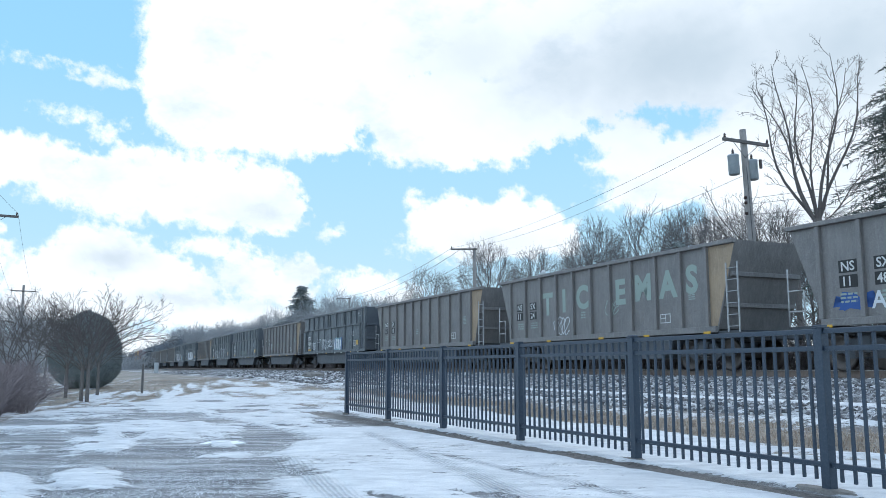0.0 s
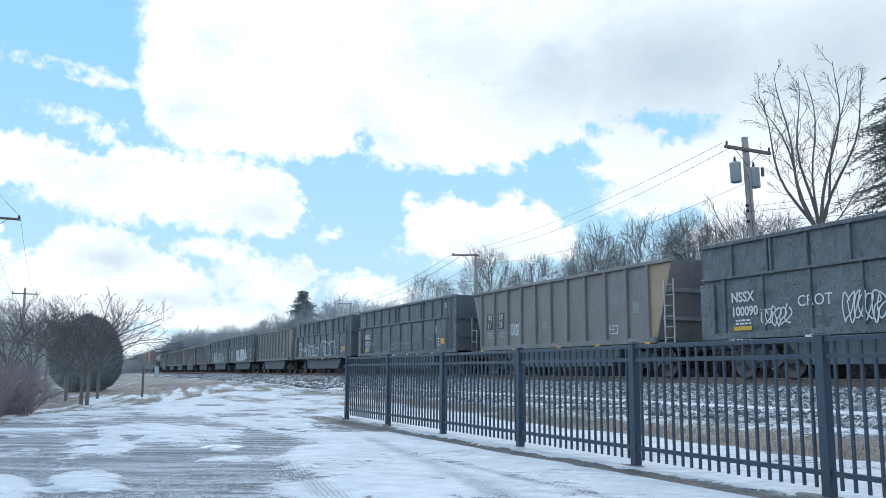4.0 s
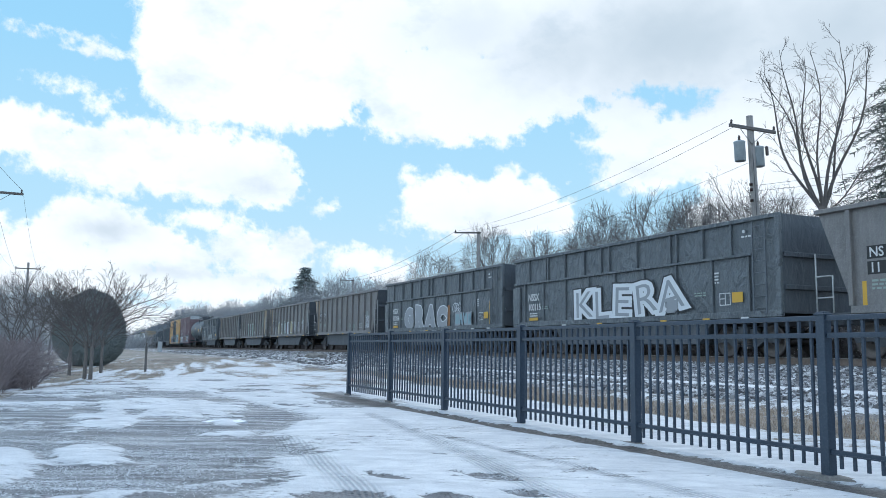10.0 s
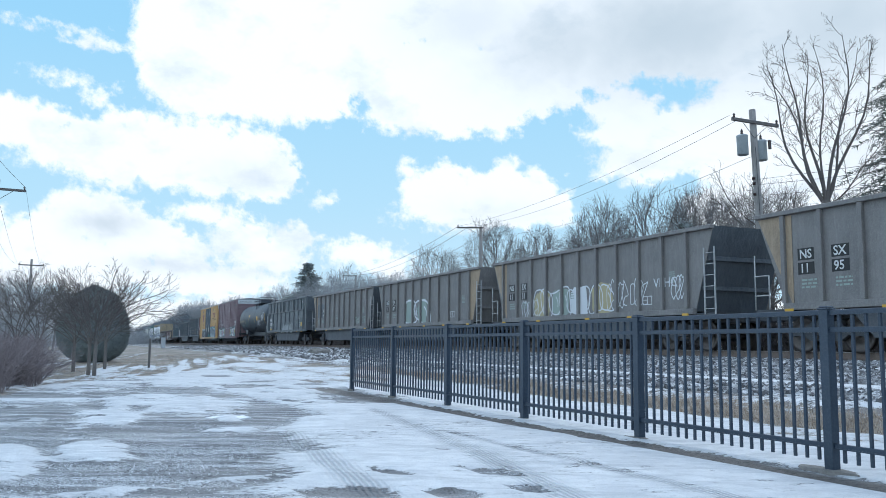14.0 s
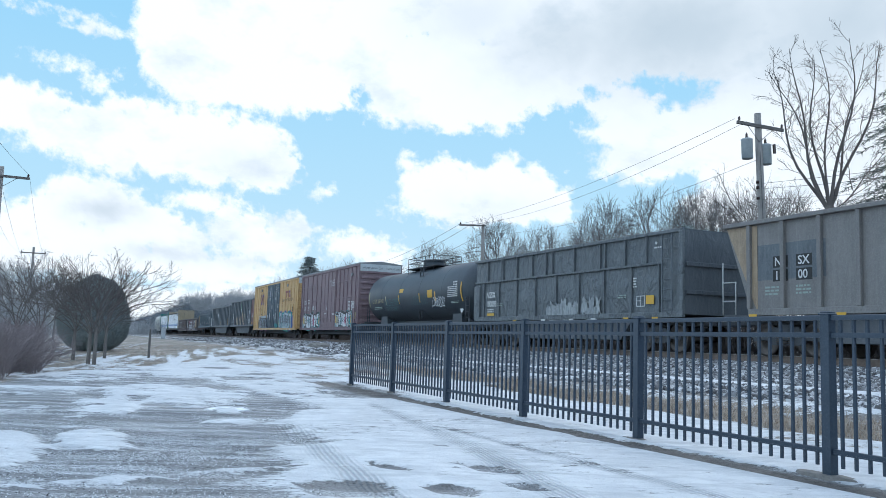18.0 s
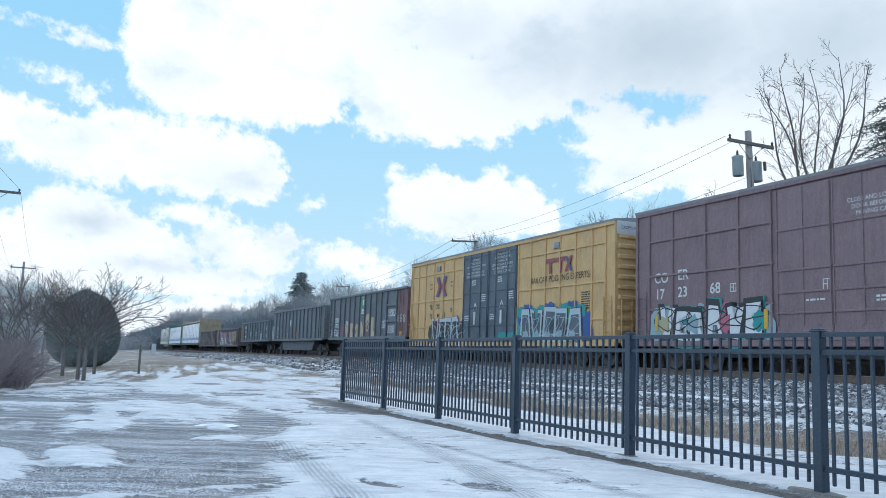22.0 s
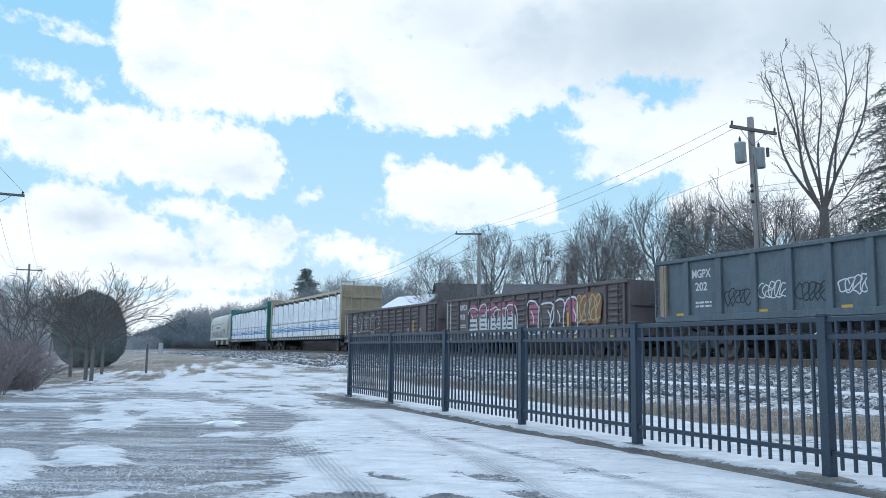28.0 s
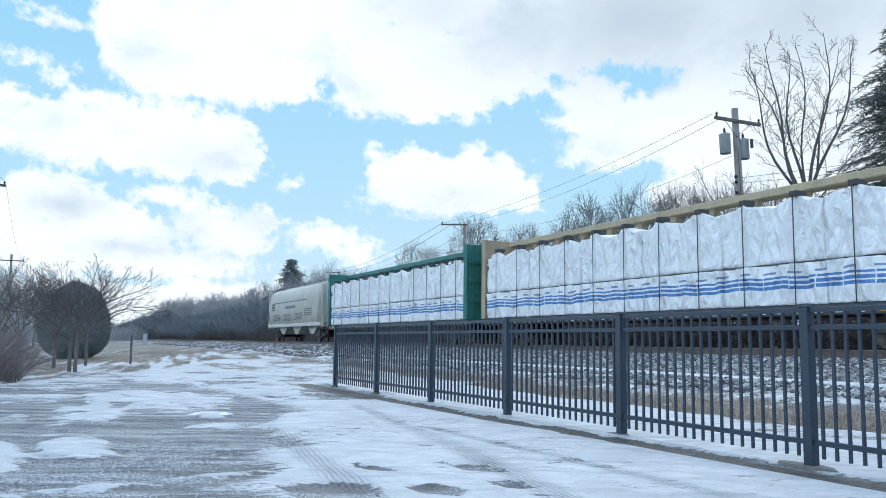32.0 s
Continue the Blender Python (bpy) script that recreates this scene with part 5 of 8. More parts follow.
    for x in (-6.0, -2.5, 0.3, 3.1, 6.45):
        patch("reflector", x, x + 0.34, 1.12, 1.23, M_ORANGE, c, y - 0.004)

    # two brown mill gondolas with corrugated sides
    for x0, L, mark, num, seed in ((-355.55, 15.3, "RMGX", "9024", 1), (-372.4, 15.8, "AEX", "22375", 2)):
        n = 13
        st = [-L / 2 + 0.25 + (L - 0.5) * i / n for i in range(n + 1)]
        c, y = gondola("dark brown mill gondola with corrugated panels and spray paint", x0, L, 2.5, M_REDBROWN, st, 0.0, M_REDBROWN, None, 0.11, 0.58)
        for i in range(n):
            if i in (1, n - 2):
                continue
            for k in range(7):
                z = 0.86 + k * 0.222
                r = shared("corrugation", lambda: bm_box(-0.38, 0.38, -0.072, 0.008, -0.055, 0.055, 0.035), M_REDBROWN, c, "corr")
                r.location = ((st[i] + st[i + 1]) / 2, y, z)
        ladder(c, L / 2 - 0.6, y - 0.07, 0.95, 2.4, 0.42, M_DARKSTEEL, 5)
        ladder(c, -L / 2 + 0.1, y - 0.07, 0.95, 2.4, 0.42, M_WHITE, 5)
        wide = st[2] - st[1]
        letter(mark, st[1] + 0.1, 1.95, 0.38, M_WHITE, c, y - 0.004, 0.008, 0.74)
        letter(num, st[1] + 0.1, 1.5, 0.37, M_WHITE, c, y - 0.004, 0.008, 0.74)
        bars(st[1] + 0.15, 1.2, 2, 0.6, 0.05, M_WHITE, c, y - 0.004)
        if seed == 1:
            for i in range(5):
                x = st[2] + 0.15 + i * 0.95
                blob("graffiti_patch", x + 0.4, 1.85, 0.36, 0.33, M_TAGP, c, y - 0.050, 130.0 + i)
                blob("graffiti_patch", x + 0.4, 1.12, 0.4, 0.46, M_TAGW, c, y - 0.050, 140.0 + i)
                bubbles(x, 0.8, 0.85, 1.25, 1, M_TAGW, c, y - 0.080, 150 + i, 0.03)
            for i in range(4):
                x = st[7] + 0.1 + i * 0.95
                blob("graffiti_patch", x + 0.45, 1.6, 0.34, 0.5, M_TAGP if i in (0, 3) else M_REDBROWN, c, y - 0.050, 160.0 + i)
                bubbles(x, 0.7, 0.95, 1.3, 1, M_TAGW, c, y - 0.080, 170 + i, 0.035)
            blob("graffiti_patch", st[11] + 0.1, 1.6, 0.85, 0.6, M_TAGO, c, y - 0.078, 181.0, 0.15)
            scribble(st[11] - 0.7, 1.0, 1.6, 1.2, M_TAGY, c, y - 0.084, 182, 5, 0.03)
            patch("reflector", st[9] + 0.9, st[9] + 1.02, 0.95, 1.5, M_ORANGE, c, y - 0.076)
        else:
            for i in range(5):
                bubbles(st[2] + 0.2 + i * 0.85, 1.15, 0.75, 0.95, 1, M_TAGW, c, y - 0.080, 190 + i, 0.014)
            patch("reflector", st[10] + 0.5, st[10] + 0.62, 1.0, 1.65, M_ORANGE, c, y - 0.076)
            letter("IBJ", st[9] + 0.9, 1.0, 0.3, M_WHITE, c, y - 0.076)
            letter("NK", st[11] + 0.2, 1.0, 0.3, M_WHITE, c, y - 0.076)
        for i in range(0, n, 2):
            patch("reflector", st[i] + 0.3, st[i] + 0.55, 0.52, 0.59, M_ORANGE, c, -1.563)


build_gondolas()

# ---- tank car, boxcars, loaded flat cars, covered hopper ----
M_TANK = worn("tank_black", (0.040, 0.052, 0.064), (0.029, 0.039, 0.049), (0.075, 0.09, 0.105), 0.5, 0.0, 0.8, 20.0, 0.08, 0.2)
M_MAROON = paint("faded_maroon", (0.20, 0.134, 0.146), (0.15, 0.102, 0.114), (0.27, 0.21, 0.216), 0.3)
M_GOLD = paint("weathered_golden_yellow", (0.56, 0.355, 0.145), (0.44, 0.275, 0.115), (0.66, 0.49, 0.28), 0.3)
M_DOOR = paint("dark_slate_door", (0.09, 0.125, 0.155), (0.055, 0.072, 0.086), (0.14, 0.16, 0.18), 0.2)
M_ROOFW = paint("white_end_band", (0.50, 0.53, 0.54), (0.38, 0.41, 0.42), (0.6, 0.62, 0.62), 0.2)
M_GALV = worn("dull_galvanised", (0.22, 0.23, 0.24), (0.15, 0.16, 0.17), (0.32, 0.33, 0.34), 0.5, 0.5, 2.0, 30.0, 0.1)
M_CBYEL = paint("sun_bleached_yellow", (0.42, 0.345, 0.22), (0.31, 0.26, 0.175), (0.55, 0.46, 0.3), 0.35)
# bulkhead yellow, darkened so the end faces' shade is in the colour
M_CBEND = paint("shaded_yellow_end", (0.35, 0.285, 0.19), (0.245, 0.20, 0.14), (0.42, 0.36, 0.25), 0.4)
M_CBTEAL = paint("weathered_teal", (0.02, 0.17, 0.145), (0.015, 0.11, 0.10), (0.07, 0.24, 0.21), 0.3)
M_HOPPER = paint("pale_grey_cream", (0.66, 0.645, 0.585), (0.54, 0.525, 0.475), (0.72, 0.71, 0.66), 0.3)
M_STRAP = plain("strap", (0.06, 0.06, 0.07), 0.5)
M_TAPE = plain("wrap_end_cap", (0.05, 0.05, 0.05), 0.6)


def wrap_material(stripes):
    n = Nodes("white_wrap_printed" if stripes else "white_wrap", 0.35)
    c = n.coord()
    f = n.noise(c, 1.6, 5, 0.6)
    fold = n.noise(n.scaled(c, 3.0, 1.0, 0.8), 2.2, 5, 0.65)
    col = n.mix(n.ramp(f, (0.35, 0.0), (0.7, 1.0)), (0.93, 0.945, 0.96), (0.86, 0.88, 0.905))
    if stripes:
        sep = n.add("ShaderNodeSeparateXYZ")
        n.put(sep.inputs[0], c)
        z = n.math("ADD", sep.outputs["Z"], n.math("MULTIPLY", n.math("SUBTRACT", n.noise(n.scaled(c, 1.0, 0.0, 0.0), 0.55, 2), 0.5), 0.30))
        band = None
        for zc, hw in ((1.50, 0.045), (1.63, 0.045), (1.76, 0.030)):
            b = n.math("LESS_THAN", n.math("ABSOLUTE", n.math("SUBTRACT", z, zc)), hw)
            band = b if band is None else n.math("MAXIMUM", band, b)
        gap = n.math("GREATER_THAN", n.math("FRACT", n.math("MULTIPLY", sep.outputs["X"], 1.15)), 0.03)
        col = n.mix(n.math("MULTIPLY", band, gap), col, (0.10, 0.25, 0.55))
        word = n.math("MULTIPLY", n.math("LESS_THAN", n.math("ABSOLUTE", n.math("SUBTRACT", z, 1.90)), 0.030), n.math("LESS_THAN", n.math("FRACT", n.math("MULTIPLY", sep.outputs["X"], 1.15)), 0.45))
        col = n.mix(word, col, (0.25, 0.33, 0.52))
    n.colour(col)
    h = n.math("MULTIPLY", fold, 0.35)
    for sx, sz, k, turn in ((2.0, 0.9, 1.0, 14.0), (2.6, 1.3, 0.8, -32.0), (1.3, 0.5, 0.7, 4.0)):
        tilt = n.add("ShaderNodeMapping")
        n.put(tilt.inputs["Vector"], c)
        tilt.inputs["Rotation"].default_value, tilt.inputs["Scale"].default_value = (0, radians(turn), 0), (sx, 1.0, sz)
        r = n.math("ABSOLUTE", n.math("SUBTRACT", n.noise(tilt.outputs["Vector"], 0.75, 3, 0.5, 0.5), 0.5))
        h = n.math("ADD", h, n.math("MULTIPLY", n.ramp(r, (0.0, 1.0), (0.13, 0.0)), 0.6 * k))
    n.bump(h, 0.75, 0.12)
    return n.mat


def tank_car(x0):
    car = start_car("tank_car", "black cylindrical tank car with yellow reflectors", x0)
    h = 7.9
    running_gear(car, h + 0.1, 1.75)
    r, zc = 1.53, 2.62
    prof = [(-h, 0.02), (-h + 0.03, 0.45), (-h + 0.13, 0.85), (-h + 0.32, 1.2), (-h + 0.55, 1.42), (-h + 0.8, r)]
    prof += [(x, r) for x in (-4.6, -4.55, -1.5, 1.5, 4.55, 4.6)] + [(-a, b) for a, b in prof[::-1]]
    body = part("tank_shell", bm_revolve(prof, 48, "x"), M_TANK, car)
    body.location = (0, 0, zc)
    for x in (-4.6, -1.5, 1.5, 4.6):
        band = part("weld_seam", bm_revolve([(x - 0.03, r), (x - 0.02, r + 0.008), (x + 0.02, r + 0.008), (x + 0.03, r)], 48, "x"), M_TANK, car)
        band.location = (0, 0, zc)
    for s in (-1, 1):
        part("saddle", bm_prism([(s * 5.5 - 0.6, 0.95), (s * 5.5 + 0.6, 0.95), (s * 5.5 + 0.45, 1.9), (s * 5.5 - 0.45, 1.9)], -0.95, 0.95), M_TANK, car)
        part("end_sill", bm_box(s * h - 0.1, s * h + 0.1, -1.45, 1.45, 0.92, 1.1, 0.02), M_DARKSTEEL, car)
        ladder(car, s * 7.45, -1.42, 0.7, 2.2, 0.4, M_DARKSTEEL, 5)
    part("stub_sill", bm_box(-h, h, -0.35, 0.35, 0.85, 1.15, 0.02), M_TANK, car)
    d = part("manway", bm_cyl((0, 0, zc + r - 0.05), (0, 0, zc + r + 0.42), 0.62, n=24), M_TANK, car)
    part("manway_lid", bm_cyl((0, 0, zc + r + 0.42), (0, 0, zc + r + 0.5), 0.68, 0.6, 24), M_TANK, d)
    part("walkway", bm_box(-2.3, 2.3, -0.85, 0.85, zc + r + 0.01, zc + r + 0.05), M_DARKSTEEL, car)
    bm = bmesh.new()
    for y in (-0.85, 0.85):
        for z in (0.35, 0.62):
            bm_cyl((-1.9, y, zc + r + z), (1.9, y, zc + r + z), 0.022, n=6, bm=bm)
        for x in (-1.9, -0.7, 0.7, 1.9):
            bm_cyl((x, y, zc + r - 0.3), (x, y, zc + r + 0.62), 0.022, n=6, bm=bm)
    for x in (-1.9, 1.9):
        for z in (0.35, 0.62):
            bm_cyl((x, -0.85, zc + r + z), (x, 0.85, zc + r + z), 0.022, n=6, bm=bm)
    part("safety_railing", bm, M_DARKSTEEL, car)
    ladder(car, 0.9, -1.2, 1.2, zc + r, 0.42, M_DARKSTEEL, 8)

    def curved(name, xa, xb, za, zb, m, tilt=0.0):
        """A decal bent round the shell."""
        bm = bmesh.new()
        rows = []
        for k in range(7):
            z = za + (zb - za) * k / 6
            y = -math.sqrt(max(0.01, r * r - (z - zc) ** 2)) - 0.006
            rows.append([bm.verts.new((x + tilt * (z - za), y, z)) for x in (xa, xb)])
        for a, b in zip(rows, rows[1:]):
            bm.faces.new((a[0], a[1], b[1], b[0]))
        return part(name, bm, m, car)

    for x, m in ((-6.95, M_TAGY), (-3.9, M_TAGY), (-1.7, M_ORANGE), (1.5, M_ORANGE), (3.7, M_ORANGE), (7.0, M_ORANGE)):
        curved("reflector", x, x + 0.12, 2.1 if abs(x) < 6 else 2.0, 2.6 if abs(x) < 6 else 2.95, m)
    curved("placard", 2.72, 3.4, 2.3, 2.72, M_ORANGE)
    curved("placard", -1.6, -0.95, 2.72, 2.95, M_ORANGE, 0.4)
    letter("UTLX 682182", -6.15, 2.22, 0.36, M_TAGY, car, -1.548, 0.0, 0.95)
    bars(-6.1, 1.95, 2, 1.3, 0.05, M_FADED, car, -1.40)
    bars(6.15, 2.95, 2, 0.5, 0.07, M_WHITE, car, -1.545)
    bars(5.5, 2.72, 6, 1.2, 0.05, M_WHITE, car, -1.556)
    bars(5.65, 2.0, 2, 0.95, 0.035, M_FADED, car, -1.405)
    for i, (x, w) in enumerate(((-3.7, 2.2), (0.6, 2.3))):
        scribble(x, 1.68 + 0.25 * i, w, 0.3 + 0.25 * i, M_TAGFAINT, car, -1.556, 210 + i, 8, 0.008)
    letter("ALCHEMIST", -3.8, 2.0, 0.62, M_TAGFAINT, car, -1.556, -0.008, 0.78)
    scribble(3.6, 1.75, 1.6, 0.55, M_TAGW, car, -1.556, 214, 7, 0.013)
    bm = bmesh.new()
    f = [bm.verts.new((6.5 + a, -1.18, 1.6 + b)) for a, b in ((-0.2, 0), (0, -0.2), (0.2, 0), (0, 0.2))]
    bm.faces.new(f)
    part("hazard_diamond", bm, M_WHITE, car, "white diamond placard")
    part("outlet_valve", bm_cyl((0, -0.1, 0.7), (0, -0.1, 1.25), 0.18, n=12), M_DARKSTEEL, car)
    return car


def boxcar(label, x0, L, mat, posts, belts, d0, d1, door_mat, top=5.1):
    """A boxcar: body, roof, posts and belt rails, ribbed ends, doors between d0 and d1, ladders."""
    car = start_car("boxcar", label, x0)
    h, sill = L / 2, 0.68
    running_gear(car, h, 2.1)
    under_clutter(car, int(-x0))
    part("body", bm_box(-h, h, -1.48, 1.48, sill, top - 0.06, 0.015), mat, car)
    bm = bmesh.new()
    prof = [(-1.56, top - 0.08), (-1.56, top), (0, top + 0.16), (1.56, top), (1.56, top - 0.08)]
    ends = [[bm.verts.new((x, y, z)) for y, z in prof] for x in (-h - 0.03, h + 0.03)]
    for i in range(5):
        bm.faces.new((ends[0][i], ends[0][(i + 1) % 5], ends[1][(i + 1) % 5], ends[1][i]))
    bm.faces.new(ends[0][::-1]), bm.faces.new(ends[1])
    bmesh.ops.recalc_face_normals(bm, faces=bm.faces[:])
    part("roof", bm, M_GALV, car)
    for s in (-1, 1):
        part("side_sill", bm_box(-h, h, s * 1.50 - 0.05, s * 1.50 + 0.05, sill - 0.12, sill + 0.06, 0.01), mat, car)
        part("eave", bm_box(-h, h, s * 1.50 - 0.05, s * 1.50 + 0.05, top - 0.20, top - 0.07, 0.01), mat, car)
        for x in posts:
            p = shared("side_post", lambda: bm_box(-0.04, 0.04, -0.035, 0.035, sill + 0.06, top - 0.2, 0.012), mat, car, ("post", mat.name, top))
            p.location = (x, s * 1.50, 0)
        for z in belts:
            for a, b in ((posts[0], d0), (d1, posts[-1])):
                part("belt_rail", bm_box(a, b, s * 1.50 - 0.03, s * 1.50 + 0.03, z - 0.035, z + 0.035, 0.012), mat, car)
        for x in (-h + 0.03, h - 0.03):
            part("corner_post", bm_box(x - 0.05, x + 0.05, s * 1.50 - 0.04, s * 1.50 + 0.04, sill + 0.06, top - 0.2, 0.015), mat, car)
    part("underframe", bm_box(-h + 3.4, h - 3.4, -1.05, 1.05, 0.25, sill + 0.1, 0.03), M_DARKSTEEL, car)
    for s in (-1, 1):
        for k in range(11):
            z = sill + 0.15 + k * 0.365
            rib = shared("end_rib", lambda: bm_box(-0.05, 0.05, -1.4, 1.4, -0.09, 0.09, 0.04), mat, car, ("erib", mat.name))
            rib.location = (s * (h + 0.02), 0, z)
        part("end_band", bm_box(s * h - 0.06, s * h + 0.06, -1.47, 1.47, top - 0.55, top - 0.07, 0.01), M_ROOFW, car, "white excess-height band")
    for x in (h - 0.62, -h + 0.14):
        ladder(car, x, -1.56, sill - 0.1, 2.35, 0.45, mat, 5)
    for s in (-1, 1):
        lad = ladder(car, s * (h + 0.11), -1.3, sill - 0.1, 2.35, 0.45, mat, 5, "y")
    part("crossover_platform", bm_box(h, h + 0.4, -1.3, 1.3, 0.95, 1.0), M_DARKSTEEL, car)
    return car


def build_boxcars():
    tank_car(-253.15)
    # maroon boxcar
    L = 15.35
    posts = [-7.0, -5.83, -4.32, -2.95, -1.7, 2.35, 3.22, 4.1, 5.0, 5.95, 6.9]
    c = boxcar("faded maroon high boxcar with white reporting marks", -270.05, L, M_MAROON, posts, (1.75, 2.85, 4.0), -1.62, 2.3, M_MAROON)
    y = -1.485
    for a, b in ((-1.5, 0.35), (0.35, 2.2)):
        d = part("door", bm_box(a + 0.01, b - 0.01, -1.53, -1.485, 0.8, 4.85, 0.012), M_MAROON, c)
        for z in (0.95, 1.45, 2.0, 2.6, 3.7):
            part("door_rail", bm_box(a + 0.03, b - 0.03, -1.56, -1.528, z - 0.03, z + 0.03, 0.01), M_MAROON, d)
        for x in (a + 0.05, (a + b) / 2, b - 0.05):
            part("door_stile", bm_box(x - 0.02, x + 0.02, -1.553, -1.528, 1.12, 4.83), M_MAROON, d)
    part("door_track", bm_box(-1.7, 5.2, -1.57, -1.5, 0.72, 0.80, 0.01), M_MAROON, c)
    for word, x, z in (("CO", -6.75, 2.62), ("ER", -5.6, 2.66), ("17", -6.7, 2.1), ("23", -5.6, 2.12), ("68", -4.15, 2.15)):
        letter(word, x, z, 0.46, M_WHITE, c, y - 0.005, 0.008)
    for i, w in enumerate(("CLOSE AND LOCK", "DOOR BEFORE", "MOVING CAR")):
        letter(w, 0.85 + 0.12 * i, 4.15 - 0.17 * i, 0.16, M_WHITE, c, -1.536)
    bars(5.3, 2.5, 7, 1.0, 0.05, M_WHITE, c, y - 0.004)
    bars(6.35 - 0.2, 2.45, 5, 0.7, 0.05, M_WHITE, c, y - 0.004)
    frame_box(-3.3, -3.05, 2.15, 2.4, M_WHITE, c, y - 0.004)
    frame_box(0.05, 0.3, 2.0, 2.3, M_WHITE, c, -1.536)
    bars(-0.5, 1.75, 1, 0.6, 0.05, M_WHITE, c, -1.536)
    bars(1.6, 1.75, 2, 0.6, 0.05, M_WHITE, c, -1.536)
    for x0, x1, seed in ((-6.8, -1.75, 230), (2.4, 6.4, 240)):
        n = 5
        for i in range(n):
            x = x0 + (x1 - x0) * (i + 0.5) / n
            blob("graffiti_ground", x, 1.22, (x1 - x0) / n * 0.62, 0.62, (M_TAGC, M_TAGT, M_TAGC, M_TAGP, M_TAGC)[i], c, y - 0.040, seed + i * 1.3, 0.3)
        piece(x0 + 0.25, 0.70, x1 - x0 - 0.5, 1.10, 6, M_TAGW, M_TAGB, M_TAGT, c, y - 0.043, seed // 10)
        for i, m in enumerate((M_TAGY, M_TAGC, M_TAGP, M_TAGT)):
            blob("graffiti_patch", x0 + 0.6 + (x1 - x0 - 1.0) * i / 3, 1.25, 0.22, 0.26, m, c, y - 0.056, seed + 20.0 + i, 0.5)
        scribble(x0 + 0.3, 1.0, x1 - x0 - 0.6, 0.85, M_TAGB, c, y - 0.060, seed + 60, 6, 0.018)
        for x in (x0 + 0.15, x1 - 0.2):
            patch("reflector", x, x + 0.14, 1.05, 1.6, M_ORANGE, c, y - 0.062)
    part("round_emblem", bm_cyl((6.95, y - 0.004, 1.55), (6.95, y - 0.012, 1.55), 0.24, n=20), M_TAGY, c, "round yellow emblem")
    letter("EXCESS HEIGHT CAR", 0, 0, 0.15, M_BLACKP, c, name="end_lettering").matrix_basis = Matrix.Translation((L / 2 + 0.066, -1.3, 4.72)) @ Matrix.Rotation(radians(90), 4, "Z")
    letter("COER 172368", 0, 0, 0.16, M_BLACKP, c, name="end_lettering").matrix_basis = Matrix.Translation((L / 2 + 0.066, 0.38, 4.72)) @ Matrix.Rotation(radians(90), 4, "Z")
    part("vent_box", bm_box(5.9, 6.25, -1.56, -1.48, 4.3, 4.5, 0.01), M_GALV, c)

    # golden yellow boxcar with dark double doors
    L = 19.0
    posts = [-9.3, -8.45, -7.5, -6.4, -5.2, -4.0, -2.85, 2.55, 3.6, 4.75, 5.85, 6.95, 8.05, 8.9]
    c = boxcar("golden yellow high boxcar with dark slate doors", -288.44, L, M_GOLD, posts, (1.55, 2.9, 4.3), -2.8, 2.5, M_DOOR)
    for a, b in ((-2.75, -0.15), (-0.15, 2.45)):
        d = part("door", bm_box(a + 0.01, b - 0.01, -1.54, -1.485, 0.76, 4.95, 0.012), M_DOOR, c, "dark slate plug door")
        for z in (1.5, 2.35, 3.05, 3.75, 4.75):
            part("door_rail", bm_box(a + 0.03, b - 0.03, -1.575, -1.538, z - 0.03, z + 0.03, 0.01), M_DOOR, d)
        for x in (a + 0.06, a + 0.75, b - 0.75, b - 0.06):
            part("locking_bar", bm_cyl((x, -1.575, 0.8), (x, -1.575, 4.9), 0.022, n=8), M_DOOR, d)
        part("lock_handle", bm_box((a + b) / 2 - 0.06, (a + b) / 2 + 0.06, -1.6, -1.54, 1.55, 2.15, 0.01), M_WHITE, d, "pale lock handle")
        part("chevron", bm_prism([((a + b) / 2 - 0.18, 2.35), ((a + b) / 2, 2.6), ((a + b) / 2 + 0.18, 2.35), ((a + b) / 2 + 0.18, 2.25), ((a + b) / 2, 2.5), ((a + b) / 2 - 0.18, 2.25)], -1.546, -1.542), M_WHITE, d)
        bars(a + 0.9, 3.6, 3, 0.4, 0.05, M_WHITE, d, -1.546)
        bars(a + 0.2, 1.95, 3, 0.5, 0.05, M_WHITE, d, -1.546)
        bars(b - 0.65, 2.9, 4, 0.4, 0.05, M_WHITE, d, -1.546)
    for i, w in enumerate(("IMPORTANT", "CLOSE THIS DOOR", "BEFORE CLOSING MAIN DOOR", "IMPORTANTE", "CIERRE ESTA PUERTA ANTES", "CERRAR LA PUERTA PRINCIPAL")):
        letter(w, -1.45 - 0.038 * len(w), 4.55 - 0.15 * i, 0.135, M_WHITE, c, -1.547)
    for i, w in enumerate(("CLOSE AND LOCK", "BOTH DOORS BEFORE", "MOVING CAR", "CIERRE Y PONGA EL SEGURO", "EN AMBAS PUERTAS ANTES", "DE MOVER EL CARRO")):
        letter(w, 1.15 - 0.042 * len(w), 4.62 - 0.16 * i, 0.15, M_WHITE, c, -1.547)
    y = -1.484
    letter("RAILCAR POOLING EXPERTS", 3.62, 3.12, 0.36, M_BLACKP, c, y - 0.04, 0.0, 0.93)
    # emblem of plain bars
    for a, b, z0, z1 in ((4.8, 5.5, 3.88, 4.05), (5.07, 5.24, 3.45, 3.88), (5.56, 6.2, 3.88, 4.05), (5.8, 5.97, 3.45, 3.88)):
        patch("emblem_bar", a, b, z0, z1, M_REDP, c, y - 0.045)
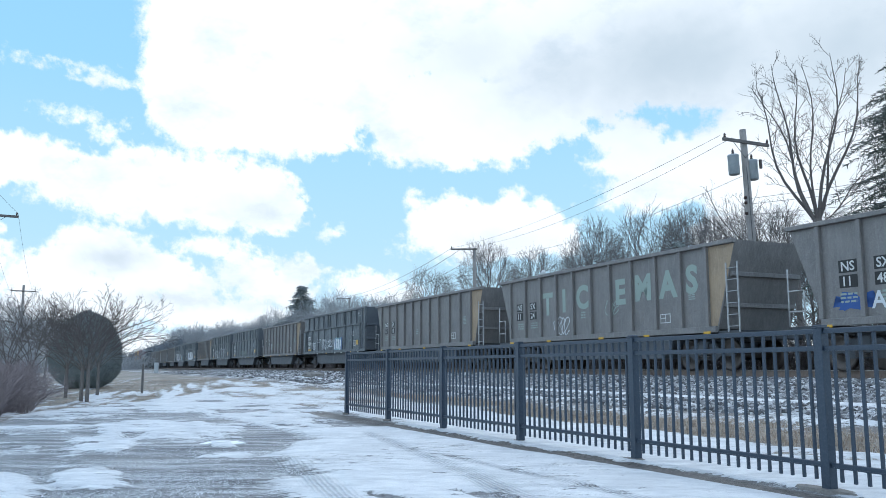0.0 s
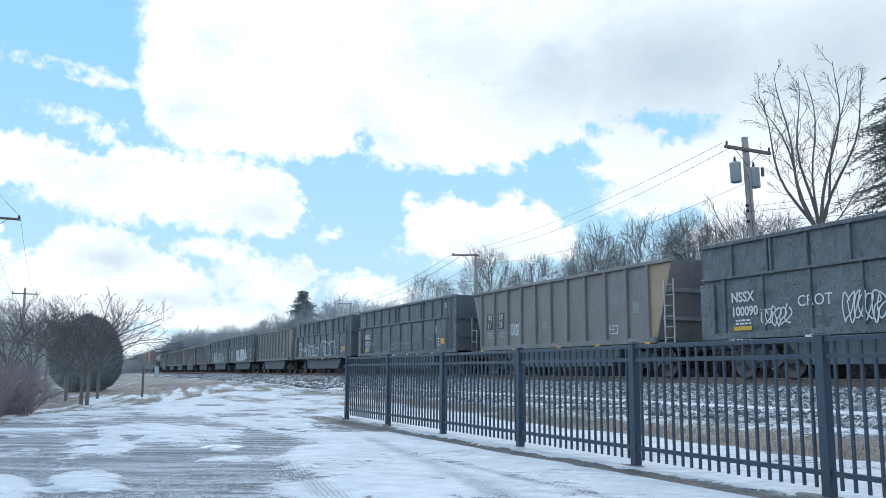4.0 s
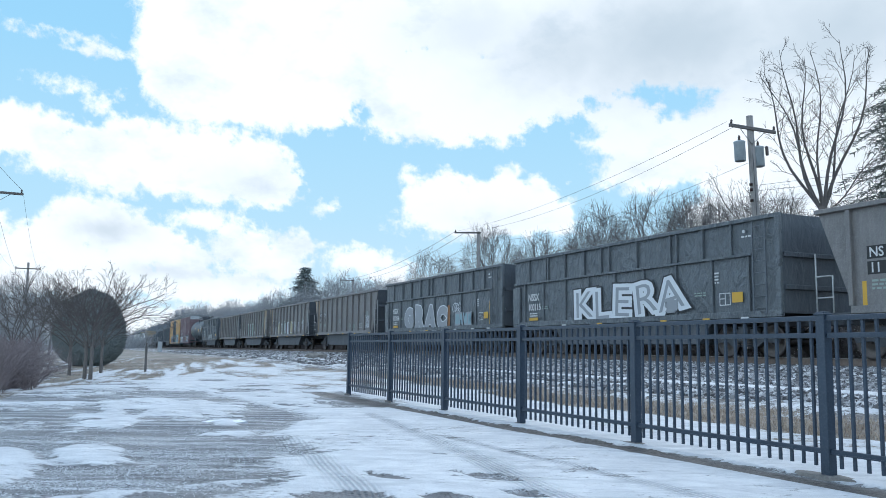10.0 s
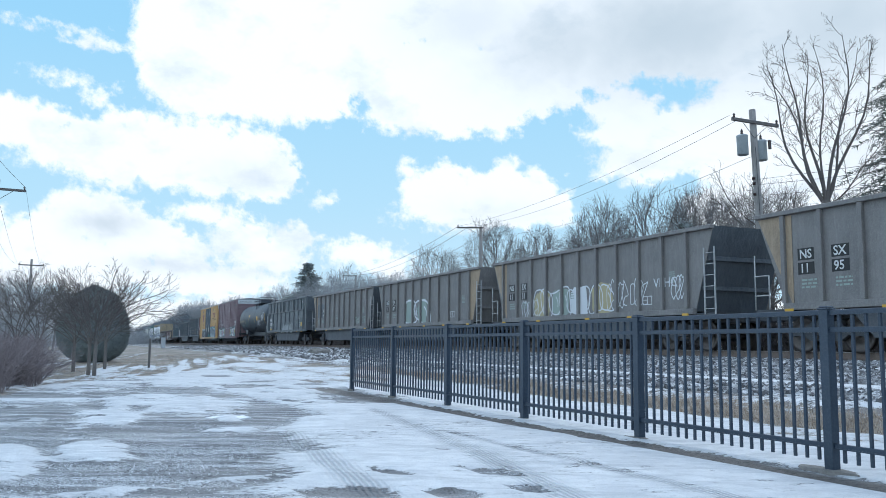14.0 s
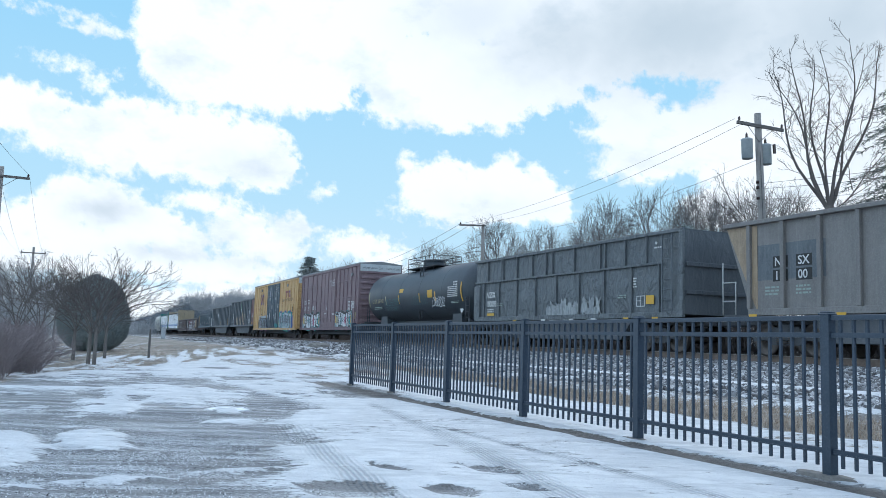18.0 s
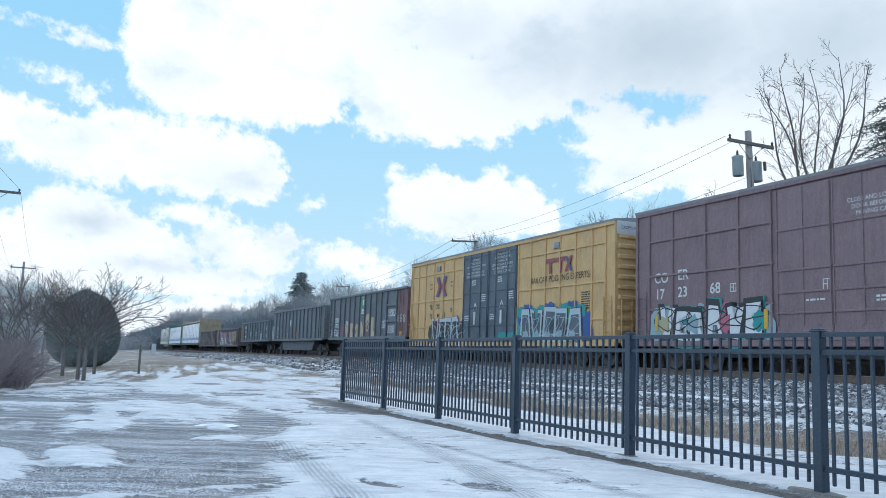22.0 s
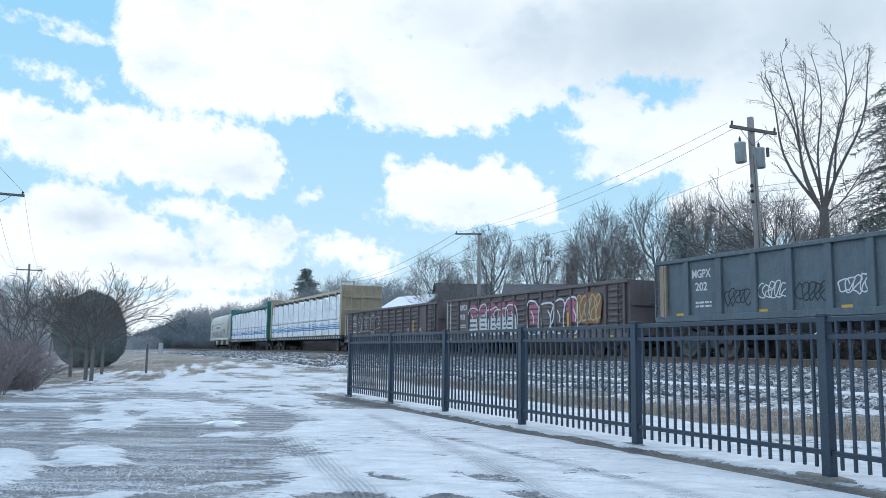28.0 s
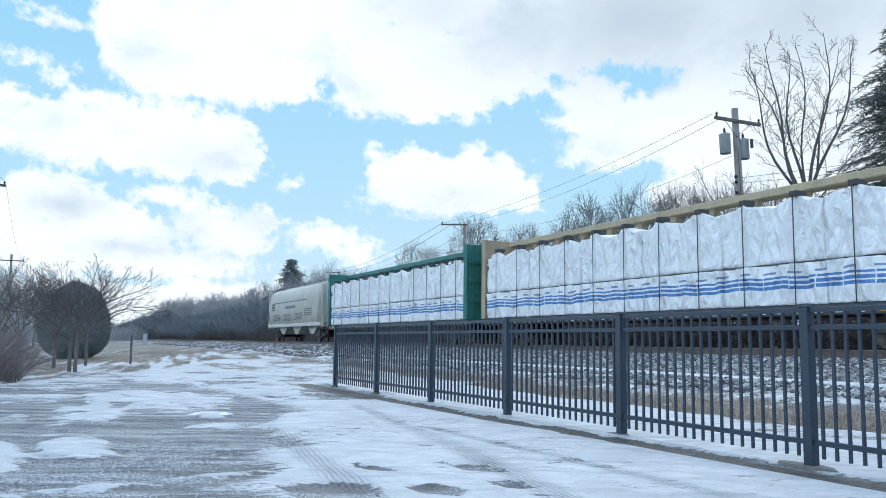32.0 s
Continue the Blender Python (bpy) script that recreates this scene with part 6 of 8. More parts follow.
    for s in (-1, 1):
        part("emblem_bar", bm_prism([(6.5 - s * 0.28, 3.45), (6.5 - s * 0.1, 3.45), (6.5 + s * 0.28, 4.05), (6.5 + s * 0.1, 4.05)], y - 0.052 - 0.004 * s, y - 0.045 - 0.004 * s), M_REDP if s > 0 else M_BLUEP, c)
        for m, k, lift in ((M_BLUEP, 1.0, 0.0), (M_REDP, 0.62, 0.008)):
            part("cross_bar", bm_prism([(-5.4 + s * u, 3.6 + v) for u, v in ((0.66, 0.5), (0.66 - 0.36 * k, 0.5 * k + 0.02), (0.03, 0.0), (0.66 - 0.36 * k, -0.5 * k - 0.02), (0.66, -0.5), (0.30 + 0.1 * (1 - k), 0.0))], y - 0.055 - lift, y - 0.047 - lift), m, c)
    for w, x, z in (("next", -6.95, 3.72), ("load", -6.95, 3.5), ("any", -4.35, 3.72), ("road", -4.35, 3.5)):
        letter(w, x, z, 0.2, M_BLACKP, c, y - 0.005)
    for w, x, z in (("TB", -6.98, 2.44), ("OX", -6.16, 2.46), ("6", -7.55, 1.95), ("75", -6.92, 1.97), ("44", -5.98, 2.0), ("8", -5.1, 2.0)):
        letter(w, x, z, 0.36, M_BLACKP, c, y - 0.005, 0.004)
    frame_box(-4.0 - 0.35, -3.7 - 0.35, 2.25, 2.45, M_BLACKP, c, y - 0.004)
    bars(7.35, 2.55, 8, 0.55, 0.045, M_BLACKP, c, y - 0.004)
    # the big sprayed piece in teal, green and blue, and the smaller silver one
    yy = y - 0.046
    blob("graffiti_ground", 5.1, 1.25, 2.6, 0.78, M_TAGT, c, yy, 301.0, 0.2)
    blob("graffiti_ground", 7.1, 1.2, 0.95, 0.72, M_TAGU, c, yy - 0.003, 302.0, 0.3)
    blob("graffiti_ground", 6.7, 1.65, 0.5, 0.42, M_TAGG, c, yy - 0.005, 303.0, 0.35)
    blob("graffiti_ground", 3.2, 1.75, 0.6, 0.3, M_TAGU, c, yy - 0.003, 304.0, 0.4)
    blob("graffiti_ground", 1.7, 0.98, 0.75, 0.2, M_TAGT, c, -1.548, 305.0, 0.45)
    for k in range(9):
        blob("graffiti_ground", 2.9 + k * 0.56, 1.98 + 0.1 * math.sin(k * 2.1), 0.34, 0.24, (M_TAGT, M_TAGU, M_TAGT)[k % 3], c, yy - 0.0035, 310.0 + k, 0.3)
    piece(2.9, 0.68, 4.4, 1.28, 5, M_DOOR, M_TAGPALE, M_TAGB, c, yy - 0.012, 4)
    scribble(3.0, 0.75, 4.2, 1.1, M_TAGPALE, c, yy - 0.030, 345, 9, 0.012)
    for i in range(5):
        blob("graffiti_patch", 3.3 + i * 0.88, 0.95, 0.2, 0.22, M_TAGC, c, yy - 0.026, 330.0 + i, 0.5)
    blob("graffiti_ground", -5.0, 1.25, 1.75, 0.6, M_TAGB, c, yy, 306.0, 0.35)
    piece(-6.35, 0.70, 3.7, 1.2, 5, M_TAGB, M_TAGPALE, M_PURPLE, c, yy - 0.008, 7)
    scribble(-6.3, 0.8, 3.6, 0.9, M_TAGPALE, c, yy - 0.022, 340, 7, 0.016)
    for i in range(16):
        patch("sill_reflector", -9.1 + i * 1.16, -8.85 + i * 1.16, 0.57, 0.68, M_WHITE if i % 3 else M_TAGY, c, -1.556)
    letter("EXCESS HEIGHT CAR", 0, 0, 0.15, M_BLACKP, c, name="end_lettering").matrix_basis = Matrix.Translation((L / 2 + 0.066, -1.3, 4.75)) @ Matrix.Rotation(radians(90), 4, "Z")
    letter("TBOX 675448", 0, 0, 0.16, M_BLACKP, c, name="end_lettering").matrix_basis = Matrix.Translation((L / 2 + 0.066, 0.38, 4.72)) @ Matrix.Rotation(radians(90), 4, "Z")
    for x in (5.45, -6.0):
        part("vent_box", bm_box(x, x + 0.4, -1.57, -1.48, 4.42, 4.66, 0.01), M_GALV, c)


def wrapped_bundle(car, xa, xb, za, zb, mat, seed, sag):
    """A lumber pack in plastic: a box with slack, creased faces."""
    bm = bmesh.new()
    nx, nz = 44, 16
    side = []
    for i in range(nx + 1):
        x = xa + (xb - xa) * i / nx
        col = []
        for k in range(nz + 1):
            f = k / nz
            hang = abs(math.sin(math.pi * ((x - xa) / (xb - xa) * 2 - 0.5)))        # slack between the straps
            peak = sag * (0.62 * hang + 0.55 * abs(noise.noise(Vector((x * 1.9, seed, 0.3))))) * max(0.0, (f - 0.8) / 0.2)
            z = za + (zb - za) * f - peak
            w = noise.fractal(Vector((x * 1.3, z * 1.6 + seed, seed * 0.7)), 0.9, 2.1, 4)
            ridge = min(abs(noise.noise(Vector((x * 2.3 + z * 1.1, seed * 1.9, 0.0)))), abs(noise.noise(Vector((x * 3.6 - z * 1.9, seed * 0.9, 5.0)))))
            pleat = min(abs(noise.noise(Vector((x * 1.7 + 0.25 * z, seed * 3.1, 2.0)))), 0.35)
            col.append(bm.verts.new((x, -1.40 + 0.26 * pleat * (0.35 + 0.65 * f) - 0.04 * w - 0.12 * max(0, 1 - ridge * 3.6) * (0.4 + 0.6 * f), z)))
        side.append(col)
    for i in range(nx):
        for k in range(nz):
            bm.faces.new((side[i][k], side[i + 1][k], side[i + 1][k + 1], side[i][k + 1])).smooth = True
    back = {}
    for i in (0, nx):
        for k in (0, nz):
            back[i, k] = bm.verts.new((side[i][k].co.x, -0.12, side[i][k].co.z))
    bm.faces.new([side[i][nz] for i in range(nx + 1)] + [back[nx, nz], back[0, nz]])
    bm.faces.new([side[i][0] for i in range(nx, -1, -1)] + [back[0, 0], back[nx, 0]])
    bm.faces.new([side[0][k] for k in range(nz + 1)] + [back[0, nz], back[0, 0]])
    bm.faces.new([side[nx][k] for k in range(nz, -1, -1)] + [back[nx, 0], back[nx, nz]])
    bm.faces.new((back[0, 0], back[0, nz], back[nx, nz], back[nx, 0]))
    bmesh.ops.recalc_face_normals(bm, faces=bm.faces[:])
    return part("board_pack", bm, mat, car, "white plastic-wrapped building board")


def centrebeam(label, x0, L, mat, packs):
    car = start_car("centrebeam_flat_car", label, x0)
    h = L / 2
    running_gear(car, h, 1.9)
    part("deck", bm_box(-h, h, -1.45, 1.45, 0.90, 1.0, 0.01), M_DARKSTEEL, car)
    for s in (-1, 1):
        part("deck_sill", bm_box(-h, h, s * 1.42 - 0.06, s * 1.42 + 0.06, 0.72, 0.98, 0.015), mat if s > 0 else M_DARKSTEEL, car)
        part("bulkhead", bm_box(s * (h - 0.2) - 0.16, s * (h - 0.2) + 0.16, -1.5, 1.5, 1.0, 4.55, 0.02), M_CBEND if mat is M_CBYEL else mat, car)
        for z in (1.9, 2.8, 3.7):
            part("bulkhead_rib", bm_box(s * h - 0.04, s * h + 0.06, -1.45, 1.45, z - 0.08, z + 0.08, 0.02), M_CBEND if mat is M_CBYEL else mat, car)
        part("bulkhead_post", bm_box(s * h - 0.04, s * h + 0.09, -0.1, 0.1, 1.05, 4.5, 0.02), M_CBEND if mat is M_CBYEL else mat, car)
        part("bulkhead_flange", bm_box(s * (h - 0.2) - 0.18, s * (h - 0.2) + 0.18, -1.53, -1.5, 1.0, 4.57, 0.008), mat, car)
        ladder(car, s * (h + 0.1), -1.25, 0.8, 4.4, 0.42, mat, 9, "y")
    part("top_chord", bm_box(-h + 0.3, h - 0.3, -0.32, 0.32, 4.28, 4.50, 0.02), mat, car)
    part("web_panel", bm_box(-h + 0.4, h - 0.4, -0.05, 0.05, 1.0, 3.55), mat, car)
    for i in range(packs * 2 + 1):
        x = -h + 0.5 + (L - 1.0) * i / (packs * 2)
        b = shared("web_post", lambda: bm_prism([(-0.10, 1.0), (0.10, 1.0), (0.10, 4.0), (0.2, 4.28), (-0.2, 4.28), (-0.10, 4.0)], -0.11, 0.11), mat, car, ("web_post", mat.name))
        b.location = (x, 0, 0)
    w0, w1 = -h + 0.42, h - 0.42
    step = (w1 - w0) / packs
    for i in range(packs):
        a, b = w0 + step * i, w0 + step * (i + 1) - 0.03
        wrapped_bundle(car, a, b, 1.02, 2.13, M_WRAP_P, i * 1.7 + L, 0.02)
        wrapped_bundle(car, a, b, 2.16, 3.98, M_WRAP, i * 2.3 + 5 + L, 0.34)
        for k in (0.25, 0.75):
            x = a + (b - a) * k
            part("strap", bm_box(x - 0.014, x + 0.014, -1.50, -1.485, 1.0, 3.98), M_STRAP, car)
            part("corner_guard", bm_box(x - 0.13, x + 0.13, -1.49, -1.1, 3.9, 4.06, 0.02), M_TAPE, car)
    for i in range(int(L / 0.62)):
        x = -h + 0.4 + 0.62 * i
        patch("sill_reflector", x, x + 0.22, 0.78, 0.92, M_WHITE if i % 4 else M_ORANGE, car, -1.485)
    return car


def hopper(x0, L):
    car = start_car("covered_hopper_car", "pale grey covered hopper at the train's tail", x0)
    h = L / 2
    running_gear(car, h, 1.8)
    prof = [(-1.52, 1.25), (-1.58, 1.9), (-1.60, 2.6), (-1.56, 3.3), (-1.40, 3.85), (-1.05, 4.18), (0, 4.30)]
    prof = prof + [(-a, b) for a, b in prof[-2::-1]]
    bm = bmesh.new()
    a = [bm.verts.new((-h + 0.55 + 0.9 * max(0, (2.4 - z) / 1.2), y, z)) for y, z in prof]
    b = [bm.verts.new((h - 0.55 - 0.9 * max(0, (2.4 - z) / 1.2), y, z)) for y, z in prof]
    for i in range(len(prof) - 1):
        bm.faces.new((a[i], b[i], b[i + 1], a[i + 1])).smooth = True
    bm.faces.new(a), bm.faces.new(b[::-1])
    bm.faces.new((a[-1], b[-1], b[0], a[0]))
    bmesh.ops.recalc_face_normals(bm, faces=bm.faces[:])
    part("body", bm, M_HOPPER, car)
    part("side_sill", bm_box(-h + 0.2, h - 0.2, -1.58, -1.46, 1.02, 1.28, 0.02), M_HOPPER, car)
    part("side_sill", bm_box(-h + 0.2, h - 0.2, 1.46, 1.58, 1.02, 1.28, 0.02), M_HOPPER, car)
    for k in (-4.4, 0, 4.4):
        part("discharge_bay", bm_prism([(k - 1.7, 1.25), (k + 1.7, 1.25), (k + 0.4, 0.45), (k - 0.4, 0.45)], -1.1, 1.1), M_HOPPER, car)
    for s in (-1, 1):
        part("end_frame", bm_prism([(s * (h - 0.05), 1.0), (s * (h - 0.15), 1.0), (s * (h - 0.6), 4.2), (s * (h - 0.5), 4.2)], -1.45, -1.35), M_HOPPER, car)
        part("end_frame", bm_prism([(s * (h - 0.05), 1.0), (s * (h - 0.15), 1.0), (s * (h - 0.6), 4.2), (s * (h - 0.5), 4.2)], 1.35, 1.45), M_HOPPER, car)
        part("end_platform", bm_box(s * (h - 0.6) - 0.6, s * (h - 0.6) + 0.6, -1.45, 1.45, 1.0, 1.07), M_HOPPER, car)
        ladder(car, s * (h - 0.1), -1.5, 0.8, 4.2, 0.4, M_HOPPER, 9, "y")
    part("roof_hatch", bm_box(-h + 1.4, h - 1.4, -0.35, 0.35, 4.28, 4.40, 0.02), M_HOPPER, car)
    bm = bmesh.new()
    for y in (-0.9, 0.9):
        bm_cyl((-h + 0.6, y, 4.45), (h - 0.6, y, 4.45), 0.02, n=6, bm=bm)
        for i in range(8):
            x = -h + 0.6 + (L - 1.2) * i / 7
            bm_cyl((x, y, 4.2), (x, y, 4.45), 0.02, n=6, bm=bm)
    part("roof_railing", bm, M_GALV, car)
    patch("painted_band", -5.5, 4.5, 3.02, 3.10, M_GALV, car, -1.592)
    patch("lettering_block", -2.0, 1.2, 2.5, 2.72, M_GALV, car, -1.606)
    bars(-6.6, 2.9, 3, 1.0, 0.12, M_BLACKP, car, -1.604)
    bars(3.8, 2.3, 4, 2.0, 0.08, M_GALV, car, -1.610)
    for i in range(3):
        scribble(-6.0 + i * 3.4, 1.5, 2.4, 0.6, M_GALV, car, -1.60, 320 + i, 6, 0.03)


M_WRAP, M_WRAP_P = wrap_material(False), wrap_material(True)
build_boxcars()
centrebeam("yellow centrebeam flat car loaded with white-wrapped board", -392.7, 22.8, M_CBYEL, 6)
centrebeam("teal centrebeam flat car loaded with white-wrapped board", -416.45, 21.8, M_CBTEAL, 6)
hopper(-437.0, 16.4)

# ---- trees and shrubs ----
def bark(name, a, b):
    return worn(name, a, b, tuple(v * 1.5 for v in a), 0.9, 0, 3.0, 20.0, 0.4)


M_BARK = bark("grey_brown_bark", (0.15, 0.135, 0.125), (0.10, 0.09, 0.083))
M_TWIG = plain("dark_twigs", (0.13, 0.115, 0.108), 0.9)
# farther twigs are lightened; distance haze is put into their colour
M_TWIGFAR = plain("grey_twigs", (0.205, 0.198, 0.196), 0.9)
M_TWIGHAZE = plain("haze_pale_twigs", (0.36, 0.368, 0.376), 0.9)
# far brush: its blue-grey has the haze mixed in
M_THICKET = plain("haze_blue_thicket", (0.19, 0.22, 0.245), 0.9)
M_BRAMBLE = plain("red_brown_bramble", (0.28, 0.235, 0.235), 0.9)


def needle_material():
    n = Nodes("dark_needles", 0.7)
    isl = n.add("ShaderNodeNewGeometry").outputs["Random Per Island"]
    n.colour(n.ramp(isl, (0.0, (0.06, 0.082, 0.078)), (0.6, (0.10, 0.125, 0.115)), (1.0, (0.16, 0.185, 0.165))))
    return n.mat


M_NEEDLE = needle_material()
# much paler than juniper foliage: veiling haze is painted into this grey-green
M_JUNIPER = worn("hazed_juniper", (0.27, 0.305, 0.305), (0.22, 0.255, 0.26), (0.33, 0.365, 0.36), 0.9, 0, 2.0, 40.0, 0.6)


class Limbs:
    """Gathers tapered branch tubes into one mesh."""
    def __init__(self):
        self.v, self.f = [], []

    def tube(self, pts, r0, r1, n):
        prev = None
        k = len(pts) - 1
        for i, p in enumerate(pts):
            d = (pts[min(i + 1, k)] - pts[max(i - 1, 0)]).normalized()
            a = d.orthogonal().normalized()
            b = d.cross(a)
            r = r0 + (r1 - r0) * i / k
            base = len(self.v)
            for j in range(n):
                w = 2 * math.pi * j / n
                self.v.append(p + (a * math.cos(w) + b * math.sin(w)) * r)
            if prev is not None:
                for j in range(n):
                    self.f.append((prev + j, prev + (j + 1) % n, base + (j + 1) % n, base + j))
            prev = base

    def ob(self, name, mat, parent=None):
        me = bpy.data.meshes.new(name)
        me.from_pydata([tuple(p) for p in self.v], [], self.f)
        me.polygons.foreach_set("use_smooth", [True] * len(self.f))
        me.materials.append(mat)
        o = new(name, me)
        if parent is not None:
            o.parent = parent
        return o


def grow(rng, limbs, p, d, length, r, level, plan, up, thin, fork):
    """One branch and what grows from it. plan: per level (children, spread, length ratio, sides, wiggle)."""
    kids, spread_a, ratio, sides, wig = plan[level]
    n = 5 if level < 2 else 3
    pts = [p.copy()]
    dirs = [d.copy()]
    for i in range(n):
        d = (d + Vector((rng.gauss(0, wig), rng.gauss(0, wig), rng.gauss(0, wig) + up))).normalized()
        p = p + d * (length / n)
        pts.append(p.copy())
        dirs.append(d.copy())
    last = level == len(plan) - 1
    limbs[0 if level == 0 else 1].tube(pts, r, r * (0.45 if not last else 0.5), sides)
    if last:
        return
    for k in range(kids):
        f = (k + 0.6 + 0.4 * rng.random()) / kids
        f = 0.28 + 0.72 * f if level else fork + (1 - fork) * f
        i = min(n - 1, int(f * n))
        q = pts[i].lerp(pts[i + 1], f * n - i if f < 1 else 1.0)
        axis = dirs[i].orthogonal().normalized()
        turn = Matrix.Rotation(rng.uniform(0, 2 * math.pi), 3, dirs[i])
        tilt = Matrix.Rotation(radians(spread_a * rng.uniform(0.7, 1.25)), 3, turn @ axis)
        grow(rng, limbs, q, tilt @ dirs[i], length * ratio * rng.uniform(0.75, 1.2) * (1.15 - 0.35 * f), max(r * 0.52 * (1.1 - 0.35 * f), thin), level + 1, plan, up, thin, fork)


def bare_tree(name, label, seed, height, plan, r, up=0.03, lean=(0, 0, 1), group="", stems=1, mats=None, thin=0.008, fork=0.38):
    rng = random.Random(seed)
    tree = tagged(new(name), label, "tree", group)
    trunk, crown = Limbs(), Limbs()
    for s in range(stems):
        d = Vector(lean) + Vector((rng.gauss(0, 0.28), rng.gauss(0, 0.28), 0)) * (stems > 1)
        off = Vector((rng.gauss(0, 0.3), rng.gauss(0, 0.3), -0.15)) if stems > 1 else Vector((0, 0, -0.15))
        grow(rng, (trunk, crown), off, d.normalized(), height, r, 0, plan, up, thin, fork)
    mats = mats or (M_BARK, M_TWIG)
    trunk.ob("trunk", mats[0], tree)
    crown.ob("crown", mats[1], tree)
    return tree


def conifer(name, label, seed, height, width, rows=26, per=9, ragged=0.25, group="", fine=1.0, needles=None):
    """A trunk with whorls of drooping boughs, each hung with needle sprays."""
    rng = random.Random(seed)
    tree = tagged(new(name), label, "tree", group)
    bm = bm_cyl((0, 0, -0.2), (0, 0, height * 0.98), height * 0.018, 0.02, 8)
    part("trunk", bm, M_BARK, tree)
    v, f = [], []
    limbs = Limbs()
    for i in range(rows):
        z = height * (0.06 + 0.93 * i / rows)
        reach = width * (1 - 0.95 * (i / rows) ** 0.9) * (1 + ragged * rng.gauss(0, 0.6))
        for k in range(per):
            a = rng.uniform(0, 2 * math.pi)
            L = max(0.25, reach * rng.uniform(0.4, 1.25))
            z2 = z + rng.uniform(-0.5, 0.5) * height / rows

            def along(t):
                return Vector((math.cos(a) * L * t, math.sin(a) * L * t, z2 - 0.34 * L * t * t + 0.08 * L * t))
            limbs.tube([along(0), along(0.5), along(1)], 0.02, 0.006, 3)
            steps = max(5, int(L / 0.10 / fine))
            for s in range(steps):
                t = 0.12 + 0.88 * (s + rng.random()) / steps
                c = along(t)
                for _ in range(3):
                    d = Vector((math.cos(a) * 0.5 + rng.gauss(0, 0.55), math.sin(a) * 0.5 + rng.gauss(0, 0.55), rng.gauss(-0.22, 0.28))).normalized()
                    w = d.orthogonal().normalized() * rng.uniform(0.012, 0.03) * fine
                    q = c + d * rng.uniform(0.12, 0.32) * fine
                    b = len(v)
                    v.extend((c - w, c + w, q + w * 0.3, q - w * 0.3))
                    f.append((b, b + 1, b + 2, b + 3))
    me = bpy.data.meshes.new("foliage")
    me.from_pydata([tuple(p) for p in v], [], f)
    me.materials.append(needles or M_NEEDLE)
    o = new("foliage", me)
    o.parent = tree
    limbs.ob("bough_wood", M_BARK, tree)
    return tree


def limbed_tree(name, label, seed, base, r, limbs_plan, side, plan, thin, kids=12, reach=(1.3, 2.5), group="", mats=None):
    """A tree whose main limbs leave one fork: tilt at the fork and at the tip (degrees to the side), length, depth tilt."""
    rng = random.Random(seed)
    tree = tagged(new(name), label, "tree", group)
    trunk, crown = Limbs(), Limbs()
    trunk.tube([Vector((0, 0, -0.2)), Vector((0.03, 0, base * 0.5)), Vector((0, 0, base))], r * 1.25, r * 0.9, 10)
    side = Vector(side).normalized()
    back = Vector((0, 0, 1)).cross(side)
    for a0, a1, L, deep, rr in limbs_plan:
        p, pts = Vector((0, 0, base - 0.25)), []
        n = 9
        for i in range(n + 1):
            t = i / n
            a = radians(a0 + (a1 - a0) * min(1, t * 1.3) + 9 * math.sin(t * 8 + a0))
            d = (side * math.sin(a) + back * math.sin(radians(deep)) * (1 - 0.5 * t) + Vector((0, 0, math.cos(a)))).normalized()
            pts.append(p.copy())
            p = p + d * L / n
        crown.tube(pts, r * rr * 0.64, 0.011, 7)
        for k in range(kids):
            f = 0.26 + 0.74 * (k + rng.random() * 0.7) / kids
            i = min(n - 1, int(f * n))
            q = pts[i].lerp(pts[i + 1], f * n - i)
            d = (pts[i + 1] - pts[i]).normalized()
            turn = Matrix.Rotation(rng.uniform(0, 6.28), 3, d)
            tilt = Matrix.Rotation(radians(rng.uniform(24, 46)), 3, turn @ d.orthogonal().normalized())
            grow(rng, (crown, crown), q, tilt @ d, rng.uniform(*reach) * (1.25 - 0.7 * f), max(thin, 0.018 * reach[1] * (1.25 - 0.6 * f) * 0.55), 1, plan, 0.05, thin, 0.4)
    mats = mats or (M_BARK, M_TWIG)
    trunk.ob("trunk", mats[0], tree)
    crown.ob("crown", mats[1], tree)
    return tree


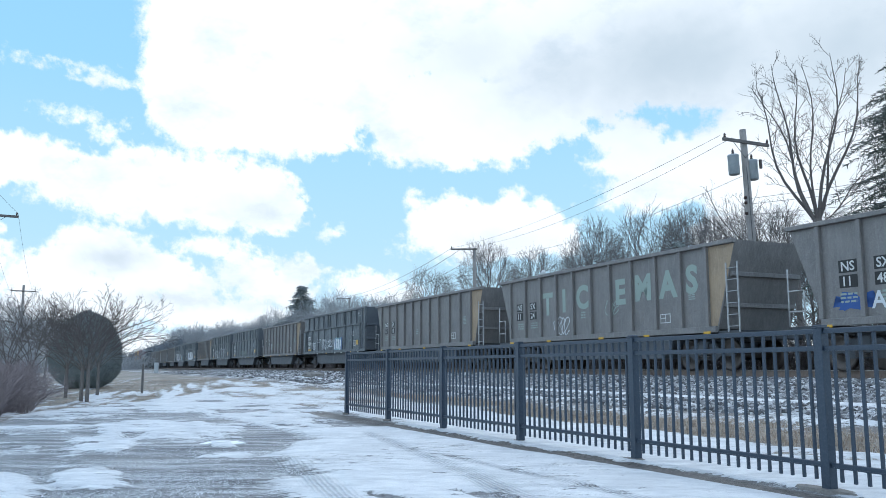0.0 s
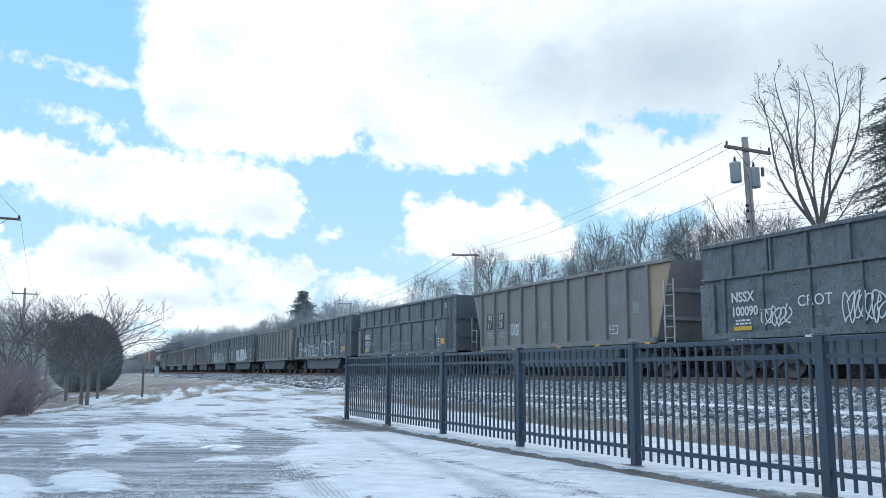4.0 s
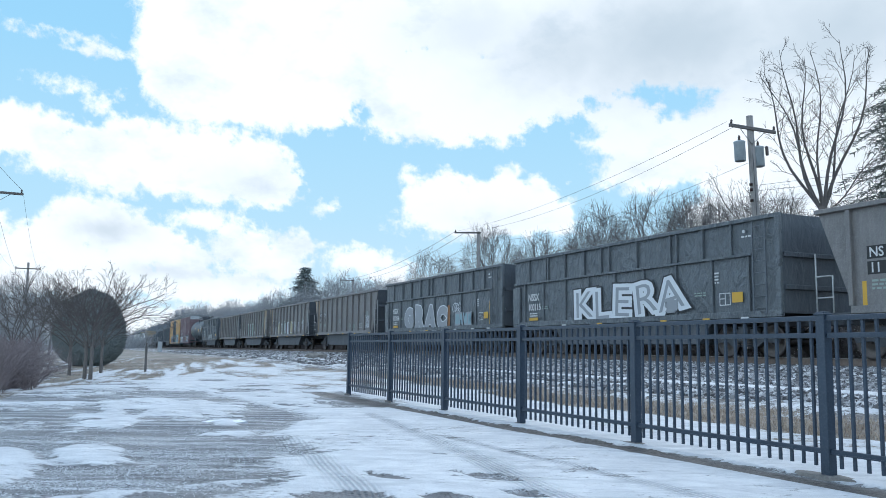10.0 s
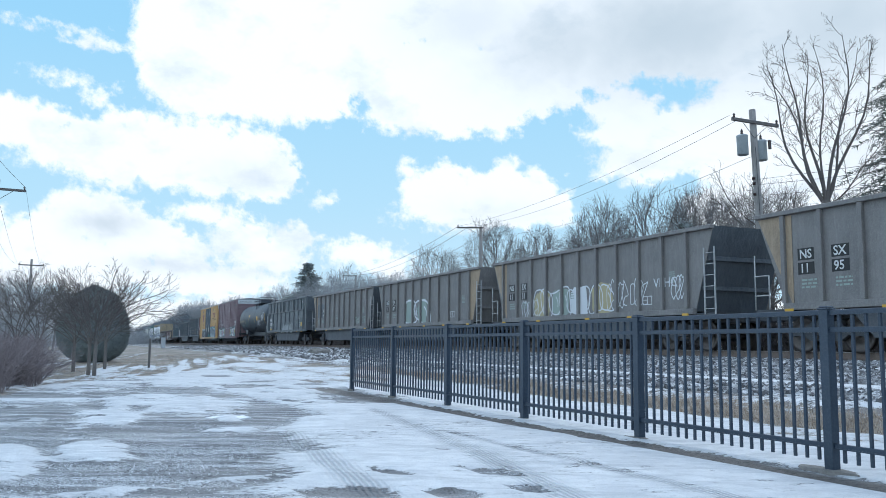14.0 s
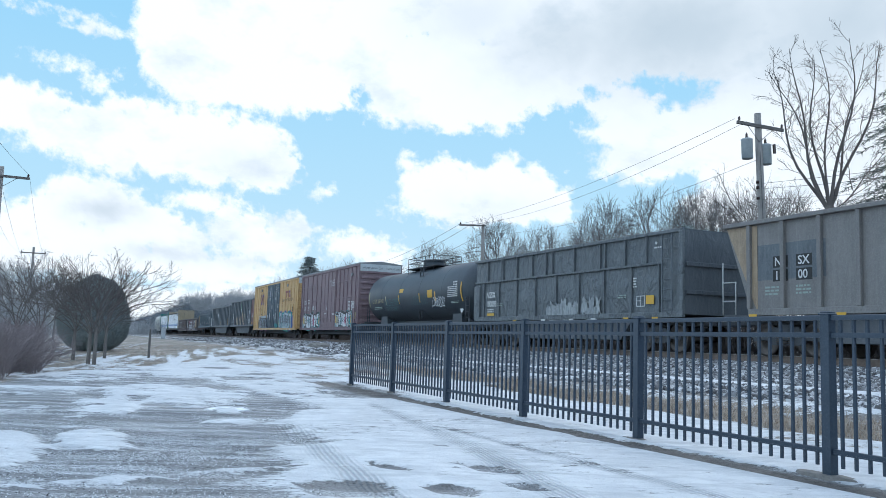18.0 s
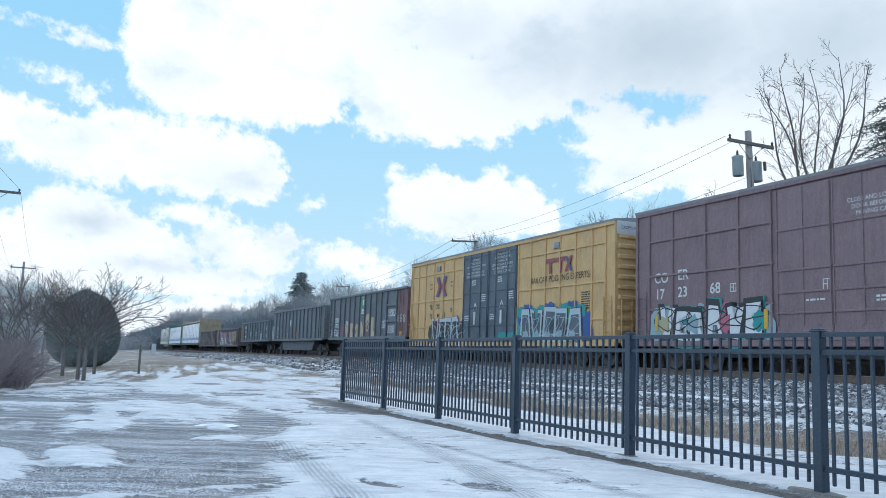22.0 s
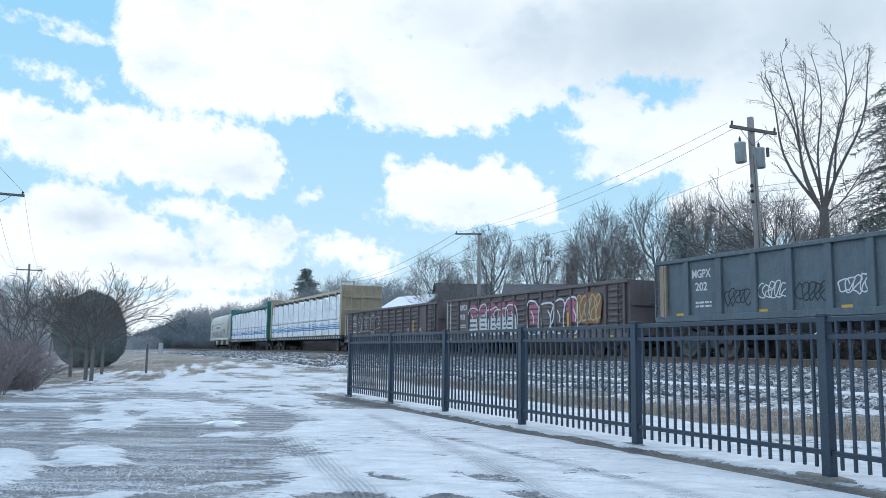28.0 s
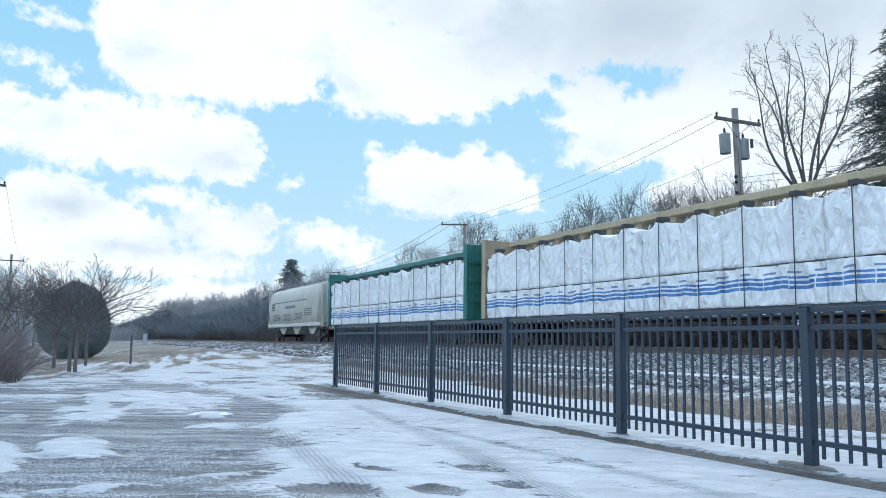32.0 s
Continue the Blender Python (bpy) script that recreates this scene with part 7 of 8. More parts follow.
def round_tree(name, label, seed, height, low, wide, r, thin, group, mats, limbs_n=11, split=(6, 5, 4)):
    """A broad-crowned leafless tree: limbs, branches and twigs that reach for an egg-shaped crown."""
    rng = random.Random(seed)
    tree = tagged(new(name), label, "tree", group)
    trunk, crown = Limbs(), Limbs()
    bend = Vector((rng.gauss(0, 0.15), rng.gauss(0, 0.15), 0))
    fork = height * 0.42
    trunk.tube([Vector((0, 0, -0.2)), bend * 0.5 + Vector((0, 0, fork * 0.5)), bend + Vector((0, 0, fork)), bend * 1.4 + Vector((0, 0, height * 0.62))], r, r * 0.35, 8)
    mid, tall = Vector((0, 0, (low + height) / 2)), (height - low) / 2

    def rim(d):
        lobe = 1 + 0.16 * noise.noise(d * 1.9 + Vector((seed, 0, 0)))
        return mid + Vector((d.x * wide, d.y * wide, d.z * tall)) * lobe

    def reach(p, q, r0, r1, n, sides, bow):
        pts = []
        for i in range(n + 1):
            t = i / n
            pts.append(p.lerp(q, t) + Vector((0, 0, bow * 4 * t * (1 - t))) + Vector((rng.gauss(0, 1), rng.gauss(0, 1), rng.gauss(0, 0.6))) * (q - p).length * 0.035 * (0 < i < n))
        crown.tube(pts, r0, r1, sides)
        return pts

    def at(pts, f):
        n = len(pts) - 1
        i = min(n - 1, int(f * n))
        return pts[i].lerp(pts[i + 1], f * n - i)

    def turned(d, k):
        return (d + Vector((rng.gauss(0, k), rng.gauss(0, k), rng.gauss(0, k)))).normalized()
    for a in range(limbs_n):
        up = -0.35 + 1.3 * (a + rng.random()) / limbs_n
        ang = a * 2.4 + rng.uniform(-0.3, 0.3)
        d1 = Vector((math.cos(ang) * math.sqrt(max(0.02, 1 - up * up)), math.sin(ang) * math.sqrt(max(0.02, 1 - up * up)), up)).normalized()
        p1 = bend * (0.8 + 0.5 * a / limbs_n) + Vector((0, 0, fork * 0.72 + (height * 0.60 - fork * 0.72) * a / limbs_n))
        limb = reach(p1, p1.lerp(rim(d1), 0.68), r * 0.42, r * 0.16, 4, 5, -0.02 * height if up < 0.3 else 0)
        for _ in range(split[0]):
            p2, d2 = at(limb, rng.uniform(0.25, 1.0)), turned(d1, 0.42)
            bough = reach(p2, p2.lerp(rim(d2), rng.uniform(0.6, 0.8)), max(thin * 2.0, r * 0.13), thin * 1.4, 3, 4, 0)
            for _ in range(split[1]):
                p3, d3 = at(bough, rng.uniform(0.2, 1.0)), turned(d2, 0.26)
                q3 = p3.lerp(rim(d3), rng.uniform(0.75, 1.04))
                twig = reach(p3, q3, thin * 1.4, thin * 0.9, 2, 3, 0)
                d4 = (q3 - p3).normalized()
                for _ in range(split[2]):
                    p4 = at(twig, rng.uniform(0.25, 1.0))
                    reach(p4, p4 + turned(d4, 0.40) * height * rng.uniform(0.03, 0.075), thin * 0.9, thin * 0.6, 1, 3, 0)
    trunk.ob("trunk", mats[0], tree)
    crown.ob("crown", mats[1], tree)
    return tree


def egg_shrub(x, y, rx, height):
    """A clipped evergreen: a dense core covered with small sprays."""
    rng = random.Random(77)
    tree = tagged(new("clipped_evergreen"), "dense egg-shaped dark evergreen shrub", "shrub")
    tree.location = (x, y, ground_z(x, y) - 0.02)
    prof = [(0.0, 0.40), (0.08, 0.72), (0.2, 0.92), (0.38, 1.0), (0.55, 0.95), (0.72, 0.80), (0.86, 0.57), (0.95, 0.33), (1.0, 0.03)]
    bm = bm_revolve([(a * height * 0.97, r * rx * 0.95) for a, r in prof], 40, "z")
    for w in bm.verts:
        w.co *= 1 + 0.035 * noise.noise(w.co * 1.4)
    part("core", bm, M_JUNIPER, tree, smooth=True)
    v, f = [], []
    for _ in range(16000):
        t = rng.random() ** 0.9
        for (a0, r0), (a1, r1) in zip(prof, prof[1:]):
            if a0 <= t <= a1:
                r = r0 + (r1 - r0) * (t - a0) / (a1 - a0)
        a = rng.uniform(0, 2 * math.pi)
        c = Vector((math.cos(a) * r * rx, math.sin(a) * r * rx, t * height)) * (1 + 0.035 * noise.noise(Vector((math.cos(a) * rx, math.sin(a) * rx, t * height)) * 1.4))
        d = Vector((math.cos(a) + rng.gauss(0, 0.5), math.sin(a) + rng.gauss(0, 0.5), rng.gauss(0.4, 0.5))).normalized()
        w = d.orthogonal().normalized() * rng.uniform(0.012, 0.03)
        q = c + d * rng.uniform(0.05, 0.15)
        b = len(v)
        v.extend((c - w - d * 0.08, c + w - d * 0.08, q + w * 0.4, q - w * 0.4))
        f.append((b, b + 1, b + 2, b + 3))
    me = bpy.data.meshes.new("foliage")
    me.from_pydata([tuple(p) for p in v], [], f)
    me.materials.append(M_JUNIPER)
    o = new("foliage", me)
    o.parent = tree
    part("trunk", bm_cyl((0, 0, -0.1), (0, 0, 0.6), 0.12, n=10), M_BARK, tree)


def thicket(name, label, seed, boxes, count, h0, h1, mat, r=0.012, kind="stuff", category="brush"):
    """Tangled leafless stems over patches of ground: x0, x1, y0, y1."""
    rng = random.Random(seed)
    L = Limbs()
    for x0, x1, y0, y1 in boxes:
        for _ in range(count):
            p = Vector((rng.uniform(x0, x1), rng.uniform(y0, y1), 0))
            p.z = ground_z(p.x, p.y) - 0.05
            h = rng.uniform(h0, h1)
            d = Vector((rng.gauss(0, 0.35), rng.gauss(0, 0.35), 1)).normalized()
            pts = [p]
            for _ in range(3):
                d = (d + Vector((rng.gauss(0, 0.28), rng.gauss(0, 0.28), -0.06))).normalized()
                pts.append(pts[-1] + d * h / 3)
            L.tube(pts, r, r * 0.5, 3)
            for _ in range(5):
                q = pts[rng.randint(1, 2)].lerp(pts[3], rng.random() * 0.7)
                e = (d + Vector((rng.gauss(0, 0.8), rng.gauss(0, 0.8), rng.gauss(0.1, 0.4)))).normalized()
                L.tube([q, q + e * h * 0.2, q + (e + Vector((0, 0, -0.2))) * h * 0.34], r * 0.6, r * 0.3, 3)
    return tagged(L.ob(name, mat), label, category, kind=kind)


def place(tree, x, y, s=1.0, turn=0.0, z=None, squash=1.0):
    return copy_thing(tree, Matrix.Translation((x, y, ground_z(x, y) - 0.1 if z is None else z)) @ Matrix.Rotation(turn, 4, "Z") @ Matrix.Diagonal((s, s, s * squash, 1)))


def build_trees():
    # the tall vase-shaped tree beside the pole
    twig = [(0, 0, 0, 6, 0), (5, 34, 0.52, 4, 0.13), (3, 38, 0.5, 3, 0.16), (2, 40, 0.5, 3, 0.16)]
    vase = [(-28, -9, 7.2, 4, 0.6), (-20, -3, 7.6, -5, 0.6), (-14, -22, 7.3, 8, 0.5), (-10, 0, 7.3, 3, 0.6), (4, -4, 7.2, -8, 0.45), (17, 2, 7.7, -4, 0.65), (24, 12, 7.8, 5, 0.65), (15, 9, 7.6, 12, 0.5), (52, 30, 3.4, 0, 0.3)]
    t = limbed_tree("bare_tree", "tall leafless tree with steep forking limbs", 12, 7.1, 0.21, vase, (0.743, 0.669, 0), twig, 0.0078, 10, (0.8, 1.8))
    t.location = (-26.2, 29.5, 0.2)
    # the slim leaning trees behind the pole
    slim = [(5, 34, 0.6, 6, 0.06), (4, 42, 0.55, 4, 0.12), (3, 45, 0.5, 3, 0.14), (1, 45, 0.5, 3, 0.15)]
    lean = [(-62, -30, 5.2, 3, 0.6), (-60, -52, 4.8, -4, 0.5), (-48, -18, 4.0, 6, 0.45), (-72, -66, 3.4, 8, 0.4), (-25, 8, 3.0, -6, 0.4), (30, 22, 2.4, 4, 0.35)]
    crooked = [(0, 0, 0, 6, 0), (4, 44, 0.55, 4, 0.16), (3, 46, 0.5, 3, 0.18), (1, 45, 0.5, 3, 0.18)]
    t = limbed_tree("bare_tree", "leaning leafless tree with crooked branches beside the pole", 31, 4.4, 0.12, lean, (0.406, 0.914, 0), crooked, 0.007, 9, (0.7, 1.6))
    t.location = (-25.0, 26.8, 0.2)
    t = bare_tree("bare_tree", "small crooked leafless tree beside the pole", 37, 5.2, slim, 0.08, -0.01, (-0.25, -0.2, 1), thin=0.008)
    t.location = (-24.4, 25.6, 0.3)
    # background kinds, copied along the far side of the track
    lab, beyond = "leafless broad-crowned tree beyond the railway", "trees beyond the railway"
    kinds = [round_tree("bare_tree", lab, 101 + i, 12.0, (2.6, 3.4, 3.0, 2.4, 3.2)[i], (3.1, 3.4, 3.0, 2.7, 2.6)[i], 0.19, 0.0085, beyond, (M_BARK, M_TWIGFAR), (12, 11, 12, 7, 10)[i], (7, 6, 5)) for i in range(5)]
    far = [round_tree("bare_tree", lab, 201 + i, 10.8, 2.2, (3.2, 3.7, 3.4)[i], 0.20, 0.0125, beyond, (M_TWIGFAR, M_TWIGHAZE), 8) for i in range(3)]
    for k, (t, x, y, s) in enumerate(((kinds[0], -49.5, 33.8, 0.92), (kinds[1], -45.5, 35.6, 0.95), (kinds[2], -41.8, 35.8, 0.91), (kinds[3], -36.5, 36.5, 0.84), (kinds[4], -64.3, 37.6, 0.95))):
        t.matrix_basis = Matrix.Translation((x, y, 0.2)) @ Matrix.Rotation(k * 1.3, 4, "Z") @ Matrix.Diagonal((s, s, s, 1))
    rng = random.Random(5)
    for x, y, s, k in ((-70.8, 36.2, 1.12, 0), (-54, 36.0, 0.88, 4), (-57.5, 42, 0.9, 2), (-47, 41, 0.92, 3), (-43.5, 39.5, 0.94, 0), (-39.0, 39, 0.93, 1), (-34.5, 40, 0.88, 2), (-33.0, 36.5, 0.72, 4), (-76, 40, 0.9, 3), (-81, 36.5, 0.78, 4), (-86.9, 37.3, 1.02, 1), (-92, 40, 0.85, 3)):
        place(kinds[k], x, y, s * rng.uniform(0.95, 1.05), rng.uniform(0, 6.28))
    for k, (t, x, y, s) in enumerate(((far[0], -102.5, 38.5, 0.95), (far[1], -114.3, 35.2, 1.0), (far[2], -136.6, 30.9, 0.95))):
        t.matrix_basis = Matrix.Translation((x, y, 0.2)) @ Matrix.Rotation(k * 1.7, 4, "Z") @ Matrix.Diagonal((s, s, s, 1))
    for i in range(64):
        x = -97 - i * 2.9 + rng.uniform(-2, 2)
        base = track_y(x) + 12
        for row in range(2):
            y = base + row * 10 + rng.uniform(-2.5, 4)
            if i > 40 and row == 0:
                y -= 2
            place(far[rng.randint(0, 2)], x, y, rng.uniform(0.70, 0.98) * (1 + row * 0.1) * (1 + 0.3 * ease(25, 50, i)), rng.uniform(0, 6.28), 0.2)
    for i in range(22):                      # the line of trees beyond the lawn
        x, y = -75 - rng.uniform(0, 120), rng.uniform(-32, 6)
        if y > -0.085 * -x + 12 or (x > -120 and y > -3.2):
            y -= 9
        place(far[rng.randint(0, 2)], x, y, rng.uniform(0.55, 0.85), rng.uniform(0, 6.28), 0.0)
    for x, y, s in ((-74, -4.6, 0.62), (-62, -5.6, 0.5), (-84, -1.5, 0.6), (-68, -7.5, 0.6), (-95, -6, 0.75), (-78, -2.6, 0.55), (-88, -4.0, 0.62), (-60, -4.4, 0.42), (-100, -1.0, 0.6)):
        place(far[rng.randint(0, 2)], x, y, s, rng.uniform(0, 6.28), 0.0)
    # small arching ornamentals on the lawn
    spray = [(0, 0, 0, 6, 0), (4, 34, 0.62, 4, 0.12), (3, 36, 0.55, 3, 0.13), (1, 38, 0.6, 3, 0.14)]
    bow = [(-40, -70, 1.9, 4, 0.5), (-24, -54, 2.3, -12, 0.55), (-8, -30, 2.5, 12, 0.55), (5, 20, 2.6, -10, 0.55), (16, 46, 2.8, 8, 0.55), (28, 66, 3.0, -8, 0.55), (40, 80, 2.9, 10, 0.5), (10, 36, 2.5, 24, 0.45), (-15, -42, 2.3, -24, 0.45)]
    for i, (x, y, base, s, seed) in enumerate(((-29.7, 0.45, 1.3, 1.0, 41), (-33.8, -0.15, 1.35, 0.95, 44), (-35.8, 1.0, 1.4, 1.0, 47), (-33.0, -1.35, 1.3, 1.0, 52), (-36.5, -2.2, 1.4, 1.1, 55), (-30.0, 0.28, 1.3, 0.8, 58))):
        plan = [(a * (1 if i % 2 == 0 else -1), b * (1 if i % 2 == 0 else -1), L * s, deep, k) for a, b, L, deep, k in bow]
        t = limbed_tree("ornamental_tree", "small leafless ornamental tree with arching twigs", seed, base, 0.055, plan, (0.05, 1, 0), spray, 0.006, 7, (0.5, 1.1), "ornamental trees on the lawn", (M_BARK, M_TWIG))
        t.location = (x, y, ground_z(x, y) - 0.1)
    egg_shrub(-47.7, 0.85, 1.72, 3.92)
    # evergreens
    c = conifer("spruce_tree", "tall ragged dark green spruce beyond the railway", 3, 15.9, 5.7, 54, 19, 0.6, "evergreens beyond the railway", 1.0)
    c.location = (-25.2, 34.4, 0.2)
    c = conifer("spruce_tree", "dark bushy evergreen among bare trees", 6, 8.0, 3.0, 32, 20, 0.4, "evergreens beyond the railway", 1.0, M_JUNIPER)
    c.location = (-38.0, 31.6, 0.2)
    for x, y, s, k in ((-120.9, 31.5, 2.2, 1.6), (-127, 34, 2.4, 1.42)):
        copy_thing(c, Matrix.Translation((x, y, 0.2)) @ Matrix.Diagonal((s, s, k, 1)))
    # undergrowth
    thicket("bramble_bush", "tangled red-brown leafless bramble bush at the lot's edge", 8, [(-21.5, -17.3, -2.6, -1.45), (-24.3, -20.5, -1.9, -0.95)], 420, 0.7, 1.35, M_BRAMBLE, 0.008, "thing", "bush")
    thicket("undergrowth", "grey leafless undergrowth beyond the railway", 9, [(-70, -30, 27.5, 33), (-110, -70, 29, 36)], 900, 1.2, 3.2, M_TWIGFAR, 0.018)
    thicket("trackside_brush", "dense dark leafless brush close beyond the track", 13, [(-34, -4, 22.6, 25.0), (-70, -34, 22.8, 26.0), (-110, -70, 24, 28), (-165, -110, 25.0, 28.5), (-240, -160, 26.5, 30)], 2000, 1.0, 2.6, M_TWIG, 0.02)
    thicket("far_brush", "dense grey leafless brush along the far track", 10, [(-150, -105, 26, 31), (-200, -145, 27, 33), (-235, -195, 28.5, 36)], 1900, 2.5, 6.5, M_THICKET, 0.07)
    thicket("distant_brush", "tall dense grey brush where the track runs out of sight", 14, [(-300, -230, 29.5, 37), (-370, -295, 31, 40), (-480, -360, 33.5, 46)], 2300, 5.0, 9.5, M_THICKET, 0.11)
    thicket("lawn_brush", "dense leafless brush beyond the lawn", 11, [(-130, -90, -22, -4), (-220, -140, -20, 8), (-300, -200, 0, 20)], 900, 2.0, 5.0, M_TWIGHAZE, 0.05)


build_trees()

# ---- utility poles, wires, houses, small things ----
M_POLE = worn("weathered_pole_wood", (0.25, 0.235, 0.22), (0.17, 0.16, 0.15), (0.36, 0.34, 0.32), 0.9, 0, 2.0, 40.0, 0.4, 0.3)
M_ARM = worn("crossarm_wood", (0.15, 0.14, 0.135), (0.10, 0.09, 0.085), (0.22, 0.21, 0.2), 0.9, 0, 3.0, 40.0, 0.3)
M_CAN = worn("transformer_grey", (0.34, 0.38, 0.40), (0.26, 0.30, 0.32), (0.42, 0.46, 0.48), 0.45, 0.2, 3.0, 30.0, 0.05)
M_PORC = plain("brown_porcelain", (0.05, 0.03, 0.025), 0.25)
M_WIRE = plain("wire", (0.05, 0.05, 0.055), 0.6)


def insulator(p, parent, up=True):
    x, y, z = p
    bm = bm_revolve([(0.0, 0.02), (0.04, 0.05), (0.07, 0.03), (0.1, 0.055), (0.14, 0.03), (0.17, 0.02)], 10, "z")
    o = part("insulator", bm, M_PORC, parent)
    o.location = (x, y, z)
    return o


def utility_pole(label, x, y, top, arm_a, arm_b, arm_z, turn, lean=0.0, tilt=0.0, dip=0.0):
    pole = tagged(new("utility_pole"), label, "utility pole", "utility poles")
    z0 = ground_z(x, y) - 0.2
    pole.matrix_basis = Matrix.Translation((x, y, z0)) @ Matrix.Rotation(radians(lean), 4, "Y") @ Matrix.Rotation(radians(tilt), 4, "X")
    h = top - z0
    part("shaft", bm_cyl((0, 0, 0), (0, 0, h), 0.17, 0.12, 14), M_POLE, pole)
    arm = part("crossarm", bm_box(arm_a, arm_b, -0.19, -0.10, -0.06, 0.06, 0.008), M_ARM, pole)
    arm.matrix_basis = Matrix.Translation((0, 0, arm_z - z0)) @ Matrix.Rotation(turn, 4, "Z") @ Matrix.Rotation(radians(dip), 4, "Y")
    for k in (arm_a + 0.08, arm_b - 0.08):
        if abs(k) > 0.4:
            insulator((k, -0.145, 0.06), arm)
            part("brace", bm_cyl((k * 0.6, -0.15, -0.05), (0, -0.13, -0.6), 0.012, n=6), M_ARM, arm)
    return pole


def wire(p, q, sag, r=0.008, name="overhead_wire"):
    p, q = Vector(p), Vector(q)
    L = Limbs()
    pts = []
    for i in range(17):
        t = i / 16
        w = p.lerp(q, t)
        w.z -= sag * 4 * t * (1 - t)
        pts.append(w)
    L.tube(pts, r, r, 4)
    return tagged(L.ob(name, M_WIRE), "thin dark overhead wire between poles", "wire", "overhead wires")


def build_poles():
    turn = radians(80.0)
    p = utility_pole("weathered wooden utility pole with two grey transformers", -23.15, 22.88, 9.76, -0.98, 0.98, 9.24, turn, -0.8, 1.7, 6.0)
    z0 = ground_z(-23.3, 22.65) - 0.2
    for k, zc in ((-0.5, 8.02), (0.28, 7.84)):
        c = Vector((math.cos(turn) * k, math.sin(turn) * k, zc - z0))
        can = part("transformer_can", bm_revolve([(0.0, 0.18), (0.03, 0.205), (0.70, 0.205), (0.73, 0.22), (0.77, 0.18), (0.80, 0.06)], 20, "z"), M_CAN, p, "grey transformer can")
        can.location = c
        bush = part("bushing", bm_revolve([(0.79, 0.04), (0.83, 0.06), (0.87, 0.035), (0.91, 0.055), (0.95, 0.03), (1.0, 0.02)], 10, "z"), M_PORC, can)
        part("hanger_bracket", bm_box(-0.04 if k > 0 else 0.18, -0.18 if k > 0 else 0.04, -0.05, 0.05, 0.3, 0.6), M_CAN, can)
    part("fuse_cutout", bm_box(-0.55, -0.45, -0.35, -0.25, 8.25 - z0, 8.6 - z0, 0.02), M_PORC, p)
    part("fuse_cutout", bm_box(0.35, 0.45, 0.3, 0.4, 8.2 - z0, 8.55 - z0, 0.02), M_PORC, p)
    part("ground_wire", bm_cyl((0.15, -0.1, 0.2), (0.13, -0.08, 8.3 - z0), 0.01, n=5), M_WIRE, p)
    for z in (6.5, 6.9, 7.1):
        part("rack_spool", bm_cyl((0.02, -0.16, z - z0), (0.02, -0.16, z - z0 + 0.1), 0.06, n=10), M_PORC, p)
    utility_pole("grey wooden utility pole with a one-sided crossarm", -57.9, 28.5, 10.03, -1.85, 0.2, 9.93, 1.12)
    utility_pole("distant wooden utility pole with a one-sided crossarm", -105.3, 33.8, 9.9, -1.7, 0.2, 9.74, 1.25)
    utility_pole("distant wooden utility pole along the track", -150, 39.5, 9.8, -1.6, 0.2, 9.6, 1.25)
    utility_pole("wooden utility pole beside the lot", -46.6, -3.98, 8.9, -1.3, 1.3, 8.4, 1.62)
    utility_pole("wooden utility pole beyond the lawn", -104.6, -4.42, 10.04, -1.3, 1.3, 9.35, 1.6)
    utility_pole("distant wooden utility pole beyond the lawn", -165, -4.0, 9.6, -1.2, 1.2, 9.2, 1.6)
    for (a, b, s) in (((-23.45, 21.65, 9.47), (-58.65, 26.9, 10.05), 0.55), ((-23.3, 22.1, 9.40), (-58.3, 27.6, 10.0), 0.75), ((-23.35, 22.6, 8.0), (-57.9, 28.4, 9.3), 0.8),
                      ((-58.65, 26.9, 10.05), (-105.8, 32.3, 9.85), 0.8), ((-58.3, 27.6, 10.0), (-105.5, 33.0, 9.8), 1.0), ((-57.9, 28.4, 9.3), (-105.3, 33.8, 9.2), 1.0), ((-105.8, 32.3, 9.85), (-150.4, 38.1, 9.7), 0.8),
                      ((-23.0, 23.5, 9.05), (14, 18.5 + 8, 9.4), 0.5), ((-23.3, 22.65, 7.1), (14, 26, 6.9), 0.6), ((-23.3, 22.65, 6.9), (14, 26, 6.5), 0.7), ((-23.3, 22.65, 6.5), (14, 26, 6.1), 0.8),
                      ((-46.6, -2.7, 8.58), (-104.6, -3.2, 9.5), 1.1), ((-46.6, -4.85, 8.58), (-104.6, -5.6, 9.5), 1.2), ((-46.6, -3.8, 7.6), (-104.6, -4.42, 8.3), 1.3), ((-104.6, -3.2, 9.5), (-165, -2.9, 9.4), 1.2),
                      ((-46.6, -2.7, 8.58), (-6, -6, 9.2), 0.6), ((-46.6, -4.85, 8.58), (-6, -8, 9.2), 0.6)):
        wire(a, b, s, 0.0075 if a[0] > -50 else 0.013)
    utility_pole("wooden utility pole further along the track", 14, 26, 9.8, -0.95, 0.95, 9.3, turn)
    utility_pole("wooden utility pole behind the lot", -6, -7, 9.6, -1.1, 1.1, 9.1, 1.6)


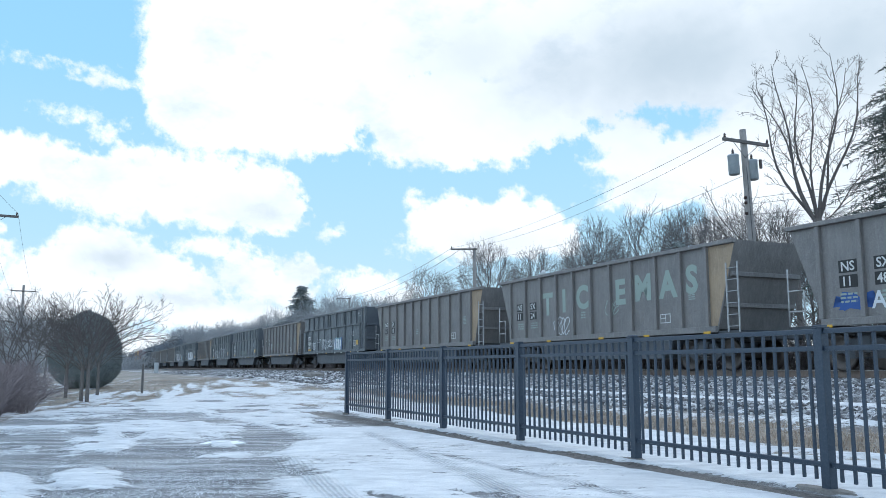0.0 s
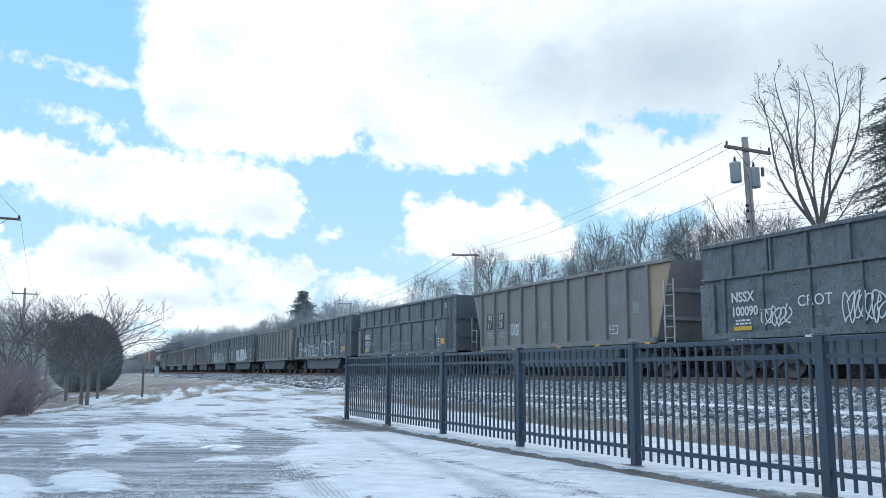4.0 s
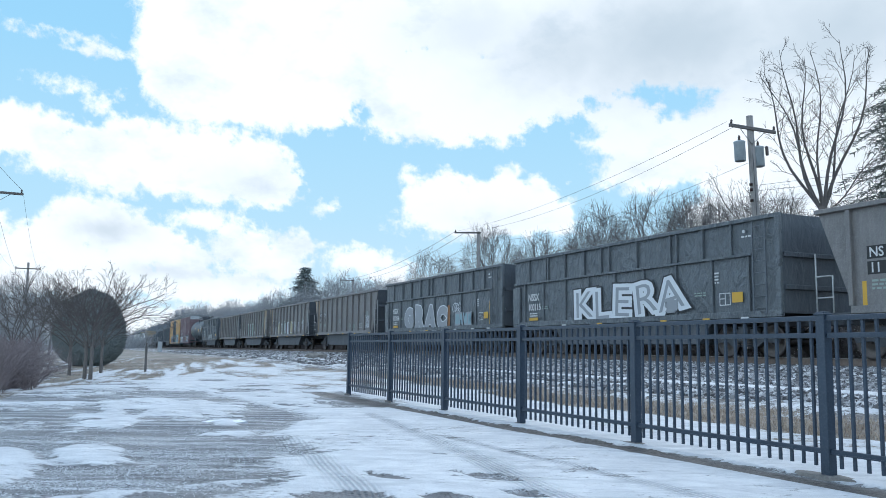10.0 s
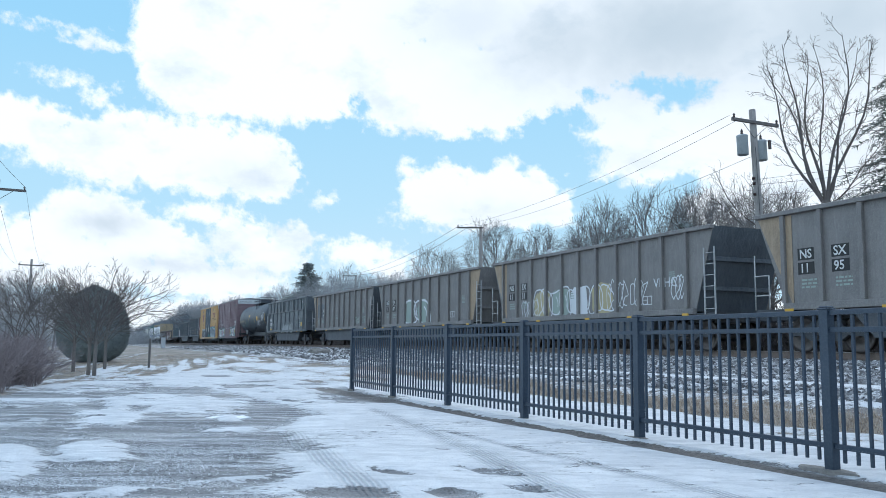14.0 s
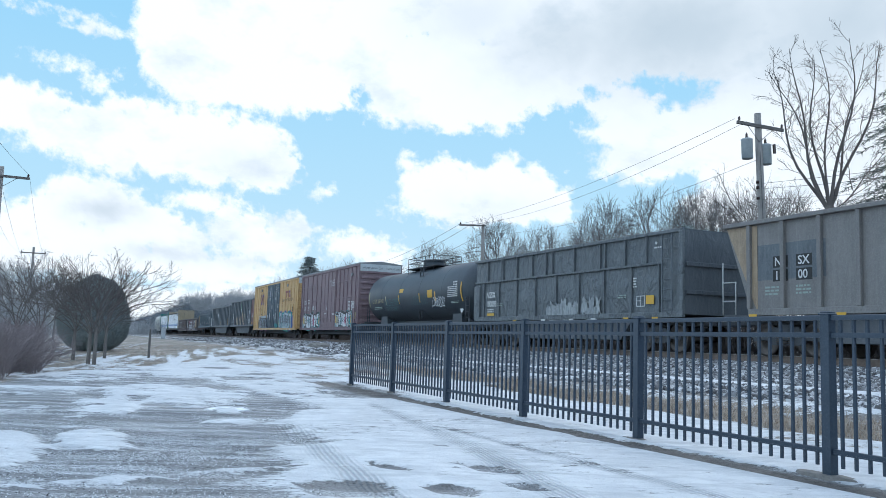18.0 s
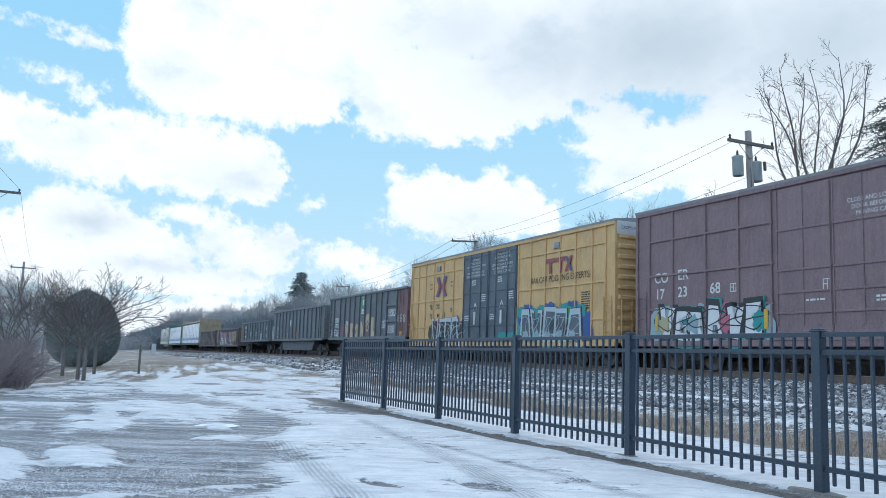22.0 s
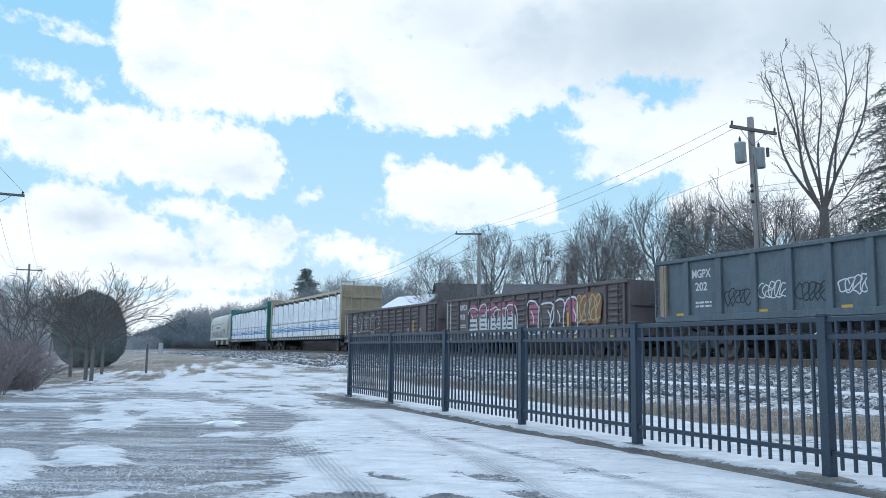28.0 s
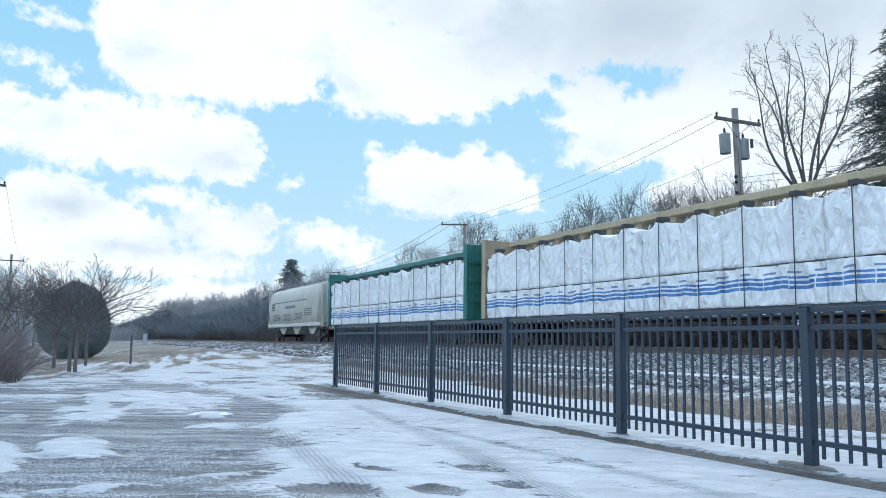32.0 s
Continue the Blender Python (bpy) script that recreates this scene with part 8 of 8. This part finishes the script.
M_GRIT = worn("dark_grit", (0.08, 0.082, 0.085), (0.05, 0.05, 0.053), (0.13, 0.13, 0.13), 0.9, 0, 5.0, 50.0, 0.2)
M_SIDING = worn("pale_siding", (0.48, 0.49, 0.48), (0.38, 0.39, 0.38), (0.55, 0.56, 0.55), 0.7, 0, 1.0, 20.0, 0.1)
M_SHINGLE = worn("grey_shingle", (0.10, 0.10, 0.105), (0.07, 0.07, 0.075), (0.16, 0.16, 0.165), 0.9, 0, 1.5, 14.0, 0.5)
M_BRICK = worn("chimney_brick", (0.14, 0.09, 0.075), (0.09, 0.06, 0.055), (0.2, 0.15, 0.13), 0.9, 0, 2.0, 12.0, 0.4)
M_GLASS = plain("window_glass", (0.03, 0.04, 0.05), 0.1)


def house(label, x, y, w, d, wall, ridge, turn, snow=False, chimney=None, z=0.2):
    """A gabled house: walls, roof slopes, windows, door, chimney."""
    hs = tagged(new("house"), label, "house", "houses beyond the railway")
    hs.matrix_basis = Matrix.Translation((x, y, z)) @ Matrix.Rotation(turn, 4, "Z")
    bm = bmesh.new()
    out = [(-d / 2, 0), (d / 2, 0), (d / 2, wall), (0, ridge), (-d / 2, wall)]
    a = [bm.verts.new((-w / 2, v, k)) for v, k in out]
    b = [bm.verts.new((w / 2, v, k)) for v, k in out]
    bm.faces.new(a[::-1]), bm.faces.new(b)
    for i in range(5):
        bm.faces.new((a[i], a[(i + 1) % 5], b[(i + 1) % 5], b[i]))
    bmesh.ops.recalc_face_normals(bm, faces=bm.faces[:])
    part("wall", bm, M_SIDING, hs)
    slope = math.atan2(ridge - wall, d / 2)
    run = math.hypot(ridge - wall, d / 2) + 0.45
    for s in (-1, 1):
        r = part("roof_slope", bm_box(-w / 2 - 0.35, w / 2 + 0.35, 0, run, 0.0, 0.14, 0.02), M_SNOW if snow else M_SHINGLE, hs)
        r.matrix_basis = Matrix.Translation((0, 0, ridge + 0.02)) @ Matrix.Rotation(0 if s > 0 else math.pi, 4, "Z") @ Matrix.Rotation(-slope, 4, "X")
    for k in range(3):
        wx = -w / 2 + w * (k + 0.5) / 3
        for s in (-1, 1):
            wnd = part("window", bm_box(wx - 0.45, wx + 0.45, s * d / 2 - 0.03, s * d / 2 + 0.03, wall - 1.7, wall - 0.5), M_GLASS, hs)
            part("window_frame", bm_box(wx - 0.53, wx + 0.53, s * d / 2 - 0.02, s * d / 2 + 0.02, wall - 1.78, wall - 0.42), M_SIDING, wnd)
    for s in (-1, 1):
        part("gable_window", bm_box(s * w / 2 - 0.03, s * w / 2 + 0.03, -0.4, 0.4, wall - 0.2, wall + 0.9), M_GLASS, hs)
    if chimney:
        c = part("chimney", bm_box(chimney - 0.45, chimney + 0.45, -0.45, 0.45, wall, ridge + 1.7, 0.02), M_BRICK, hs)
        part("chimney_cap", bm_box(chimney - 0.52, chimney + 0.52, -0.52, 0.52, ridge + 1.7, ridge + 1.85, 0.02), M_CONCRETE, c)
        part("flue", bm_cyl((chimney, 0, ridge + 1.85), (chimney, 0, ridge + 2.25), 0.16, n=10), M_BRICK, c)
    return hs


def build_small():
    house("pale gabled house with dark shingle roof and chimney", -59.8, 36.6, 8.0, 7.0, 4.1, 6.2, 0.95, False, 1.3)
    house("pale house with a snow-covered roof", -90.5, 37.0, 9.0, 7.0, 5.0, 7.0, 0.15, True)
    house("pale house with steep gables behind trees", -86.0, 40.5, 6.0, 7.0, 5.2, 8.2, 1.4, False)
    # floodlight mast beside the chimney
    mast = tagged(new("floodlight_mast"), "thin mast carrying a pale floodlight hood", "lamp")
    mast.location = (-58.3, 34.9, 0.2)
    part("mast", bm_cyl((0, 0, 0), (0, 0, 8.6), 0.07, 0.05, 8), M_ARM, mast)
    part("lamp_hood", bm_revolve([(8.0, 0.28), (8.1, 0.34), (8.3, 0.2), (8.45, 0.08)], 14, "z"), M_ROOFW, mast, "pale lamp hood")
    # post in the lawn's edge, relay cabinet by the track, rock by the ballast
    post = tagged(new("marker_post"), "short dark wooden marker post in patchy snow", "post")
    post.location = (-37.5, 2.8, ground_z(-37.5, 2.8) - 0.08)
    part("stake", bm_box(-0.045, 0.045, -0.045, 0.045, 0, 1.12, 0.01), M_ARM, post)
    part("post_top", bm_box(-0.03, 0.03, -0.03, 0.03, 1.12, 1.3, 0.01), M_ARM, post)
    cab = tagged(new("trackside_cabinet"), "narrow pale metal cabinet beside the track", "cabinet")
    cab.location = (-109.1, 10.5, ground_z(-109.1, 10.5) - 0.05)
    part("body", bm_box(-0.22, 0.22, -0.25, 0.25, 0, 1.3, 0.03), M_ROOFW, cab)
    part("door", bm_box(0.22, 0.235, -0.2, 0.2, 0.15, 1.15, 0.01), M_ROOFW, cab)
    part("cap", bm_box(-0.26, 0.26, -0.29, 0.29, 1.3, 1.37, 0.02), M_GALV, cab)
    rng = random.Random(9)
    for i in range(9):
        bm = bmesh.new()
        bmesh.ops.create_icosphere(bm, subdivisions=2, radius=rng.uniform(0.16, 0.42))
        for v in bm.verts:
            v.co *= 1 + 0.35 * noise.noise(v.co * 3 + Vector((i, 0, 0)))
            v.co.z *= 0.6
        x, y = -47.9 + rng.gauss(0, 0.7), 12.85 + rng.gauss(0, 0.35)
        o = part("boulder", bm, M_CONCRETE)
        o.location = (x, y, ground_z(x, y) + 0.08)
        tagged(o, "pale broken concrete lump beside the ballast", "rock", "lumps by the ballast")
    for x, y, w, h, lab in ((-24.4, 23.9, 0.32, 0.62, "pale metal utility cabinet behind the track"), (-21.0, 26.0, 0.5, 0.85, "grey metal utility cabinet behind the track")):
        c = tagged(new("utility_cabinet"), lab, "cabinet", "utility cabinets")
        c.location = (x, y, ground_z(x, y) - 0.05)
        part("body", bm_box(-w, w, -w * 0.7, w * 0.7, 0, h + 0.25, 0.02), M_ROOFW, c)
        part("lid", bm_box(-w - 0.03, w + 0.03, -w * 0.7 - 0.03, w * 0.7 + 0.03, h + 0.25, h + 0.3, 0.01), M_GALV, c)
        for k in range(4):
            part("louvre", bm_box(-w * 0.7, w * 0.7, -w * 0.7 - 0.012, -w * 0.7, 0.3 + k * 0.1, 0.34 + k * 0.1), M_GALV, c)
        part("door", bm_box(w, w + 0.02, -w * 0.6, w * 0.6, 0.1, h + 0.15), M_GALV, c)
    # chunks of ice on the lot
    for i, (x, y, r) in enumerate(((-10.85, 1.5, 0.22),)):
        bm = bmesh.new()
        bmesh.ops.create_icosphere(bm, subdivisions=4, radius=r)
        for v in bm.verts:
            v.co *= 1 + 0.75 * noise.fractal(v.co * 5 + Vector((i * 3, 0, 0)), 0.8, 2.0, 4)
            v.co.z = max(v.co.z * 0.09, -0.01)
        o = part("ice_chunk", bm, M_SNOW, smooth=True)
        o.location = (x, y, ground_z(x, y) - 0.01)
        tagged(o, "flat chunk of dirty refrozen snow on asphalt", "ice", "ice chunks")


def straw(name, label, seed, count, where, h0, h1):
    rng = random.Random(seed)
    v, f = [], []
    x0, x1, y0, y1 = where
    while len(f) < count:
        x, y = rng.uniform(x0, x1), rng.uniform(y0, y1)
        s, g, _ = cover(x, y)
        if g < 0.5 or s + rng.gauss(0, 0.15) > 0.38:
            continue
        z = ground_z(x, y) - 0.03
        for _ in range(4):
            a, h = rng.uniform(0, 6.28), rng.uniform(h0, h1)
            b = Vector((x + rng.gauss(0, 0.03), y + rng.gauss(0, 0.03), z))
            w = Vector((math.cos(a), math.sin(a), 0)) * 0.004
            t = b + Vector((rng.gauss(0, 0.45) * h, rng.gauss(0, 0.45) * h, h))
            i = len(v)
            v.extend((tuple(b - w), tuple(b + w), tuple(t)))
            f.append((i, i + 1, i + 2))
    me = bpy.data.meshes.new(name)
    me.from_pydata(v, [], f)
    n = Nodes("straw_blades", 0.85)
    isl = n.add("ShaderNodeNewGeometry").outputs["Random Per Island"]
    n.colour(n.ramp(isl, (0.0, (0.19, 0.145, 0.115)), (0.5, (0.34, 0.265, 0.20)), (1.0, (0.50, 0.42, 0.33))))
    me.materials.append(n.mat)
    return tagged(new(name, me), label, "grass", kind="stuff")


def crumbs(name, label, category, seed, count, material, r0, r1, deep):
    """Small broken bits lying on the bare part of the lot."""
    rng = random.Random(seed)
    shapes = [lump(rng, 1.0) for _ in range(12)]
    quads = ((0, 1, 3, 2), (4, 6, 7, 5), (0, 4, 5, 1), (2, 3, 7, 6), (0, 2, 6, 4), (1, 5, 7, 3))
    v, f = [], []
    while len(f) < count * 6:
        x, y = rng.uniform(-13, -3.5) , rng.uniform(-1.6, 2.8)
        if inside(x, y, BARE) < deep or rng.random() < ease(-6.5, -12, x) or cover(x, y)[0] > 0.3:
            continue
        if fbm(0.92 * x - 0.4 * y, 0.12 * x + 0.28 * y, 1.6, 3) + rng.gauss(0, 0.25) < 0.0:
            continue
        r = rng.uniform(r0, r1)
        floor = ground_z(x, y) - 0.022 + 0.012 * fbm(x, y, 1.2, 3)
        e = Euler((rng.random() * 6, rng.random() * 6, rng.random() * 6)).to_matrix()
        b = len(v)
        for q in rng.choice(shapes):
            w = e @ Vector(q) * r
            v.append((x + w.x, y + w.y, floor + r * 0.3 + w.z))
        f.extend(tuple(b + k for k in q) for q in quads)
    me = bpy.data.meshes.new(name)
    me.from_pydata(v, [], f)
    me.materials.append(material)
    return tagged(new(name, me), label, category, kind="stuff")


build_poles()
build_small()
crumbs("ice_crumbs", "crumbs of refrozen snow on the asphalt", "ice", 61, 9000, M_SNOW, 0.0015, 0.0045, -0.1)
crumbs("loose_grit", "dark loose grit on the asphalt", "gravel", 62, 3500, M_GRIT, 0.0015, 0.0045, -0.2)
straw("dry_grass", "straw-coloured winter grass between fence and ballast", 21, 20000, (-26, -4, 7.4, 11.0), 0.03, 0.13)
straw("lawn_grass", "brown winter grass on the lawn edge", 22, 16000, (-60, -24, -2, 14), 0.03, 0.1)


# ---- what moves ----
def motions():
    walk(sky_backdrop, [(t, Matrix.Rotation(radians(0.066 * (t - 13.0)), 4, "Z") @ Matrix.Rotation(radians(0.045 * (t - 13.0)), 4, (0.406, 0.914, 0.0))) for t in (0.0, 8.0, 16.0, 24.0, 32.0)])
    for car, x0 in MOVERS:
        walk(car, [(float(t), track_pose(x0 + SPEED * t)) for t in range(33)])
    where = dict((car.name, x0) for car, x0 in MOVERS)
    for ws, spot, car in WHEELSETS:          # the wheels turn while their car is near
        t0 = (-62.0 - where[car.name] - spot[0]) / SPEED
        rows, turn = [], 0.0
        t = max(0.0, t0)
        end = min(32.0, t0 + 5.4)
        while t < end:
            rows.append((t, turn))
            t += 1 / 30
            turn += math.degrees(SPEED / 0.457 / 30)
        if not rows:
            continue
        if rows[0][0] > 0:
            rows.insert(0, (0.0, rows[0][1]))
        if rows[-1][0] < 32:
            rows.append((32.0, rows[-1][1]))
        walk(ws, [(a, pose(*spot, 0, b, 0)) for a, b in rows])


motions()
